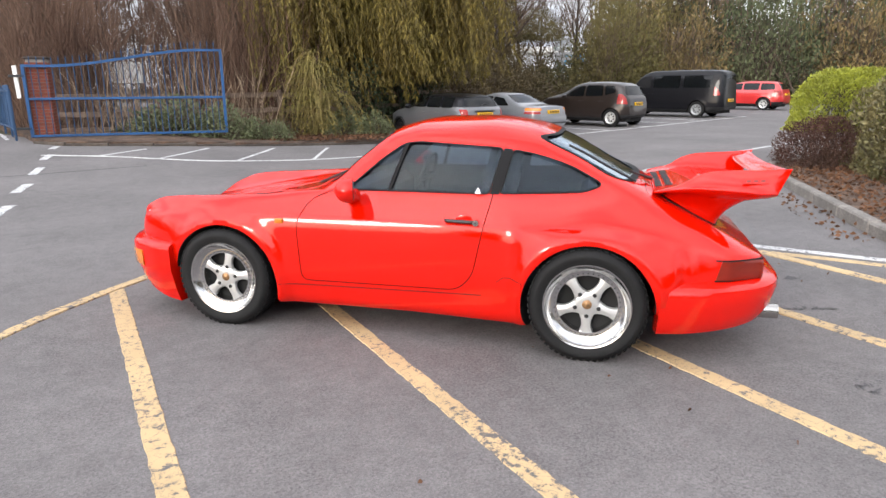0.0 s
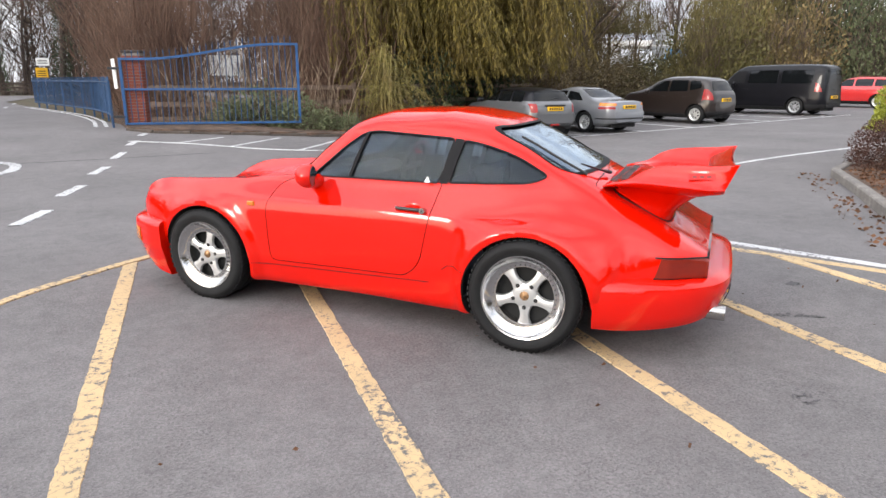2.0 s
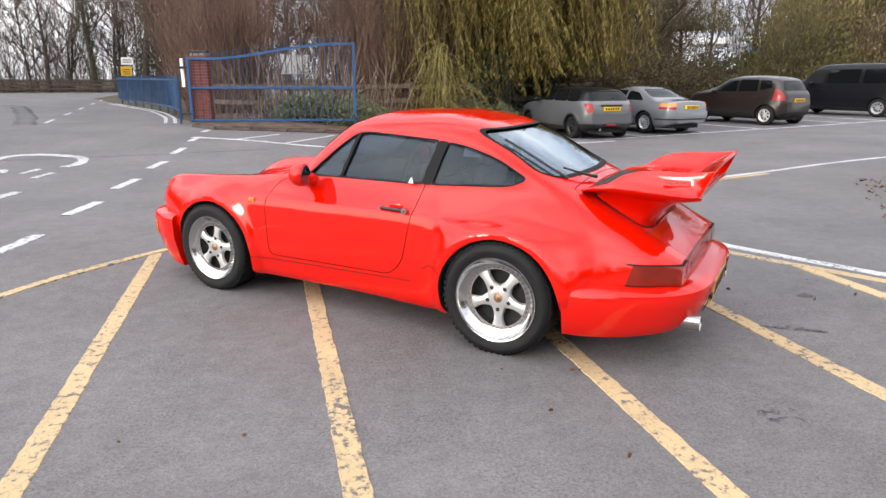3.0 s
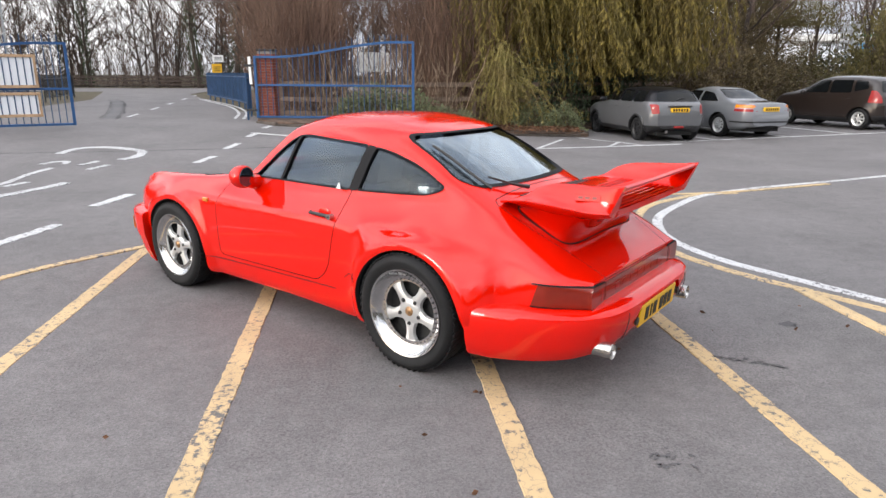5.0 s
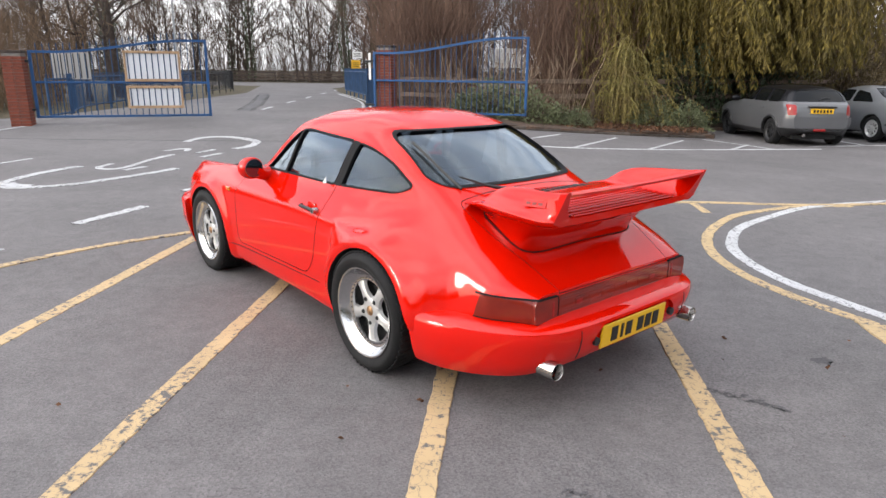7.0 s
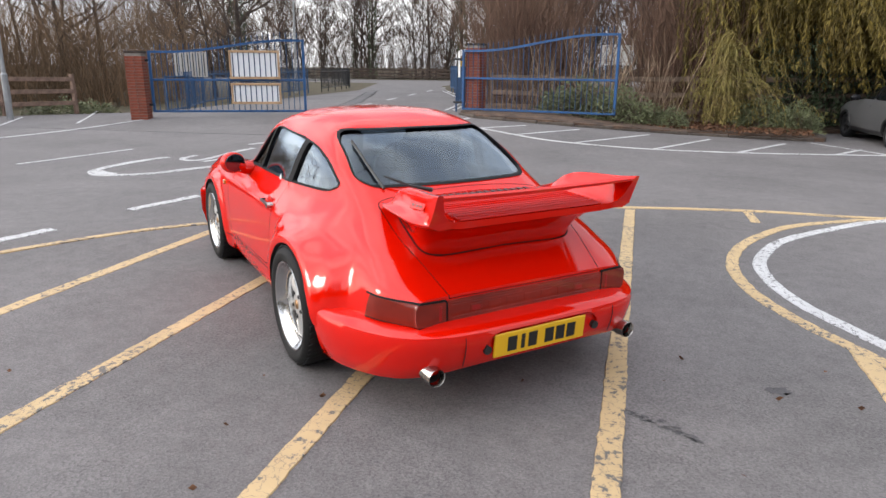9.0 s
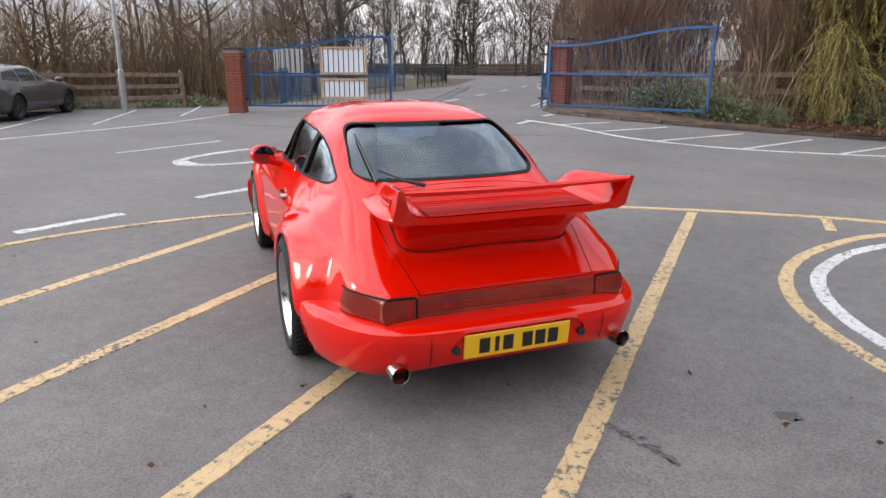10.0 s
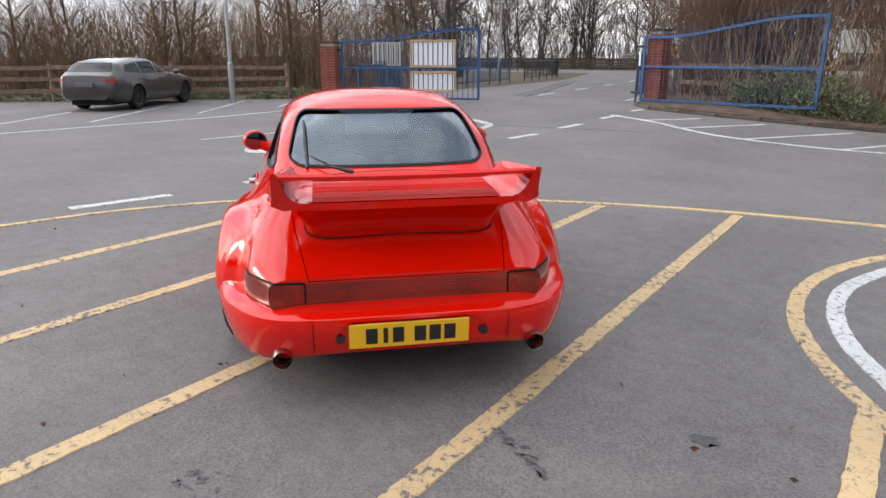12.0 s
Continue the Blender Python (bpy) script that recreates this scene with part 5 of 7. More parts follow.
refl = finish("reflector_band", carve(light_shell.copy(), prism(mid, "x", -2.2, -2.0, LENS_SMOKE), "INTERSECT"), coupe, "smoked red band between the tail lights")
for k in range(7):
    y = -0.30 + 0.1 * k
    part("band_emblem", boxed(-2.0635, y - 0.032, 0.497, -2.061, y + 0.032, 0.535, 0.0008), LENS_SMOKE, refl)
for s in (1, -1):
    for z in (0.474, 0.486, 0.544, 0.556):
        part("lens_rib", boxed(-2.0632, min(s * 0.03, s * 0.43), z, -2.0605, max(s * 0.03, s * 0.43), z + 0.004, 0.0008), LENS_SMOKE, refl)
    # a glow on the band, put in as a small brighter red block
    part("lamp_glow", boxed(-2.064, s * 0.30 - 0.022, 0.503, -2.0605, s * 0.30 + 0.022, 0.527, 0.0008), LENS_RED, refl)
plate = part("number_plate", boxed(-0.006, -0.262, -0.058, 0.006, 0.262, 0.058, 0.004), PLATE_YELLOW, coupe, "yellow rear number plate")
plate.matrix_basis = pose(-2.178, 0.015, 0.36, 0, -5, 0)
for y, w in ((0.165, 0.05), (0.105, 0.02), (0.05, 0.048), (-0.045, 0.05), (-0.11, 0.05), (-0.175, 0.05)):
    part("plate_bar", boxed(-0.0085, y - w / 2, -0.036, -0.0062, y + w / 2, 0.036), PLATE_BLACK, plate, "dark bar of the plate")
for s in (1, -1):
    lamp = tubed([(-2.165, s * 0.312, 0.352), (-2.187, s * 0.312, 0.352)], 0.02, 16)
    part("bumper_lamp", lamp, BLACK_TRIM, coupe, "small black plate lamp")
    b = lathe([(0.041, -0.12), (0.041, 0.296), (0.0395, 0.3), (0.037, 0.296), (0.036, 0.1)], 32)
    ex = part("tail_pipe", b, CHROME, coupe, "round polished tail pipe", True, 50)
    ex.matrix_basis = pose(-1.868, s * 0.56, 0.268, 0, 0, 90)
    # dark liner that closes the bore some way in
    part("soot", lathe([(0.0005, 0.12), (0.0362, 0.12), (0.0362, 0.26)], 24), UNDERBODY, ex, "dark pipe bore")

# rear wing
def wing():
    xs = np.linspace(-1.47, -2.16, 40)
    lip_y = pchip([(-2.16, 0.566), (-2.10, 0.588), (-1.95, 0.608), (-1.75, 0.60), (-1.58, 0.55), (-1.47, 0.50)])
    floor_z = pchip([(-2.20, 0.925), (-2.1, 0.925), (-1.9, 0.935), (-1.7, 0.942), (-1.55, 0.922), (-1.47, 0.903)])
    lift = pchip([(-2.16, 0.138), (-2.0, 0.118), (-1.88, 0.106), (-1.78, 0.092), (-1.70, 0.065), (-1.60, 0.016), (-1.47, 0.003)])
    top_y = pchip([(-2.16, 0.556), (-2.05, 0.545), (-1.9, 0.525), (-1.75, 0.51), (-1.6, 0.50), (-1.47, 0.485)])
    under = pchip([(-2.20, 0.905), (-2.12, 0.885), (-1.95, 0.865), (-1.8, 0.865), (-1.6, 0.885), (-1.47, 0.893)])
    verts, faces = [], []
    for x in xs:
        yl, zf, h, zu = (float(f(x)[0]) for f in (lip_y, floor_z, lift, under))
        g = min(1, h / 0.15)
        yt = float(top_y(x)[0])
        d = yl - yt
        zl = zf + 0.008
        half = [(0, zf), (0.2, zf), (0.36, zf), (yt - 0.15, zf + 0.002 * g), (yt - 0.11, zf + 0.04 * h), (yt - 0.08, zf + 0.14 * h), (yt - 0.055, zf + 0.35 * h), (yt - 0.039, zf + 0.65 * h), (yt - 0.027, zf + 0.97 * h), (yt - 0.022, zf + h), (yt - 0.004, zf + h), (yt, zf + 0.97 * h), (yt + 0.08 * d, zf + 0.75 * h), (yt + 0.18 * d, zf + 0.5 * h), (yt + 0.36 * d, zf + 0.3 * h), (yt + 0.65 * d, zf + 0.14 * h), (yl - 0.004, zl), (yl, zl - 0.004), (yl - 0.004, zl - 0.012), (yl - 0.05, zl - 0.02 - 0.3 * (zl - zu)), (yl - 0.10, zu + 0.012), (yl - 0.17, zu), (0.2, zu), (0, zu)]
        loop = half + [(-y, z) for y, z in half[-2:0:-1]]
        r = max(0, (-x - 1.92) / 0.24)
        for y, z in loop:
            e = min(1, max(0, (abs(y) - 0.36) / 0.15))
            back = 0.075 * (1 - e * e * (3 - 2 * e)) * r + 0.06 * r * (1 - min(1, max(0, (z - zf) / max(h, 0.01)))) * e
            verts.append((x + back, y, z))
    n, m = len(xs), len(loop)
    for i in range(n - 1):
        for j in range(m):
            faces.append((i * m + j, i * m + (j + 1) % m, (i + 1) * m + (j + 1) % m, (i + 1) * m + j))
    h2 = m // 2
    for k in (0, (n - 1) * m):
        for s0 in (1, -1):
            ring = [k + (s0 * j) % m for j in range(h2 + 1)]
            pairs = [(ring[j], ring[h2 - j]) for j in range(h2 // 2 + 1)]
            for (a, d), (b, c) in zip(pairs, pairs[1:]):
                faces.append((a, b, c, d) if b != c else (a, b, d))
    me = mesh_of("wing_tray", verts, faces, PAINT_RED)
    bm = bmesh.new()
    bm.from_mesh(me)
    bmesh.ops.recalc_face_normals(bm, faces=bm.faces)
    bm.to_mesh(me)
    bm.free()
    w = finish("rear_wing", me, coupe, "large red rear wing with upturned ends", 40)
    # blade across the ends
    b = bmesh.new()
    rows = []
    for y in np.linspace(-0.545, 0.545, 25):
        dx = 0.02 * (1 - (y / 0.545) ** 2)
        dz = 0.012 * (1 - (y / 0.545) ** 2)
        rows.append([b.verts.new((x + dx, y, z - dz)) for x, z in ((-2.153, 1.052), (-2.15, 1.040), (-2.09, 1.022), (-2.03, 1.018), (-2.02, 1.025), (-2.03, 1.032), (-2.09, 1.042), (-2.14, 1.060))])
    for p, q in zip(rows, rows[1:]):
        for k in range(8):
            b.faces.new((p[k], p[(k + 1) % 8], q[(k + 1) % 8], q[k]))
    b.faces.new(rows[0])
    b.faces.new(rows[-1][::-1])
    bmesh.ops.recalc_face_normals(b, faces=b.faces)
    part("blade", b, PAINT_RED, w, "", True, 50)
    # louvred grille in the tray
    for k in range(16):
        for x in (-1.485, -1.54):
            part("vent_slot", boxed(x - 0.042, -0.33 + 0.043 * k - 0.009, -0.002, x, -0.33 + 0.043 * k + 0.009, 0.003, 0.001), BLACK_TRIM, w, "dark vent slot").matrix_basis = pose(0, 0, float(floor_z(x - 0.03)[0]) + 0.001)
    for k in range(11):
        x = -1.76 - 0.031 * k
        z = float(floor_z(x)[0])
        part("louvre", boxed(-0.011, -0.40, -0.004, 0.011, 0.40, 0.006, 0.002), PAINT_RED, w).matrix_basis = pose(x, 0, z + 0.004, 0, 18, 0)
    for s in (1, -1):
        d = part("wing_badge", boxed(-0.065, -0.002, -0.016, 0.065, 0.002, 0.016, 0.0012), PAINT_RED, w, "raised red badge plate")
        d.matrix_basis = pose(-1.985, s * 0.557, 0.993, s * 22, 3, 0)
        for k in range(3):
            part("badge_bar", boxed(-0.012, -0.0012, -0.006, 0.012, 0.0012, 0.006), LENS_SMOKE, d, "dark bar of the badge").matrix_basis = pose(-0.035 + 0.035 * k, s * 0.002, 0)
    # pedestal
    b = bmesh.new()
    rows = []
    for t in np.linspace(0, 1, 9):
        hy = 0.445 + 0.105 * t ** 1.7
        xf, xr = -1.50, -1.845 - 0.015 * math.sin(math.pi * t * 0.6) - 0.19 * t ** 2.2
        zr = 0.70 + 0.20 * t
        zf = 0.895 + 0.02 * t
        row = []
        for a in np.linspace(0, 2 * math.pi, 41)[:-1]:
            c, q = math.cos(a), math.sin(a)
            u = math.copysign(abs(c) ** 0.35, c)
            v = math.copysign(abs(q) ** 0.35, q)
            x = (xf + xr) / 2 + u * (xf - xr) / 2
            row.append(b.verts.new((x, v * hy, zr + (zf - zr) * (x - xr) / (xf - xr))))
        rows.append(row)
    for p, q in zip(rows, rows[1:]):
        for k in range(40):
            b.faces.new((p[k], p[(k + 1) % 40], q[(k + 1) % 40], q[k]))
    b.faces.new(rows[0][::-1])
    b.faces.new(rows[-1])
    bmesh.ops.recalc_face_normals(b, faces=b.faces)
    part("wing_pedestal", b, PAINT_RED, w, "", True, 50)
    ring = []
    for a in np.linspace(-math.pi / 2 - 1.0, math.pi / 2 + 1.0, 61):
        u, v = (math.copysign(abs(q) ** 0.35, q) for q in (-math.cos(a), math.sin(a)))
        x, y = -1.6725 + 0.1735 * u, 0.447 * v
        ring.append((x - 0.002, y, shape.top(x, y) + 0.002))
    part("pedestal_seam", tubed(ring, 0.0035, 5), SEAL, w, "dark seam round the wing base")
    bed = bmesh.new()
    bed.faces.new([bed.verts.new((x, y, shape.top(x, y) + 0.003)) for x, y in ((-1.475, 0.36), (-1.475, -0.36), (-1.56, -0.36), (-1.56, 0.36))])
    gr = part("deck_grille", bed, BLACK_TRIM, coupe, "dark engine lid grille")
    for k in range(19):
        y = -0.36 + 0.04 * k
        part("grille_bar", tubed([(x, y, shape.top(x, y) + 0.006) for x in (-1.475, -1.52, -1.56)], 0.004, 5), PAINT_RED, gr)
    for x in (-1.475, -1.503, -1.532, -1.56):
        part("grille_bar", tubed([(x, y, shape.top(x, y) + 0.006) for y in np.linspace(-0.36, 0.36, 9)], 0.004, 5), PAINT_RED, gr)
    return w


wing()

# mirrors, handles, trim, wiper
for s in (1, -1):
    b = bmesh.new()
    bmesh.ops.create_uvsphere(b, u_segments=28, v_segments=16, radius=1, matrix=Matrix.Diagonal((0.08, 0.088, 0.073, 1)))
    for v in b.verts:
        v.co.x = max(v.co.x, -0.03)
    swing = pose(0.262, s * 0.835, 0.908, 0, 0, 19 if s > 0 else -28)
    bmesh.ops.transform(b, matrix=swing, verts=b.verts)
    mi = part("door_mirror", b, PAINT_RED, coupe, "red oval door mirror", True, 50)
    part("mirror_stalk", tubed([(0.29, s * 0.70, 0.855), (0.285, s * 0.755, 0.862), (0.28, s * 0.80, 0.885)], [0.05, 0.042, 0.045], 14), PAINT_RED, mi)
    g = lathe([(0.0005, 0), (0.98, 0), (1.0, -0.2)], 28)
    bmesh.ops.transform(g, matrix=swing @ pose(-0.034, 0, 0, 0, 0, 90) @ Matrix.Diagonal((0.076, 0.01, 0.061, 1)), verts=g.verts)
    part("mirror_pane", g, MIRROR, mi, "mirror glass")
    y = shape.side(-0.41, 0.745)
    h = thing("door_handle")
    h.parent = coupe
    h.matrix_basis = pose(-0.41, s * y, 0.748)
    tagged(h, "black door handle with a chrome lock")
    part("grip", tubed([(0.10, 0, 0), (0.085, s * 0.022, 0), (-0.06, s * 0.03, -0.002), (-0.085, s * 0.02, -0.004)], [0.008, 0.010, 0.011, 0.012], 10), BLACK_TRIM, h)
    part("lock", tubed([(-0.085, 0, -0.005), (-0.085, s * 0.038, -0.005)], 0.018, 16), CHROME, h, "chrome lock")
    part("keyhole", tubed([(-0.085, s * 0.038, -0.005), (-0.085, s * 0.04, -0.005)], 0.006, 10), BLACK_TRIM, h)
    cup = bmesh.new()
    bmesh.ops.create_uvsphere(cup, u_segments=20, v_segments=8, radius=1, matrix=pose(-0.01, s * -0.006, 0.005) @ Matrix.Diagonal((0.05, 0.008, 0.035, 1)))
    part("cup", cup, PAINT_RED, h, "", True)
    # sill seam
    xs = np.linspace(0.755, -0.53, 24)
    part("sill_seam", tubed([(x, s * (shape.side(x, 0.308) + 0.001), 0.300 + 0.012 * (0.75 - x)) for x in xs], 0.0026, 5), SEAL, coupe, "dark sill seam")
    part("flare_seam", tubed([(x, s * (shape.side(x, z) + 0.001), z) for x, z in ((-0.62, 0.405), (-0.66, 0.435), (-0.70, 0.44), (-0.745, 0.435), (-0.775, 0.428))], 0.0022, 5), SEAL, coupe, "fine dark seam on the flare")
    bp = rounded([(-0.553, 0.893), (-0.608, 0.893), (-0.670, 1.142), (-0.618, 1.148)], 0.003, 2)
    lo, hi = sorted((s * 0.4, s * 1.0))
    finish("pillar_trim", carve(seal_shell.copy(), prism(bp, "y", lo, hi, SEAL), "INTERSECT"), coupe, "black window pillar trim")
    qd = rounded([(0.052, 0.888), (0.074, 0.888), (-0.024, 1.170), (-0.046, 1.172)], 0.002, 2)
    finish("window_divider", carve(seal_shell.copy(), prism(qd, "y", lo, hi, SEAL), "INTERSECT"), coupe, "black quarter light divider")
tri = bmesh.new()
tri.faces.new([tri.verts.new(c) for c in ((-0.508, 0.719, 0.898), (-0.47, 0.719, 0.898), (-0.489, 0.709, 0.935))])
part("window_sticker", tri, WHITE_PLASTIC, coupe, "small white triangular sticker")
cap_ring = [(0.905 + 0.095 * math.cos(a), 0.60 + 0.06 * math.sin(a), shape.top(0.905 + 0.095 * math.cos(a), 0.60 + 0.06 * math.sin(a)) + 0.001) for a in np.linspace(0, 2 * math.pi, 33)[:-1]]
part("filler_flap_gap", tubed(cap_ring, 0.0035, 4, True), SEAL, coupe, "round fuel flap seam")
part("rear_wiper_arm", tubed([(-1.465, 0.20, 0.945), (-1.43, 0.30, 0.968), (-1.33, 0.41, 1.012)], [0.012, 0.007, 0.005], 8), BLACK_TRIM, coupe, "black rear wiper arm")
part("rear_wiper_blade", tubed([(x, 0.445 + 0.04 * (x + 1.0), shape.top(x, 0.445 + 0.04 * (x + 1.0)) + 0.012) for x in np.linspace(-1.37, -0.98, 9)], 0.008, 6), BLACK_TRIM, coupe, "black rear wiper blade")
part("cowl_wiper", tubed([(0.66, 0.35, 0.875), (0.60, 0.0, 0.915), (0.61, -0.3, 0.905)], 0.008, 6), BLACK_TRIM, coupe, "black windscreen wiper")
part("under_tray", boxed(-1.75, -0.45, 0.14, 1.5, 0.45, 0.2, 0.02), UNDERBODY, coupe, "dark underbody")

# cabin
for y in (0.36, -0.36):
    b = bmesh.new()
    seat_shape(b, -0.38, y, 0.34)
    part("seat", b, SEAT_GREY, coupe, "grey bucket seat", True, 40)
b = bmesh.new()
for y in (0.3, -0.3):
    box(b, -1.05, y - 0.24, 0.42, -0.75, y + 0.24, 0.55, 0.05)
    box(b, -1.13, y - 0.24, 0.5, -1.03, y + 0.24, 0.86, 0.05)
part("rear_seat", b, SEAT_GREY, coupe, "grey rear seat", True, 40)
part("dashboard", boxed(0.28, -0.62, 0.6, 0.56, 0.62, 0.86, 0.06), INTERIOR, coupe, "black dashboard", True, 40)
st = bmesh.new()
tube(st, [(0.12 - 0.06 * math.sin(a), -0.36 + 0.18 * math.cos(a), 0.84 + 0.17 * math.sin(a)) for a in np.linspace(0, 2 * math.pi, 29)[:-1]], 0.014, 8, True)
box(st, 0.1, -0.38, 0.68, 0.14, -0.34, 1.0, 0.01)
box(st, 0.1, -0.53, 0.82, 0.14, -0.19, 0.86, 0.01)
part("steering_wheel", st, BLACK_TRIM, coupe, "black steering wheel", True, 40)

# ---- parked cars ----
def parked(name, m, label, length, base, width, height, front, top, belt, paint, side_windows, rear_window, lights, wheel_r=0.32, rim_spokes=5, roof_mat=None, glass=None, lower=None, plate_z=0.6, light_mat=None, handles=((0.1, 0.0),), tailpipe=None, rim_mat=None, roof_cut=None, arches=False, plate_mat=None, bumper=None, strip=None, fog=False):
    """A parked car: lofted body with cut wheel wells, recessed windows, lights, plate and wheels. top: (x, z) profile; front: overhang ahead of the front axle."""
    glass = glass or PRIVACY_GLASS
    x1, x0 = base / 2 + front, base / 2 + front - length
    hw = width / 2
    prof = pchip([(x, 0, z) for x, z in top])
    xc, half = (x0 + x1) / 2, length / 2
    lines = [[] for _ in range(9)]
    for x in (xc - half * (0.5 * np.cos(np.linspace(0, math.pi, 44)) + 0.5 * np.linspace(1, -1, 44))):
        k = float(prof(x)[1])
        e = abs(x - xc) / half
        w = hw * (1 - (0.16 if x > xc else 0.21) * e ** 7 - 0.10 * max(0, e - 0.93) / 0.07)
        b = min(belt, k - 0.03)
        g = min(1, max(0, (k - belt) / 0.32))
        zlow = 0.22 + 0.16 * max(0, e - 0.8) / 0.2
        zm = min(0.58, b - 0.1)
        zr = min(zlow + 0.12, zm - 0.06)
        zlow = min(zlow, zr - 0.08)
        rows = [(0, zlow), (w * 0.86, zlow), (w * 0.97, zr), (w, zm), (w * 0.985, min(b - 0.03, 0.76)), (w * (0.93 - 0.03 * (1 - g)), b), (w * (0.80 - 0.08 * g), k - 0.012 - 0.085 * g), (w * 0.48, k - 0.004 - 0.02 * g), (0, k)]
        for l, (y, z) in zip(lines, rows):
            l.append((x, y, z))
    sh = Body(lines, [(base / 2, wheel_r, wheel_r + 0.05, 0.06, 0.015), (-base / 2, wheel_r, wheel_r + 0.05, 0.06, 0.015)], 4)
    car = thing(name, m, label, "car" if "van" not in name else "van", "parked cars")
    me = sh.solid(x0, x1, 80, mats=(paint,), ends=True)
    for s in (-1, 1):
        for cx in (base / 2, -base / 2):
            ring = [(cx + (wheel_r + 0.045) * math.cos(a), wheel_r + (wheel_r + 0.045) * math.sin(a)) for a in np.linspace(0, 2 * math.pi, 33)[:-1]]
            me = carve(me, prism(ring, "y", *sorted((s * (hw - 0.28), s * (hw + 0.3))), UNDERBODY))
    skin = carve(sh.solid(x0, x1, 50, -0.01, mats=(SEAL,), ends=True), sh.solid(x0 - 0.01, x1 + 0.01, 50, 0.018, mats=(SEAL,), ends=True))
    pane_skin = carve(sh.solid(x0, x1, 50, 0.008, mats=(glass,), ends=True), sh.solid(x0 - 0.01, x1 + 0.01, 50, 0.014, mats=(glass,), ends=True))
    cuts = []
    for poly in side_windows:
        for s in (1, -1):
            cuts.append(("side_window", rounded(poly, 0.05, 4), "y", *sorted((s * 0.3, s * 1.3))))
    for nm, poly, lo, hi in rear_window:
        cuts.append((nm, rounded(poly, 0.06, 4), "x", lo, hi))
    for nm, poly, ax, lo, hi in cuts:
        me = carve(me, carve(skin.copy(), prism(poly, ax, lo, hi, SEAL), "INTERSECT"))
        finish(nm, carve(pane_skin.copy(), prism(grow(poly, 0.004), ax, lo, hi, glass), "INTERSECT"), car, "dark window glass")
    lens = carve(sh.solid(x0, x1, 50, -0.006, mats=(LENS_RED,), ends=True), sh.solid(x0 + 0.012, x1 + 0.01, 50, 0.02, mats=(LENS_RED,), ends=True))
    for nm, poly, lo, hi, mat in lights:
        for s in (1, -1):
            q = carve(lens.copy(), prism(rounded([(s * y, z) for y, z in poly], 0.03, 4), "x", lo, hi, mat), "INTERSECT")
            q.materials.clear()
            q.materials.append(mat)
            finish(nm, q, car, "rear light" if lo < 0 else "headlight")
    if roof_cut:
        slab = prism([(x0, roof_cut), (x1, roof_cut), (x1, height + 0.3), (x0, height + 0.3)], "y", -1.2, 1.2, roof_mat)
        q = carve(me.copy(), slab, "INTERSECT")
        for i in range(len(q.materials)):
            q.materials[i] = roof_mat
        finish("roof", q, car, "black roof")
        me = carve(me, slab)
    finish("body", me, car, "painted body shell", 35)
    if lower:
        q = carve(lens.copy(), prism([(x0 - 0.1, 0.15), (-base / 2 - wheel_r - 0.06, 0.15), (-base / 2 - wheel_r - 0.06, 0.42), (x0 - 0.1, 0.44)], "y", -1.2, 1.2, lower), "INTERSECT")
        q.materials.clear()
        q.materials.append(lower)
        finish("rear_valance", q, car, "lower rear bumper")
        for s in (1, -1):
            q = carve(lens.copy(), prism([(-base / 2 + wheel_r + 0.05, 0.15), (base / 2 - wheel_r - 0.05, 0.15), (base / 2 - wheel_r - 0.05, 0.33), (-base / 2 + wheel_r + 0.05, 0.33)], "y", *sorted((s * 0.4, s * 1.3)), lower), "INTERSECT")
            q.materials.clear()
            q.materials.append(lower)
            finish("sill_trim", q, car, "side sill trim")
    if bumper:
        thick = carve(sh.solid(x0, x1, 50, -0.03, mats=(paint,), ends=True), sh.solid(x0 + 0.012, x1 + 0.01, 50, 0.02, mats=(paint,), ends=True))
        reach = -base / 2 - wheel_r - 0.07
        finish("rear_bumper", carve(thick.copy(), prism([(x0 - 0.2, bumper[0]), (reach, bumper[0]), (reach, bumper[1]), (x0 - 0.2, bumper[1])], "y", -1.2, 1.2, paint), "INTERSECT"), car, "body-coloured rear bumper", m=pose(-0.02, 0, 0))
        if strip:
            band = carve(sh.solid(x0, x1, 50, -0.036, mats=(BLACK_TRIM,), ends=True), sh.solid(x0 + 0.012, x1 + 0.01, 50, 0.0, mats=(BLACK_TRIM,), ends=True))
            finish("bumper_strip", carve(band, prism([(x0 - 0.2, strip[0]), (reach - 0.05, strip[0]), (reach - 0.05, strip[1]), (x0 - 0.2, strip[1])], "y", -1.2, 1.2, BLACK_TRIM), "INTERSECT"), car, "black bumper strip", m=pose(-0.026, 0, 0))
    if fog:
        part("fog_light", boxed(x0 - 0.035, -0.14, 0.36, x0 + 0.05, 0.14, 0.42, 0.015), LENS_RED, car, "red rear fog light")
        part("tailgate_handle", boxed(x0 - 0.03, -0.33, plate_z + 0.075, x0 + 0.07, 0.33, plate_z + 0.115, 0.012), BLACK_TRIM, car, "black tailgate handle bar")
        part("rear_wiper", tubed([(x0 + 0.16, 0.02, 1.08), (x0 + 0.19, -0.12, 1.12), (x0 + 0.2, -0.26, 1.11)], 0.012, 6), BLACK_TRIM, car, "black rear wiper")
    pl = part("number_plate", boxed(x0 - 0.03, -0.26, plate_z - 0.055, x0 + 0.06, 0.26, plate_z + 0.055, 0.004), plate_mat or PLATE_YELLOW, car, "rear number plate")
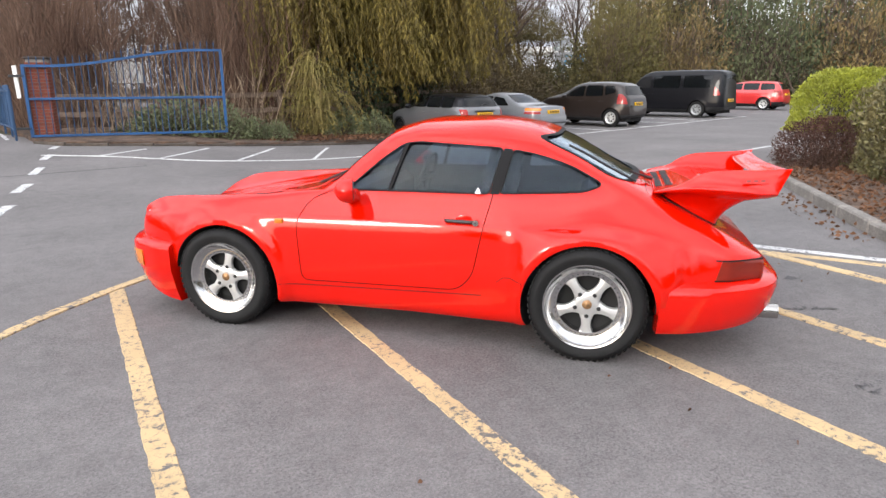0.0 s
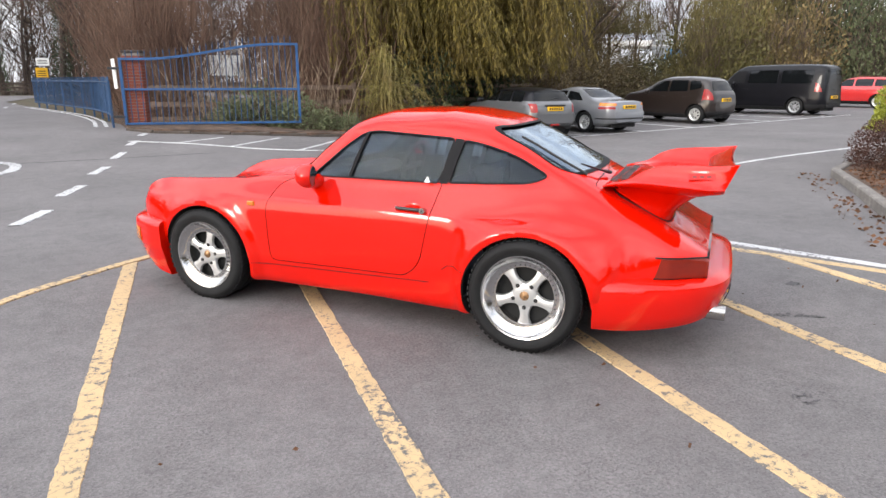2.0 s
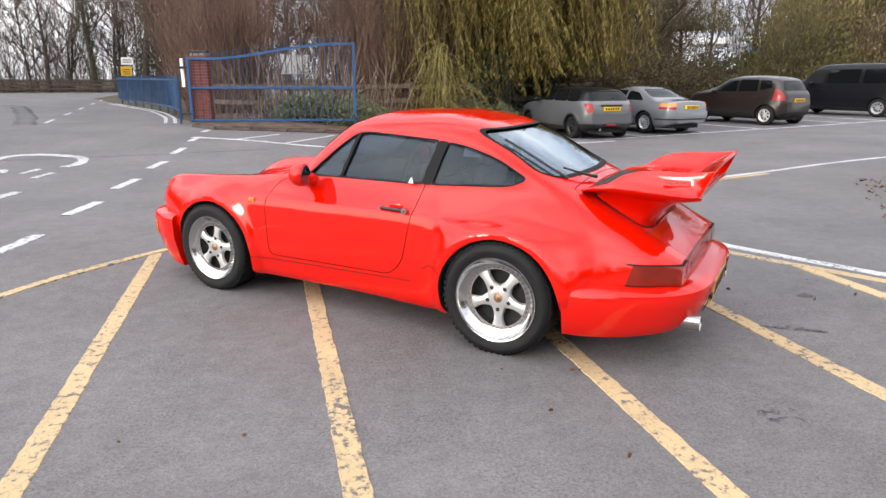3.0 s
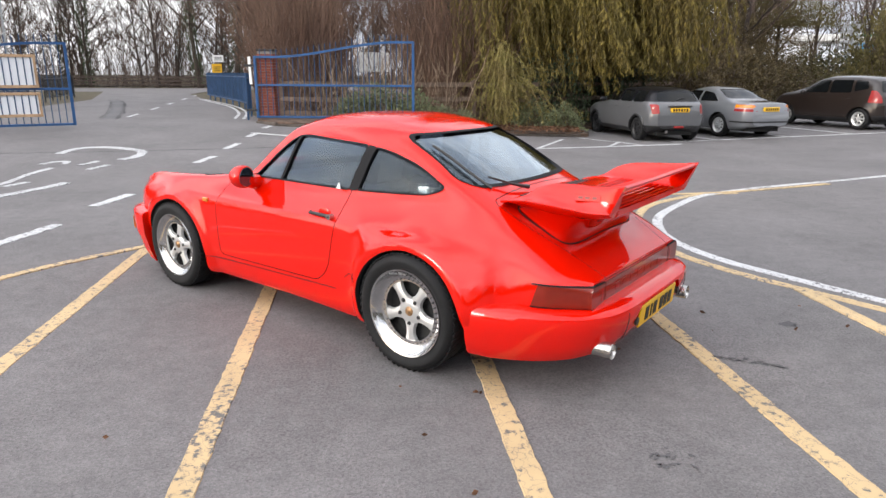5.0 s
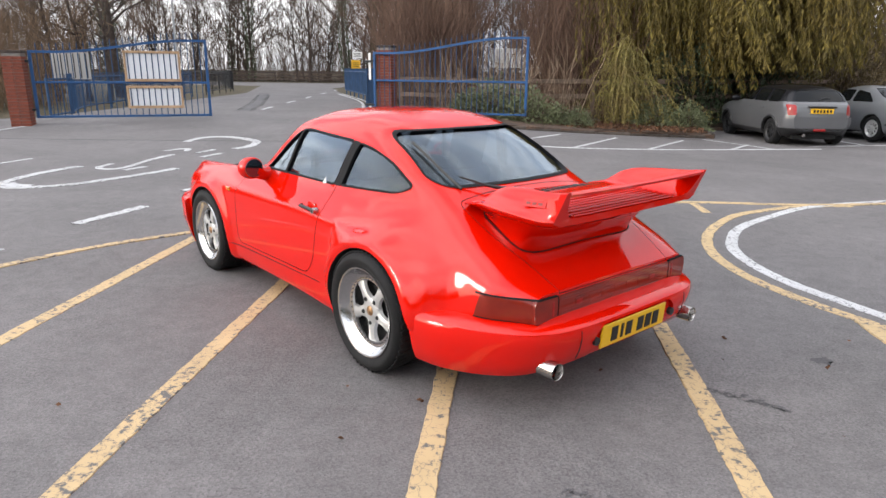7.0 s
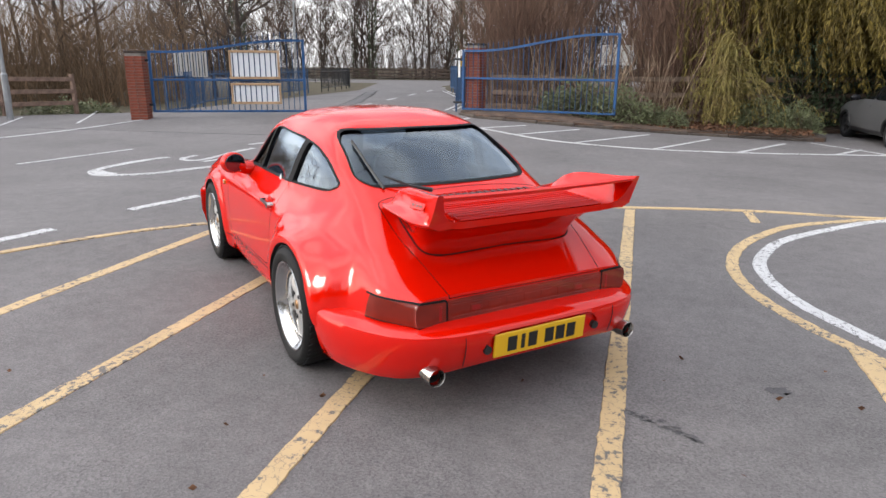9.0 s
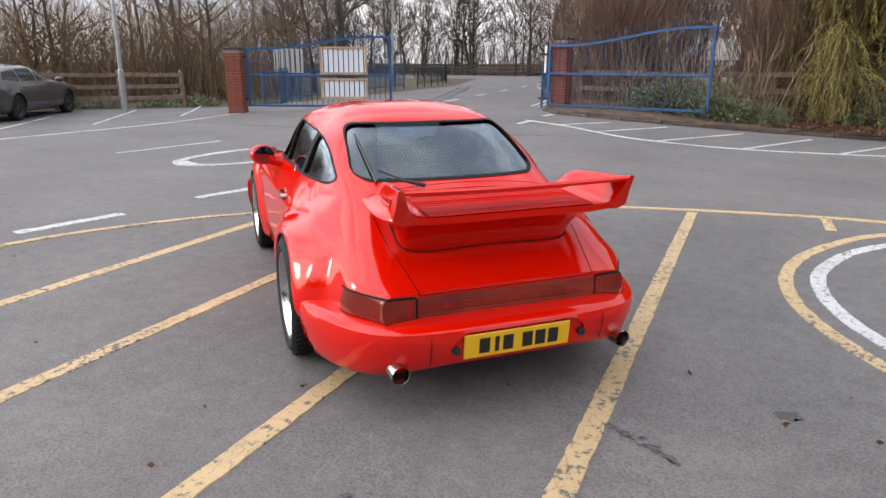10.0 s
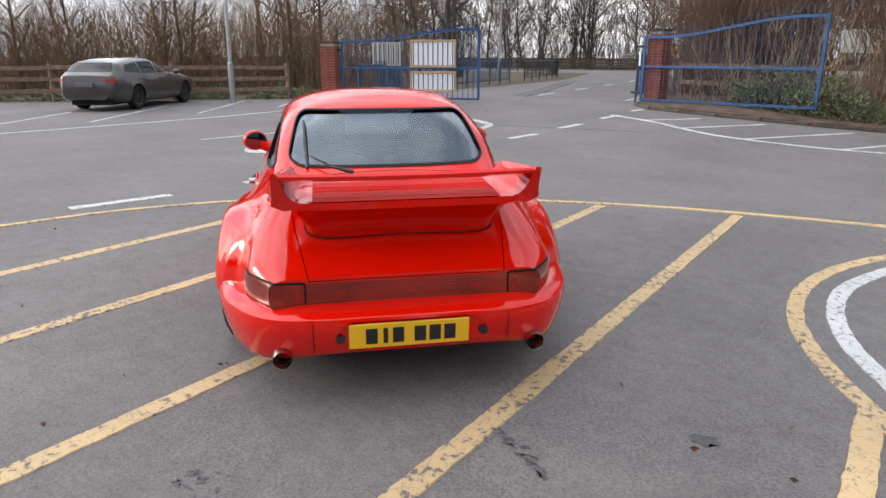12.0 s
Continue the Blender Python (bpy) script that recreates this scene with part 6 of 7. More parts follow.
    for k in range(0 if plate_mat else 6):
        y = -0.19 + 0.076 * k
        part("plate_bar", boxed(x0 - 0.033, y - 0.022, plate_z - 0.034, x0 - 0.029, y + 0.022, plate_z + 0.034), PLATE_BLACK, pl, "dark bar of the plate")
    for cx in (base / 2, -base / 2):
        for s in (1, -1):
            wheel("wheel", car, cx, hw - 0.13, wheel_r, 0.21, wheel_r * 0.68, rim_spokes, s, False, rim_mat or ALLOY, turn=17, dish=0.02)
    if arches:
        for cx in (base / 2, -base / 2):
            for s in (1, -1):
                pts = [(cx + (wheel_r + 0.065) * math.cos(a), wheel_r + (wheel_r + 0.065) * math.sin(a)) for a in np.linspace(-0.15, math.pi + 0.15, 19)]
                part("arch_trim", tubed([(x, s * (sh.side(x, z) - 0.012), z) for x, z in pts], 0.036, 6), BLACK_TRIM, car, "black wheel arch trim", True)
    for hx, dz in handles:
        for s in (1, -1):
            part("door_handle", boxed(-0.09, -0.012, -0.014, 0.09, 0.012, 0.014, 0.008), paint, car).matrix_basis = pose(hx, s * (sh.side(hx, belt - 0.1) + 0.012), belt - 0.1 + dz)
    for s in (1, -1):
        mb = bmesh.new()
        bmesh.ops.create_uvsphere(mb, u_segments=14, v_segments=8, radius=1, matrix=pose(base / 2 - 0.62, s * (hw + 0.05), belt + 0.06) @ Matrix.Diagonal((0.07, 0.12, 0.075, 1)))
        part("door_mirror", mb, roof_mat or paint, car, "door mirror", True)
    if tailpipe:
        part("tail_pipe", tubed([(x0 + 0.2, tailpipe, 0.27), (x0 - 0.02, tailpipe, 0.27)], 0.04, 14), CHROME, car, "round tail pipe")
    part("underside", boxed(x0 + 0.2, -hw * 0.6, 0.17, x1 - 0.2, hw * 0.6, 0.3), UNDERBODY, car, "dark underbody")
    return car


def stand(x, y, heading, base):
    """The pose of a car by the middle of its rear axle."""
    x, y = lay((x, y))
    a = radians(heading)
    return pose(x + base / 2 * math.cos(a), y + base / 2 * math.sin(a), rise(x, y), 0, 0, heading)


parked("hatchback", stand(9.55, 14.95, 95, 2.57), "grey small hatchback with a black roof", 3.98, 2.57, 1.73, 1.42, 0.72,
       [(2.0, 0.62), (1.9, 0.78), (1.6, 0.9), (1.0, 0.98), (0.72, 1.02), (0.15, 1.36), (-0.1, 1.41), (-0.7, 1.425), (-1.3, 1.39), (-1.62, 1.32), (-1.84, 1.04), (-1.94, 0.96), (-1.972, 0.9), (-1.98, 0.6)], 0.97, GREY_PAINT,
       [[(0.62, 1.01), (-0.1, 1.01), (-0.12, 1.30), (0.15, 1.28)], [(-0.18, 1.01), (-0.85, 1.01), (-0.8, 1.31), (-0.2, 1.31)], [(-0.93, 1.01), (-1.45, 1.02), (-1.4, 1.29), (-0.88, 1.31)]],
       [("rear_window", [(-0.58, 1.05), (0.58, 1.05), (0.5, 1.29), (-0.5, 1.29)], -2.0, -1.55), ("windscreen", [(-0.6, 1.06), (0.6, 1.06), (0.5, 1.32), (-0.5, 1.32)], 0.1, 0.8)],
       [("rear_light", [(0.57, 0.74), (0.73, 0.73), (0.74, 0.98), (0.59, 0.97)], -2.1, -1.6, LENS_RED)], 0.31, 6, BLACK_PAINT, None, BLACK_TRIM, 0.83, handles=((-0.02, 0), (-0.75, 0)), tailpipe=0.35, rim_mat=BLACK_TRIM, roof_cut=1.035, arches=True, bumper=(0.43, 0.69), fog=True)
parked("coupe", stand(12.25, 16.1, 103, 2.725), "silver two-door coupe parked beside a hatchback", 4.49, 2.725, 1.757, 1.37, 0.75,
       [(2.11, 0.55), (2.05, 0.68), (1.6, 0.85), (0.95, 0.95), (0.72, 0.98), (0.02, 1.31), (-0.35, 1.365), (-0.85, 1.33), (-1.55, 1.04), (-1.75, 0.99), (-2.2, 0.96), (-2.33, 0.93), (-2.37, 0.88), (-2.38, 0.6)], 0.9, SILVER_PAINT,
       [[(0.6, 0.95), (-0.42, 0.95), (-0.45, 1.24), (0.05, 1.24)], [(-0.5, 0.95), (-1.2, 0.96), (-0.92, 1.18), (-0.52, 1.24)]],
       [("rear_window", [(-0.62, 1.04), (0.62, 1.04), (0.52, 1.29), (-0.52, 1.29)], -1.65, -0.8), ("windscreen", [(-0.6, 1.0), (0.6, 1.0), (0.5, 1.27), (-0.5, 1.27)], 0.05, 0.7)],
       [("rear_light", [(0.46, 0.72), (0.85, 0.72), (0.85, 0.79), (0.46, 0.79)], -2.45, -1.9, LENS_RED), ("rear_indicator", [(0.5, 0.81), (0.85, 0.81), (0.85, 0.9), (0.55, 0.9)], -2.45, -1.9, LENS_AMBER)], 0.315, 9, None, None, SILVER_PAINT, 0.78, handles=((-0.3, 0),), bumper=(0.3, 0.66), strip=(0.42, 0.46))
parked("compact_car", stand(17.75, 17.95, 105, 2.57), "dark brown tall compact car", 3.84, 2.57, 1.76, 1.59, 0.66,
       [(1.94, 0.62), (1.85, 0.85), (1.3, 1.08), (0.95, 1.2), (0.35, 1.5), (-0.05, 1.575), (-0.7, 1.59), (-1.35, 1.54), (-1.6, 1.44), (-1.78, 1.12), (-1.86, 0.98), (-1.892, 0.9), (-1.9, 0.6)], 1.0, BROWN_PAINT,
       [[(0.75, 1.06), (-0.1, 1.06), (-0.1, 1.44), (0.25, 1.42)], [(-0.17, 1.06), (-0.9, 1.08), (-0.85, 1.45), (-0.17, 1.45)], [(-0.98, 1.1), (-1.4, 1.2), (-1.3, 1.42), (-0.93, 1.45)]],
       [("rear_window", [(-0.62, 1.1), (0.62, 1.1), (0.5, 1.42), (-0.5, 1.42)], -1.95, -1.5), ("windscreen", [(-0.6, 1.2), (0.6, 1.2), (0.5, 1.46), (-0.5, 1.46)], 0.2, 1.0)],
       [("rear_light", [(0.66, 0.8), (0.9, 0.8), (0.9, 1.15), (0.7, 1.15)], -2.0, -1.5, LENS_RED)], 0.315, 7, None, None, BLACK_TRIM, 0.8, handles=((0.0, 0), (-0.85, 0)))
parked("panel_van", stand(25.4, 20.75, 107, 3.12), "black medium panel van", 5.14, 3.12, 1.9, 1.94, 0.98,
       [(2.54, 0.7), (2.4, 1.0), (1.85, 1.18), (1.6, 1.25), (0.95, 1.8), (0.55, 1.92), (-0.9, 1.945), (-2.2, 1.92), (-2.48, 1.84), (-2.55, 1.7), (-2.59, 1.1), (-2.6, 0.6)], 1.12, BLACK_PAINT,
       [[(1.4, 1.2), (0.55, 1.2), (0.55, 1.68), (0.95, 1.66)], [(0.42, 1.2), (-0.75, 1.2), (-0.75, 1.7), (0.42, 1.7)], [(-0.9, 1.2), (-2.1, 1.2), (-2.1, 1.7), (-0.9, 1.7)]],
       [("rear_window", [(-0.7, 1.2), (-0.05, 1.2), (-0.05, 1.7), (-0.65, 1.7)], -2.7, -2.3), ("rear_window", [(0.05, 1.2), (0.7, 1.2), (0.65, 1.7), (0.05, 1.7)], -2.7, -2.3)],
       [("rear_light", [(0.78, 0.9), (0.97, 0.9), (0.97, 1.4), (0.82, 1.4)], -2.7, -2.2, LENS_RED)], 0.33, 8, None, None, BLACK_TRIM, 0.7, handles=((0.5, -0.05),), rim_mat=GALV)
parked("estate_car", stand(35.0, 24.2, 108, 2.7), "bright red estate car", 4.5, 2.7, 1.8, 1.5, 0.9,
       [(2.25, 0.6), (2.1, 0.8), (1.1, 1.0), (0.8, 1.05), (0.1, 1.42), (-0.4, 1.49), (-1.5, 1.47), (-1.9, 1.38), (-2.15, 1.0), (-2.25, 0.6)], 0.98, MAROON_PAINT,
       [[(0.7, 1.03), (-0.2, 1.03), (-0.2, 1.36), (0.15, 1.34)], [(-0.28, 1.03), (-1.05, 1.03), (-1.05, 1.37), (-0.28, 1.37)], [(-1.13, 1.03), (-1.85, 1.05), (-1.75, 1.34), (-1.13, 1.36)]],
       [("rear_window", [(-0.6, 1.05), (0.6, 1.05), (0.5, 1.35), (-0.5, 1.35)], -2.3, -1.8)],
       [("rear_light", [(0.66, 0.75), (0.9, 0.75), (0.9, 1.0), (0.7, 1.0)], -2.3, -1.8, LENS_RED)], 0.32, 6, None, None, BLACK_TRIM, 0.8)
parked("estate_car", stand(-13.85, 10.55, 121, 2.91), "dark grey large estate car beside the timber fence", 4.93, 2.91, 1.87, 1.46, 0.92,
       [(2.37, 0.58), (2.25, 0.74), (1.7, 0.9), (1.1, 0.98), (0.85, 1.02), (0.1, 1.38), (-0.35, 1.445), (-1.2, 1.43), (-1.95, 1.34), (-2.25, 1.12), (-2.47, 0.98), (-2.535, 0.93), (-2.55, 0.6)], 0.95, DARKGREY_PAINT,
       [[(0.72, 1.0), (-0.15, 1.0), (-0.18, 1.32), (0.15, 1.31)], [(-0.23, 1.0), (-1.05, 1.0), (-1.05, 1.32), (-0.25, 1.33)], [(-1.12, 1.0), (-1.85, 1.06), (-1.7, 1.25), (-1.12, 1.31)]],
       [("rear_window", [(-0.66, 1.05), (0.66, 1.05), (0.55, 1.3), (-0.55, 1.3)], -2.45, -1.85), ("windscreen", [(-0.6, 1.05), (0.6, 1.05), (0.5, 1.32), (-0.5, 1.32)], 0.1, 0.8)],
       [("rear_light", [(0.45, 0.79), (0.95, 0.79), (0.95, 0.9), (0.45, 0.88)], -2.6, -2.3, LENS_RED)], 0.34, 10, None, None, None, 0.72, handles=((-0.1, 0), (-1.0, 0)), plate_mat=PLATE_GREY, rim_mat=DARK_METAL)

# ---- trees, thickets, hedges ----
class Soup:
    """Triangles and quads gathered fast for one mesh."""

    def __init__(self):
        self.v, self.f, self.n = [], [], 0

    def stem(self, pts, radii, sides=3):
        pts = np.asarray(pts, float)
        k = len(pts)
        d = np.gradient(pts, axis=0)
        d /= np.linalg.norm(d, axis=1)[:, None] + 1e-9
        ref = np.array((0.3, 0.9, 0.1)) if abs(d[0][2]) > 0.8 else np.array((0, 0, 1.0))
        u = np.cross(d, ref)
        u /= np.linalg.norm(u, axis=1)[:, None] + 1e-9
        w = np.cross(d, u)
        if sides == 1:
            r = np.asarray(radii)[:, None]
            self.v += [pts + u * r, pts - u * r]
            b = self.n
            self.f += [(b + i, b + i + 1, b + k + i + 1, b + k + i) for i in range(k - 1)]
            self.n += 2 * k
            return
        for s in range(sides):
            a = 2 * math.pi * s / sides
            self.v.append(pts + (math.cos(a) * u + math.sin(a) * w) * np.asarray(radii)[:, None])
        b = self.n
        for s in range(sides):
            t = (s + 1) % sides
            for i in range(k - 1):
                self.f.append((b + s * k + i, b + t * k + i, b + t * k + i + 1, b + s * k + i + 1))
        self.n += sides * k

    def leaves(self, at, axis, size, rng, aspect=0.45):
        """One pointed leaf at each place, along its axis, bent a little."""
        m = len(at)
        axis = axis / (np.linalg.norm(axis, axis=1)[:, None] + 1e-9)
        r = rng.normal(size=(m, 3))
        side = np.cross(axis, r)
        side /= np.linalg.norm(side, axis=1)[:, None] + 1e-9
        size = np.asarray(size).reshape(-1, 1) * np.ones((m, 1))
        p0, p2 = at, at + axis * size
        mid = at + axis * size * 0.45
        up = np.cross(side, axis) * size * 0.08
        p1, p3 = mid + side * size * aspect * 0.5 + up, mid - side * size * aspect * 0.5 + up
        self.v.append(np.stack((p0, p1, p2, p3), 1).reshape(-1, 3))
        b = self.n + 4 * np.arange(m)
        self.f += [tuple(q) for q in np.stack((b, b + 1, b + 2, b + 3), 1).tolist()]
        self.n += 4 * m

    def mesh(self, name, mat):
        return mesh_of(name, np.concatenate(self.v).tolist(), self.f, mat)


def bare_tree(seed, height, trunk_r, mat_twig, fork=0.35, spread=0.5, limbs=13, ivy=False, fine=0.005, dense=(6, 6, 4)):
    """Trunk and crown meshes of a leafless tree."""
    rng = np.random.default_rng(seed)
    trunk, crown = Soup(), Soup()
    n = 9
    z = np.linspace(0, height, n)
    bend = np.cumsum(rng.normal(0, 0.012 * height, (n, 2)), axis=0) * 0.6
    tp = np.column_stack((bend[:, 0] - bend[0, 0], bend[:, 1] - bend[0, 1], z))
    tr = trunk_r * (1 - 0.93 * (z / height) ** 0.8)
    tr[0] *= 1.35
    trunk.stem(tp, tr, 9)

    def grow_from(p, d, length, r, level):
        k = (5, 4, 3, 2)[level]
        pts = [p]
        q = d / np.linalg.norm(d)
        for _ in range(k):
            q = q + rng.normal(0, 0.16, 3) + np.array((0, 0, 0.07))
            q /= np.linalg.norm(q)
            pts.append(pts[-1] + q * length / k)
        pts = np.array(pts)
        (trunk if level == 0 else crown).stem(pts, np.linspace(r, r * 0.28, k + 1), (5, 3, 1, 1)[level])
        if level >= 3:
            return
        for _ in range(dense[level]):
            t = rng.uniform(0.2, 1.0)
            i = min(int(t * k), k - 1)
            base = pts[i] + (pts[i + 1] - pts[i]) * (t * k - i)
            dd = q + rng.normal(0, 0.62, 3)
            grow_from(base, dd, length * rng.uniform(0.38, 0.62), max(fine, r * 0.45 * (1 - 0.5 * t)), level + 1)
    for i in range(limbs):
        t = fork + (0.97 - fork) * i / limbs
        j = min(int(t * (n - 1)), n - 2)
        base = tp[j] + (tp[j + 1] - tp[j]) * (t * (n - 1) - j)
        a = 2.4 * i + rng.uniform(-0.5, 0.5)
        d = np.array((math.cos(a) * spread * 1.6, math.sin(a) * spread * 1.6, 0.75))
        grow_from(base, d, height * (0.42 - 0.28 * (t - fork)) * rng.uniform(0.75, 1.1), max(0.018, trunk_r * 0.42 * (1 - 0.6 * t)), 0)
    if ivy:
        m = 2600
        zz = rng.uniform(0.02, 0.62, m) * height
        a = rng.uniform(0, 2 * math.pi, m)
        rr = trunk_r + rng.gamma(2.0, 0.09, m)
        at = np.column_stack((np.interp(zz, z, tp[:, 0]) + rr * np.cos(a), np.interp(zz, z, tp[:, 1]) + rr * np.sin(a), zz))
        iv = Soup()
        iv.leaves(at, np.column_stack((np.cos(a), np.sin(a), -0.4 + rng.normal(0, 0.5, m))), rng.uniform(0.08, 0.16, m), rng, 0.8)
        return trunk.mesh("trunk", BARK), crown.mesh("crown", mat_twig), iv.mesh("ivy", IVY)
    return trunk.mesh("trunk", BARK), crown.mesh("crown", mat_twig), None


def tree_thing(meshes, m, label, group=""):
    t = thing("tree", m, label, "tree", group)
    put("trunk", meshes[0], t)
    put("crown", meshes[1], t)
    if meshes[2]:
        put("ivy", meshes[2], t, label="dark ivy on the trunk")
    return t


def bush_mesh(seed, rx, ry, rz, count, size, mat, boxy=2.2, lump=0.25, shell=0.35, droop=0.0, aspect=0.5):
    """Leaves over a lumpy rounded mass that stands on its base."""
    rng = np.random.default_rng(seed)
    d = rng.normal(size=(count, 3))
    d[:, 2] = np.abs(d[:, 2]) * 1.1 - 0.12
    d /= (np.sum(np.abs(d) ** boxy, axis=1) ** (1 / boxy))[:, None]
    nd = d / np.linalg.norm(d, axis=1)[:, None]
    k = np.array([noise.noise(Vector((a * 2.3 + seed, b * 2.3, c * 2.3))) + 0.5 * noise.noise(Vector((a * 6 + seed, b * 6, c * 6))) for a, b, c in nd.tolist()])
    r = (1 + lump * k) * (1 - shell * rng.random(count) ** 2.2)
    at = d * r[:, None] * np.array((rx, ry, rz))
    at[:, 2] = np.maximum(at[:, 2], 0.02)
    s = Soup()
    ax = nd + rng.normal(0, 0.7, (count, 3))
    ax[:, 2] -= droop
    s.leaves(at, ax, size * rng.uniform(0.6, 1.4, count), rng, aspect)
    return s.mesh("foliage", mat)


def twig_frame(seed, rx, ry, rz, count, mat, r=0.008):
    """Branches inside a bush, fanning from the ground."""
    rng = np.random.default_rng(seed)
    s = Soup()
    for _ in range(count):
        a, e = rng.uniform(0, 2 * math.pi), rng.uniform(0.1, 0.95)
        tip = np.array((rx * e * math.cos(a), ry * e * math.sin(a), rz * math.sqrt(max(0.05, 1 - e * e)) * rng.uniform(0.7, 1.02)))
        b = np.array((rx * 0.3 * rng.normal(), ry * 0.3 * rng.normal(), 0.0))
        mid = (b + tip) / 2 + rng.normal(0, 0.08, 3) * rz
        s.stem(np.array((b, mid, tip)), (r * 1.6, r, r * 0.4), 3)
    return s.mesh("branchwork", mat)


def bush(name, m, label, category, meshes, group=""):
    b = thing(name, m, label, category, group)
    for nm, me in meshes:
        put(nm, me, b)
    return b


def thicket(name, area, count, hlo, hhi, mat, label, seed, lean=0.12, twigs=5, r=0.012, thin=None):
    """A stand of thin bare stems over a plan quadrilateral."""
    rng = np.random.default_rng(seed)
    a, b, c, d = [np.array(p, float) for p in area]
    s = Soup()
    for _ in range(count):
        u, v = rng.random(), rng.random()
        p = (a * (1 - u) + b * u) * (1 - v) + (d * (1 - u) + c * u) * v
        if thin and thin[0] < p[0] < thin[1] and rng.random() < 0.96:
            continue
        h = rng.uniform(hlo, hhi)
        dirn = np.array((rng.normal(0, lean), rng.normal(0, lean), 1.0))
        pts = [np.array((p[0], p[1], 0.0))]
        for _k in range(4):
            dirn = dirn + np.array((rng.normal(0, lean), rng.normal(0, lean), 0))
            pts.append(pts[-1] + dirn / np.linalg.norm(dirn) * h / 4)
        pts = np.array(pts)
        rr = r * rng.uniform(0.6, 1.6)
        s.stem(pts, np.linspace(rr, rr * 0.25, 5), 3)
        for _k in range(twigs):
            t = rng.uniform(0.25, 0.98) * 4
            i = min(int(t), 3)
            base = pts[i] + (pts[i + 1] - pts[i]) * (t - i)
            q = dirn / np.linalg.norm(dirn) * 0.7 + rng.normal(0, 0.5, 3)
            q /= np.linalg.norm(q)
            ln = h * rng.uniform(0.12, 0.3)
            m1 = base + q * ln * 0.5 + rng.normal(0, 0.03, 3) * h * 0.3
            s.stem(np.array((base, m1, base + q * ln + np.array((0, 0, ln * 0.15)))), (rr * 0.5, rr * 0.36, rr * 0.15), 1)
    me = s.mesh(name, mat)
    return put(name, me, None, None, label, "undergrowth", "", "stuff")


# bare woodland beyond the car park and the road
TREES = [bare_tree(11, 12.5, 0.20, TWIG, 0.22), bare_tree(12, 14.5, 0.24, TWIG, 0.2, 0.42, 15), bare_tree(13, 10.5, 0.16, TWIG_RED, 0.18, 0.5, 14), bare_tree(14, 15.5, 0.26, TWIG, 0.3, 0.38, 13, True), bare_tree(18, 11.5, 0.17, TWIG_TAN, 0.18, 0.5, 15)]
FAR = [bare_tree(15, 11.0, 0.14, TWIG, 0.1, 0.55, 15, False, 0.03, (6, 5, 4)), bare_tree(16, 13.0, 0.15, TWIG, 0.1, 0.5, 15, False, 0.03, (6, 5, 4)), bare_tree(17, 14.0, 0.19, TWIG, 0.16, 0.42, 13, True, 0.028, (6, 5, 4))]
rng = random.Random(5)
LABELS = ["tall bare winter tree with brown twigs", "tall slender bare winter tree", "small reddish-brown bare winter tree", "tall bare tree with dark ivy up its trunk", "bare tan-brown winter tree behind a timber fence"]


def plant(x, y, k, s=1.0, group="woodland"):
    tree_thing(TREES[k], pose(x, y, -0.05, rng.uniform(-3, 3), rng.uniform(-3, 3), rng.uniform(0, 360)) @ Matrix.Diagonal((s, s, s * rng.uniform(0.92, 1.1), 1)), LABELS[k], group)


for i in range(52):  # far side of the cross road
    k = i % 3
    sc = rng.uniform(0.8, 1.25)
    tree_thing(FAR[k], pose(-64 + 1.65 * i + rng.uniform(-1.5, 1.5), 73 + rng.uniform(0, 14), -0.05, rng.uniform(-4, 4), rng.uniform(-4, 4), rng.uniform(0, 360)) @ Matrix.Diagonal((sc, sc, sc, 1)), (LABELS[0], LABELS[1], LABELS[3])[k], "woodland")
for i in range(17):  # west wood behind the timber fence
    u = (i % 9) / 8 + (0.06 if i > 8 else 0.0)
    plant(-15 - 16 * u + rng.uniform(-1.5, 1.5), 21.5 - 15 * u + rng.uniform(-1, 3) + 4 * (1 - u) + (5 if i > 8 else 0), (4, 4, 0, 4)[i % 4], rng.uniform(0.55, 0.75))
for x, y, k, s in ((-17.5, 33, 0, 1.0), (-23, 42, 3, 1.0), (-28, 30, 1, 0.7), (-33, 48, 0, 0.8), (-20, 24.5, 2, 0.6), (-38, 36, 1, 0.7)):
    plant(x, y, k, s)
for x, y, k, s in ((-0.5, 30, 3, 0.8), (6.8, 27.5, 2, 0.9), (-1.4, 33, 1, 0.95), (5.6, 24.0, 3, 0.75), (7.2, 30, 2, 1.0), (8.5, 33, 0, 0.95), (-3.0, 40, 0, 0.9), (-1.0, 47, 1, 0.95), (-5.5, 52, 3, 0.9), (3, 52, 0, 1), (-5.3, 41.6, 3, 0.85), (-3.4, 43.2, 3, 0.8), (-15.3, 74, 3, 1.05), (-13.8, 74.6, 0, 1.0), (-7.2, 75, 3, 1.0), (-20, 75, 1, 1.0)):
    plant(x, y, k, s)
for x, y, k, s in ((13.5, 25.5, 0, 0.7), (17, 33, 1, 0.8), (20.5, 36, 2, 0.9), (26, 38, 0, 0.9), (31, 40, 2, 0.9), (38, 44, 1, 0.9), (45, 40, 0, 0.9), (23, 33, 2, 0.8)):
    plant(x, y, k, s)
for i in range(9):  # beyond the filling station
    sc = rng.uniform(0.8, 1.2)
    tree_thing(FAR[i % 3], pose(36 + 5 * i + rng.uniform(-2, 2), 80 - 2.5 * i + rng.uniform(0, 8), -0.05, 0, 0, rng.uniform(0, 360)) @ Matrix.Diagonal((sc, sc, sc, 1)), (LABELS[0], LABELS[1], LABELS[3])[i % 3], "woodland")

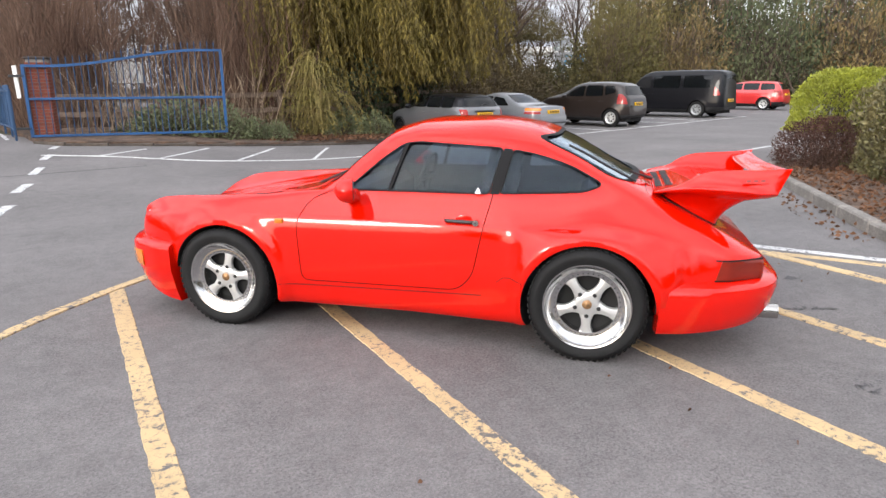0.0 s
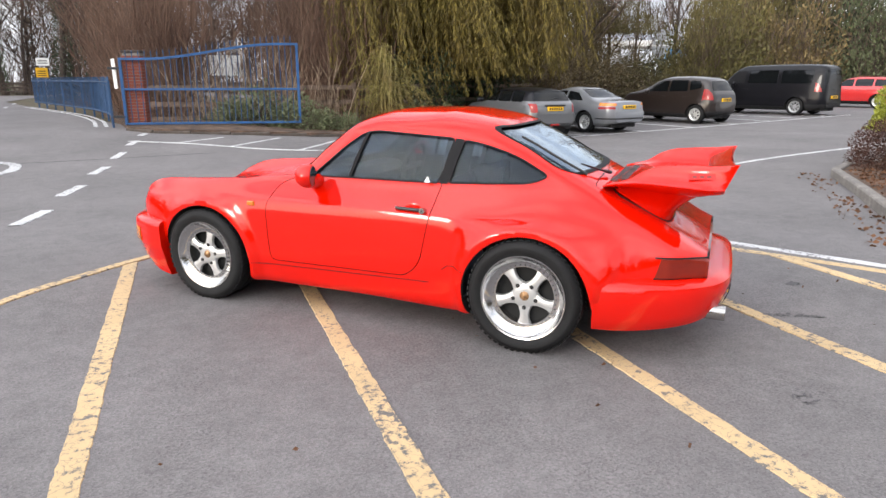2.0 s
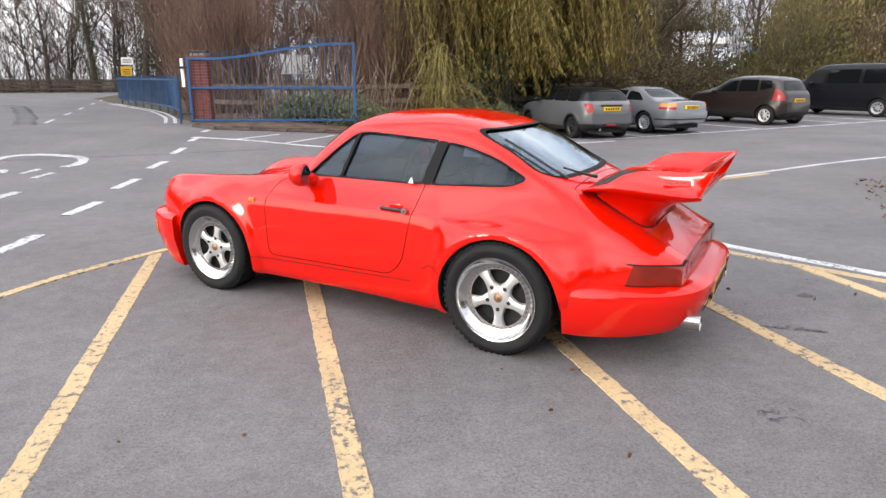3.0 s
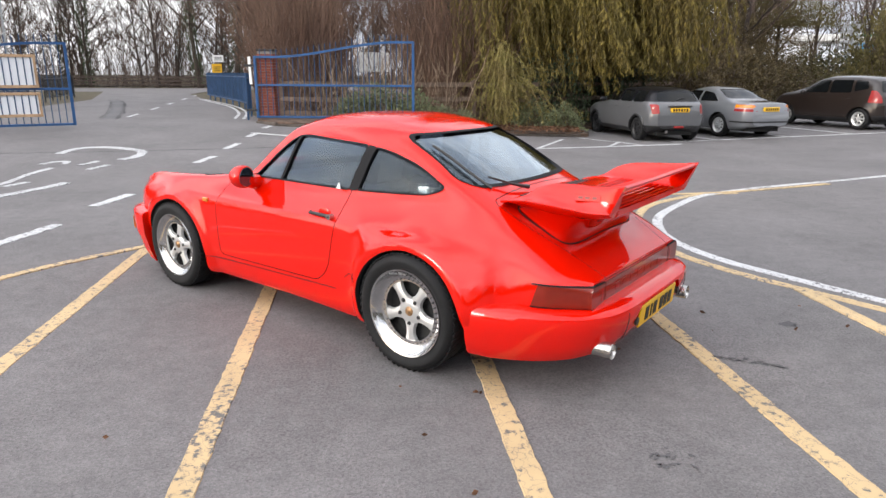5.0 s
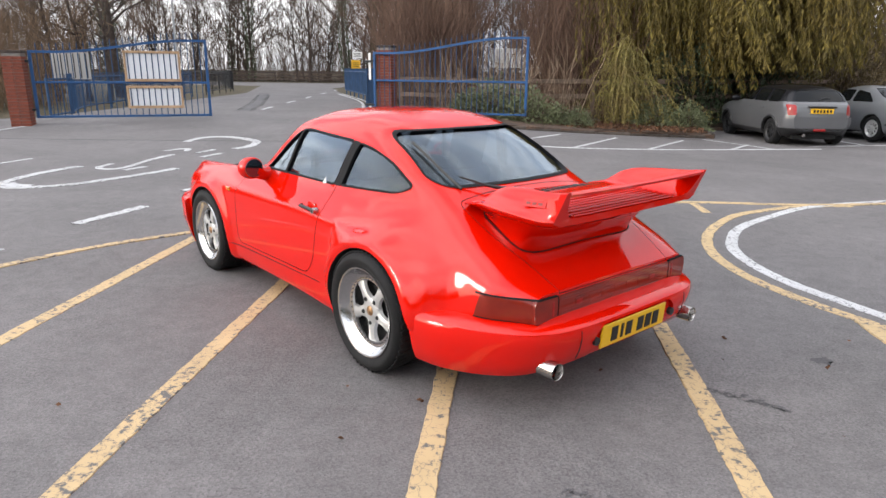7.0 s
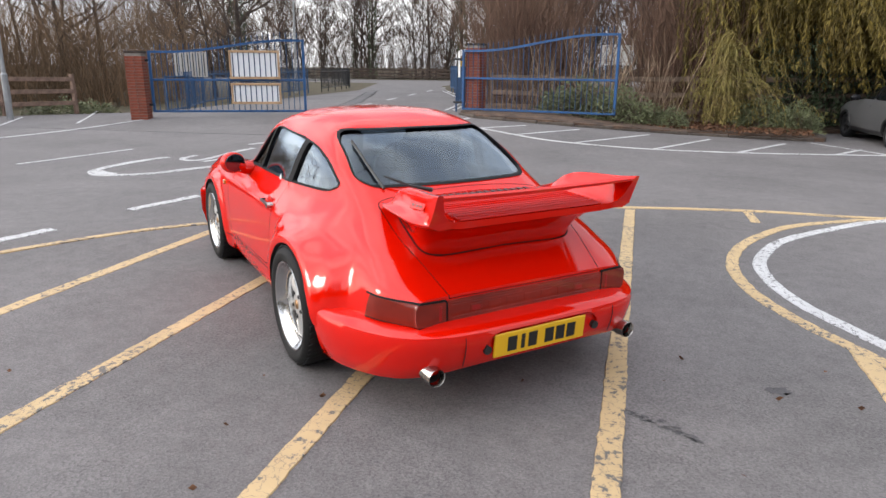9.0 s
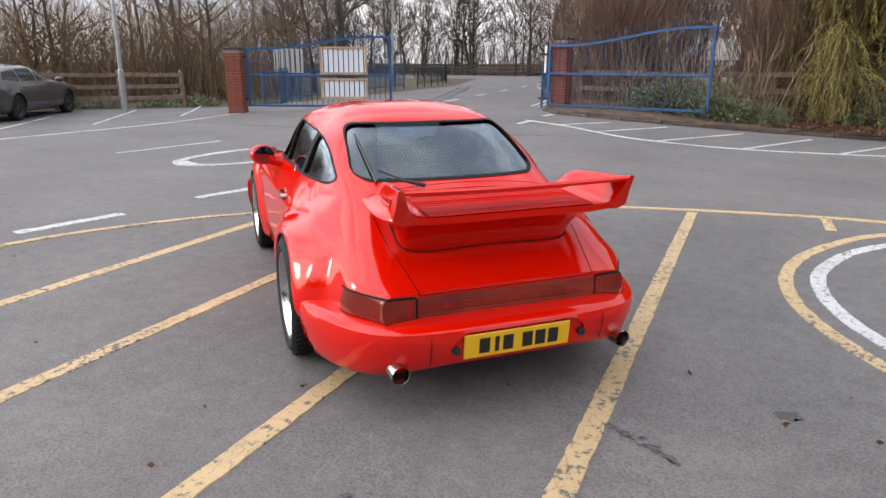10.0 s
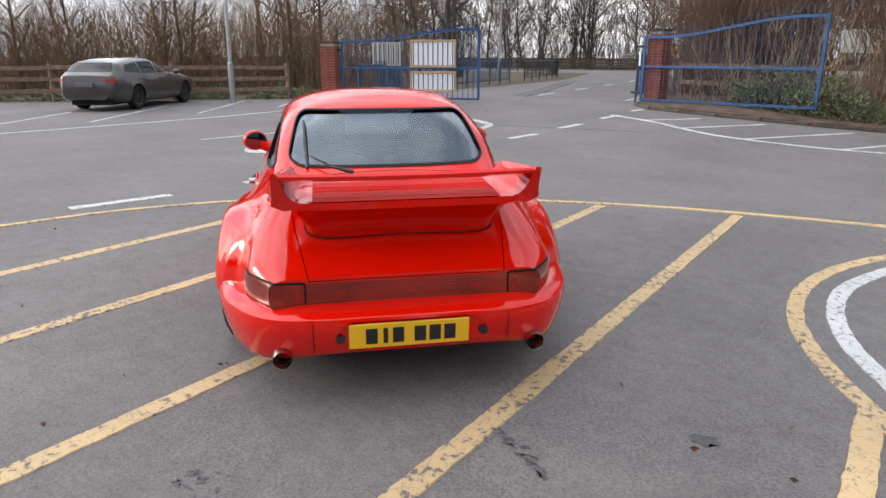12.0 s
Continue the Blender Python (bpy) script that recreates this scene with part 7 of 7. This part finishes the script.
thicket("undergrowth", [(-1.0, 20.8), (6.6, 20.4), (7.6, 27), (-1.8, 28)], 2600, 2.0, 6.0, TWIG_RED, "dense reddish-brown bare thicket behind the gate", 21, 0.17, 11, 0.0115, (0.9, 4.3))
thicket("undergrowth", [(0.2, 18.9), (4.6, 18.0), (5.2, 18.8), (0.0, 19.8)], 110, 0.8, 2.6, TWIG_PALE, "pale dry stems behind the gate", 22, 0.18)
thicket("undergrowth", [(-14, 20.5), (-30, 5.5), (-36, 12), (-16, 28)], 3600, 1.0, 4.4, TWIG_TAN, "dense brown bare thicket behind the timber fence", 23, 0.2, 11, 0.0095)
thicket("undergrowth", [(-2, 31), (4, 28), (6, 44), (-6, 46)], 500, 2.5, 5.5, TWIG_RED, "brown bare thicket beside the road", 24, 0.12, 5, 0.012, (0.9, 4.6))
thicket("undergrowth", [(-60, 74), (14, 74), (14, 79), (-60, 79)], 1700, 1.0, 5.2, TWIG, "bare hedge along the far road", 25, 0.2, 7, 0.022)
thicket("undergrowth", [(9, 22), (21, 31), (26, 38), (8, 30)], 900, 1.5, 4.5, TWIG, "brown bare thicket behind the parked cars", 26, 0.16)

# leafy scrub trees between the willow and the filling station
CROWN = bush_mesh(61, 2.4, 2.4, 3.4, 26000, 0.075, SCRUB_BROWN, 2.0, 0.6, 0.85)
CROWN.transform(Matrix.Translation((0, 0, 1.6)))
CANOPY_CROWN = bush_mesh(62, 3.6, 3.0, 2.0, 30000, 0.075, SCRUB_LEAF, 2.0, 0.55, 0.9)
CANOPY_CROWN.transform(Matrix.Translation((0, 0, 5.1)))
for x, y, k, s, crown in ((20.2, 30.2, 0, 0.85, CROWN), (21.8, 32.6, 2, 1.1, CROWN), (23.6, 32.4, 0, 0.8, CANOPY_CROWN), (22.6, 37.0, 1, 1.1, CANOPY_CROWN)):
    put("foliage", crown, tree_thing(TREES[k], pose(x, y, -0.05, 0, 0, rng.uniform(0, 360)) @ Matrix.Diagonal((s, s, s, 1)), "tangled olive-brown scrub tree behind the parked cars", "scrub trees"))

# deeper woods that close the gaps
thicket("undergrowth", [(5.0, 25.5), (16, 31), (15, 37), (5.0, 33)], 800, 5.0, 10.5, TWIG, "tall brown bare thicket behind the willow", 27, 0.14, 10, 0.022)
thicket("undergrowth", [(-3.0, 34), (9, 38), (8, 46), (-5, 44)], 500, 5.0, 10.0, TWIG_RED, "tall reddish-brown bare thicket behind the gate", 28, 0.14, 10, 0.022, (0.9, 4.6))
thicket("undergrowth", [(-19, 29), (-38, 13), (-48, 24), (-24, 40)], 1100, 3.0, 6.2, TWIG_TAN, "tall brown bare thicket behind the timber fence", 29, 0.2, 12, 0.019)
thicket("undergrowth", [(-70, 86), (26, 86), (26, 98), (-70, 98)], 700, 3.0, 7.5, TWIG, "bare woodland edge beyond the far road", 30, 0.16, 9, 0.045)
thicket("undergrowth", [(17, 37), (52, 45), (50, 54), (17, 46)], 1100, 6.0, 12.0, TWIG, "tall bare woodland behind the scrub", 33, 0.15, 10, 0.03, (25, 44))


def willow(x, y, height=9.0, radius=3.9):
    """A weeping willow: leaning trunk, arching limbs, long hanging strands with narrow leaves."""
    rngw = np.random.default_rng(31)
    t = thing("willow_tree", pose(x, y, 0.05), "golden-green weeping willow with long hanging strands", "tree")
    trunk, strands, leaves = Soup(), Soup(), Soup()
    trunk.stem(np.array(((0, 0, 0), (0.15, 0.1, 1.6), (0.1, 0.25, 3.2), (0.0, 0.2, 5.0), (0, 0.1, height * 0.85))), (0.36, 0.3, 0.26, 0.19, 0.06), 10)
    at_all, ax_all, sz_all = [], [], []
    for i in range(70):
        a = 2.4 * i + rngw.uniform(-0.3, 0.3)
        z0 = rngw.uniform(2.4, height * 0.8)
        reach = radius * rngw.uniform(0.45, 1.08)
        top = min(height, z0 + rngw.uniform(1.0, 2.8))
        tip = np.array((reach * math.cos(a), reach * math.sin(a), top - rngw.uniform(0.2, 1.2)))
        p0 = np.array((0.05, 0.15, z0))
        ctrl = np.array((0.55 * reach * math.cos(a), 0.55 * reach * math.sin(a), top + 0.3))
        u = np.linspace(0, 1, 7)[:, None]
        limb = (1 - u) ** 2 * p0 + 2 * u * (1 - u) * ctrl + u * u * tip
        trunk.stem(limb, np.linspace(0.07, 0.012, 7), 5)
        for _k in range(48):
            v = rngw.uniform(0.25, 1.0)
            j = min(int(v * 6), 5)
            b = limb[j] + (limb[j + 1] - limb[j]) * (v * 6 - j) + rngw.normal(0, 0.28, 3)
            end = max(1.0 if rngw.random() < 0.5 else 1.5, b[2] - rngw.gamma(4.0, 0.75))
            if b[0] > -0.6 and b[1] < 1.5:
                end = max(end, rngw.uniform(1.5, 2.3))
            if end > b[2] - 0.4:
                continue
            sway = rngw.normal(0, 0.38, 2) + np.array((0.75, 0.0)) + 0.2 * np.array((math.cos(a), math.sin(a)))
            n = 7
            w = np.linspace(0, 1, n)
            line = np.column_stack((b[0] + sway[0] * w ** 1.3 + rngw.normal(0, 0.02, n), b[1] + sway[1] * w ** 1.3 + rngw.normal(0, 0.02, n), b[2] + (end - b[2]) * w))
            strands.stem(line, np.linspace(0.008, 0.003, n), 3)
            m = int(24 * (b[2] - end))
            s = rngw.uniform(0.03, 1, m)
            at = np.column_stack([np.interp(s, w, line[:, c]) for c in range(3)])
            at_all.append(at)
            ax_all.append(np.column_stack((rngw.normal(0, 0.35, m), rngw.normal(0, 0.35, m), -np.ones(m))))
            sz_all.append(rngw.uniform(0.11, 0.23, m))
    leaves.leaves(np.concatenate(at_all), np.concatenate(ax_all), np.concatenate(sz_all), rngw, 0.24)
    put("trunk", trunk.mesh("trunk", BARK), t)
    put("hanging_growth", strands.mesh("hanging_growth", WILLOW_LEAF), t)
    put("foliage", leaves.mesh("foliage", WILLOW_LEAF), t)
    return t


willow(9.3, 21.6, 9.5, 4.5)


def young_willow(x, y):
    rngw = np.random.default_rng(32)
    t = thing("willow_sapling", pose(x, y, 0.05) @ Matrix.Diagonal((1.1, 1.1, 0.82, 1)), "small pale yellow weeping willow", "tree")
    stem, leaf = Soup(), Soup()
    stem.stem(np.array(((0, 0, 0), (0.05, 0, 1.2), (0, 0.05, 2.4))), (0.06, 0.05, 0.03), 6)
    at_all, ax_all = [], []
    for i in range(210):
        a = rngw.uniform(0, 2 * math.pi)
        reach = rngw.uniform(0.15, 1.5) * (1 + 0.35 * math.sin(3 * a) + 0.35 * math.cos(a)) * rngw.choice((0.6, 1.0, 1.25))
        z0 = rngw.uniform(0.7, 2.9) - 0.45 * max(0.0, math.cos(a))
        n = 9
        w = np.linspace(0, 1, n)
        end = rngw.uniform(0.06, 1.0) * (0.4 if rngw.random() < 0.5 else 1.5)
        line = np.column_stack((reach * np.sin(w * 1.45) * math.cos(a), reach * np.sin(w * 1.45) * math.sin(a), z0 + 0.35 * np.sin(w * 3.1) * (1 - w) + (end - z0) * w ** 1.9))
        line += np.cumsum(rngw.normal(0, 0.03, line.shape), axis=0)
        stem.stem(line, np.linspace(0.009, 0.003, n), 3)
        m = 18
        s = rngw.uniform(0.2, 1, m)
        at_all.append(np.column_stack([np.interp(s, w, line[:, c]) for c in range(3)]))
        ax_all.append(np.column_stack((rngw.normal(0, 0.4, m), rngw.normal(0, 0.4, m), -np.ones(m))))
    leaf.leaves(np.concatenate(at_all), np.concatenate(ax_all), 0.12, rngw, 0.25)
    put("growth", stem.mesh("growth", SAPLING_LEAF), t)
    put("foliage", leaf.mesh("foliage", SAPLING_LEAF), t)
    return t


young_willow(6.2, 18.3)

# bushes
WEEDS = [("foliage", bush_mesh(55, 1.0, 0.8, 0.9, 800, 0.14, BRAMBLE_LEAF, 2.0, 0.6, 0.6))]
BRAMBLE = [("foliage", bush_mesh(41, 1.0, 0.8, 0.9, 2600, 0.09, BRAMBLE_LEAF, 2.0, 0.5, 0.5)), ("branchwork", twig_frame(42, 1.0, 0.8, 0.95, 70, TWIG))]
OLIVE = [("foliage", bush_mesh(43, 1.0, 1.0, 1.0, 10500, 0.05, SCRUB_LEAF, 2.0, 0.62, 0.7)), ("branchwork", twig_frame(44, 0.95, 0.95, 1.0, 160, TWIG, 0.006))]
SCRUB_LABELS = ("olive-brown leafy scrub bush behind the car park", "grey-green leafy scrub bush behind the car park", "yellow-brown leafy scrub bush behind the car park")
SCRUB = [OLIVE, [("foliage", bush_mesh(53, 1.0, 1.0, 1.0, 10000, 0.045, SCRUB_GREEN, 2.0, 0.7, 0.75)), OLIVE[1]], [("foliage", bush_mesh(54, 1.0, 1.0, 1.0, 9000, 0.05, SCRUB_BROWN, 2.0, 0.75, 0.8)), OLIVE[1]]]
IVYB = [("foliage", bush_mesh(45, 1.0, 1.0, 1.0, 5200, 0.06, IVY, 2.0, 0.55, 0.6)), ("branchwork", twig_frame(46, 0.95, 0.95, 1.0, 90, BARK, 0.008))]
for x, y, s in ((2.6, 18.35, 1.15), (3.6, 17.9, 0.95), (1.9, 18.6, 0.8), (4.9, 17.7, 0.5), (1.4, 19.4, 0.5), (7.1, 18.3, 0.75), (7.9, 18.0, 0.65), (4.4, 18.0, 0.55)):
    bush("bramble_bush", pose(x, y, 0.05, 0, 0, rng.uniform(0, 360)) @ Matrix.Diagonal((s, s, s, 1)), "low grey-green bramble bush in the planting bed", "bush", BRAMBLE, "brambles")
for i in range(16):  # weeds along the timber fence
    u = i / 15
    s = rng.uniform(0.35, 0.6)
    bush("bramble_bush", pose(-13.2 - 11 * u + rng.uniform(-0.4, 0.4), 17.4 - 11.2 * u + rng.uniform(0.3, 0.9), -0.02, 0, 0, rng.uniform(0, 360)) @ Matrix.Diagonal((s * 1.5, s * 1.2, s * 0.8, 1)), "low green weeds below the timber fence", "bush", WEEDS, "fence weeds")
for x, y, sx, sz in ((8.2, 20.5, 1.2, 2.3), (10.5, 22.2, 1.6, 2.6), (7.0, 21.5, 1.2, 1.8)):
    bush("ivy_bush", pose(x, y, 0.05, 0, 0, rng.uniform(0, 360)) @ Matrix.Diagonal((sx, sx, sz, 1)), "dark green ivy-covered bush below the willow", "bush", IVYB, "dark bushes")
for x, y, sx, sz in ((14.8, 25.0, 1.9, 2.4), (17.5, 27.5, 2.2, 3.0), (20.5, 29.5, 2.4, 2.1), (24.5, 31.5, 3.0, 2.0), (30.8, 32.5, 2.4, 5.6), (33.5, 34.5, 3.6, 6.5), (38, 33, 3.8, 6.0), (43, 30, 4.0, 7.0), (47, 26, 4.0, 6.5), (12.5, 24.0, 1.6, 2.0), (52, 22, 4, 6.5), (31, 38, 4.5, 2.6), (42, 40, 4.5, 10), (22, 34, 3.6, 2.3), (26.5, 36, 3.8, 2.4), (39, 38, 3.5, 8.5), (46, 35, 5, 11), (17, 31, 2.8, 5.2), (57, 30, 6, 12), (50, 42, 6, 12), (34, 44, 6, 2.8), (49, 30, 5, 11), (54, 25, 5, 10.5), (60, 20, 5, 10)):
    bush("scrub_bush", pose(x, y, 0.0, 0, 0, rng.uniform(0, 360)) @ Matrix.Diagonal((sx, sx, sz, 1)), SCRUB_LABELS[int(x) % 3], "bush", SCRUB[int(x) % 3], "scrub")
for i in range(15):  # unseen scrub, added behind the walk so the cars' sides mirror something dark
    bush("scrub_bush", pose(-26 + 4.2 * i, -17 - 3 * math.sin(i * 2.1), 0.0, 0, 0, rng.uniform(0, 360)) @ Matrix.Diagonal((2.9, 2.4, rng.uniform(5.2, 7.6), 1)), SCRUB_LABELS[i % 3], "bush", SCRUB[i % 3], "scrub")
HEDGE = bush_mesh(47, 1.0, 1.0, 1.0, 17000, 0.05, HEDGE_LEAF, 3.2, 0.14, 0.3, -0.3)
bush("hedge_bush", pose(12.95, 7.3, 0.62, 0, 0, 25) @ Matrix.Diagonal((1.05, 0.9, 1.12, 1)), "clipped yellow-green hedge bush", "hedge", [("foliage", HEDGE), ("branchwork", twig_frame(48, 0.8, 0.8, 0.85, 90, BARK))])
BROWNB = bush_mesh(49, 1.0, 1.0, 1.0, 15000, 0.045, BROWN_BUSH, 2.6, 0.2, 0.4)
bush("brown_bush", pose(11.7, 6.85, 0.07, 0, 0, 10) @ Matrix.Diagonal((0.85, 0.75, 0.8, 1)), "low rust-brown bush by the kerb", "bush", [("foliage", BROWNB), ("branchwork", twig_frame(50, 0.95, 0.95, 0.95, 120, TWIG_RED))])
LAUREL = bush_mesh(51, 1.0, 1.0, 1.0, 18000, 0.055, LAUREL_LEAF, 3.5, 0.15, 0.35)
bush("hedge_bush", pose(11.7, 5.1, 0.07, 0, 0, 42) @ Matrix.Diagonal((1.9, 1.0, 1.75, 1)), "tall mottled green and tan clipped hedge", "hedge", [("foliage", LAUREL), ("branchwork", twig_frame(52, 0.9, 0.9, 0.95, 120, BARK))])


def litter(area, count, seed, z=0.1, size=0.05):
    rngl = np.random.default_rng(seed)
    a, b, c, d = [np.array(p, float) for p in area]
    u, v = rngl.random((count, 1)), rngl.random((count, 1))
    p = (a * (1 - u) + b * u) * (1 - v) + (d * (1 - u) + c * u) * v
    s = Soup()
    s.leaves(np.column_stack((p, np.full(count, z) + rngl.uniform(0, 0.015, count))), np.column_stack((rngl.normal(0, 1, (count, 2)), rngl.normal(0, 0.15, count))), size * rngl.uniform(0.6, 1.5, count), rngl, 0.7)
    return put("fallen_leaves", s.mesh("fallen_leaves", DEAD_LEAF), None, None, "scattered fallen brown leaves", "leaf litter", "", "stuff")


litter([(7.0, 3.2), (10.4, 6.9), (12, 6.3), (9, 2.2)], 2600, 61)
litter([(-0.4, 19.3), (7.8, 16.0), (8.2, 18.5), (0, 20.4)], 5000, 62, 0.11, 0.08)
litter([(6.7, 3.2), (10.2, 7.1), (9.9, 7.4), (6.4, 3.5)], 160, 63, 0.004)
litter([(-1.0, 0.6), (5.2, 0.6), (6.0, 3.6), (-1.2, 3.6)], 34, 64, 0.004, 0.03)
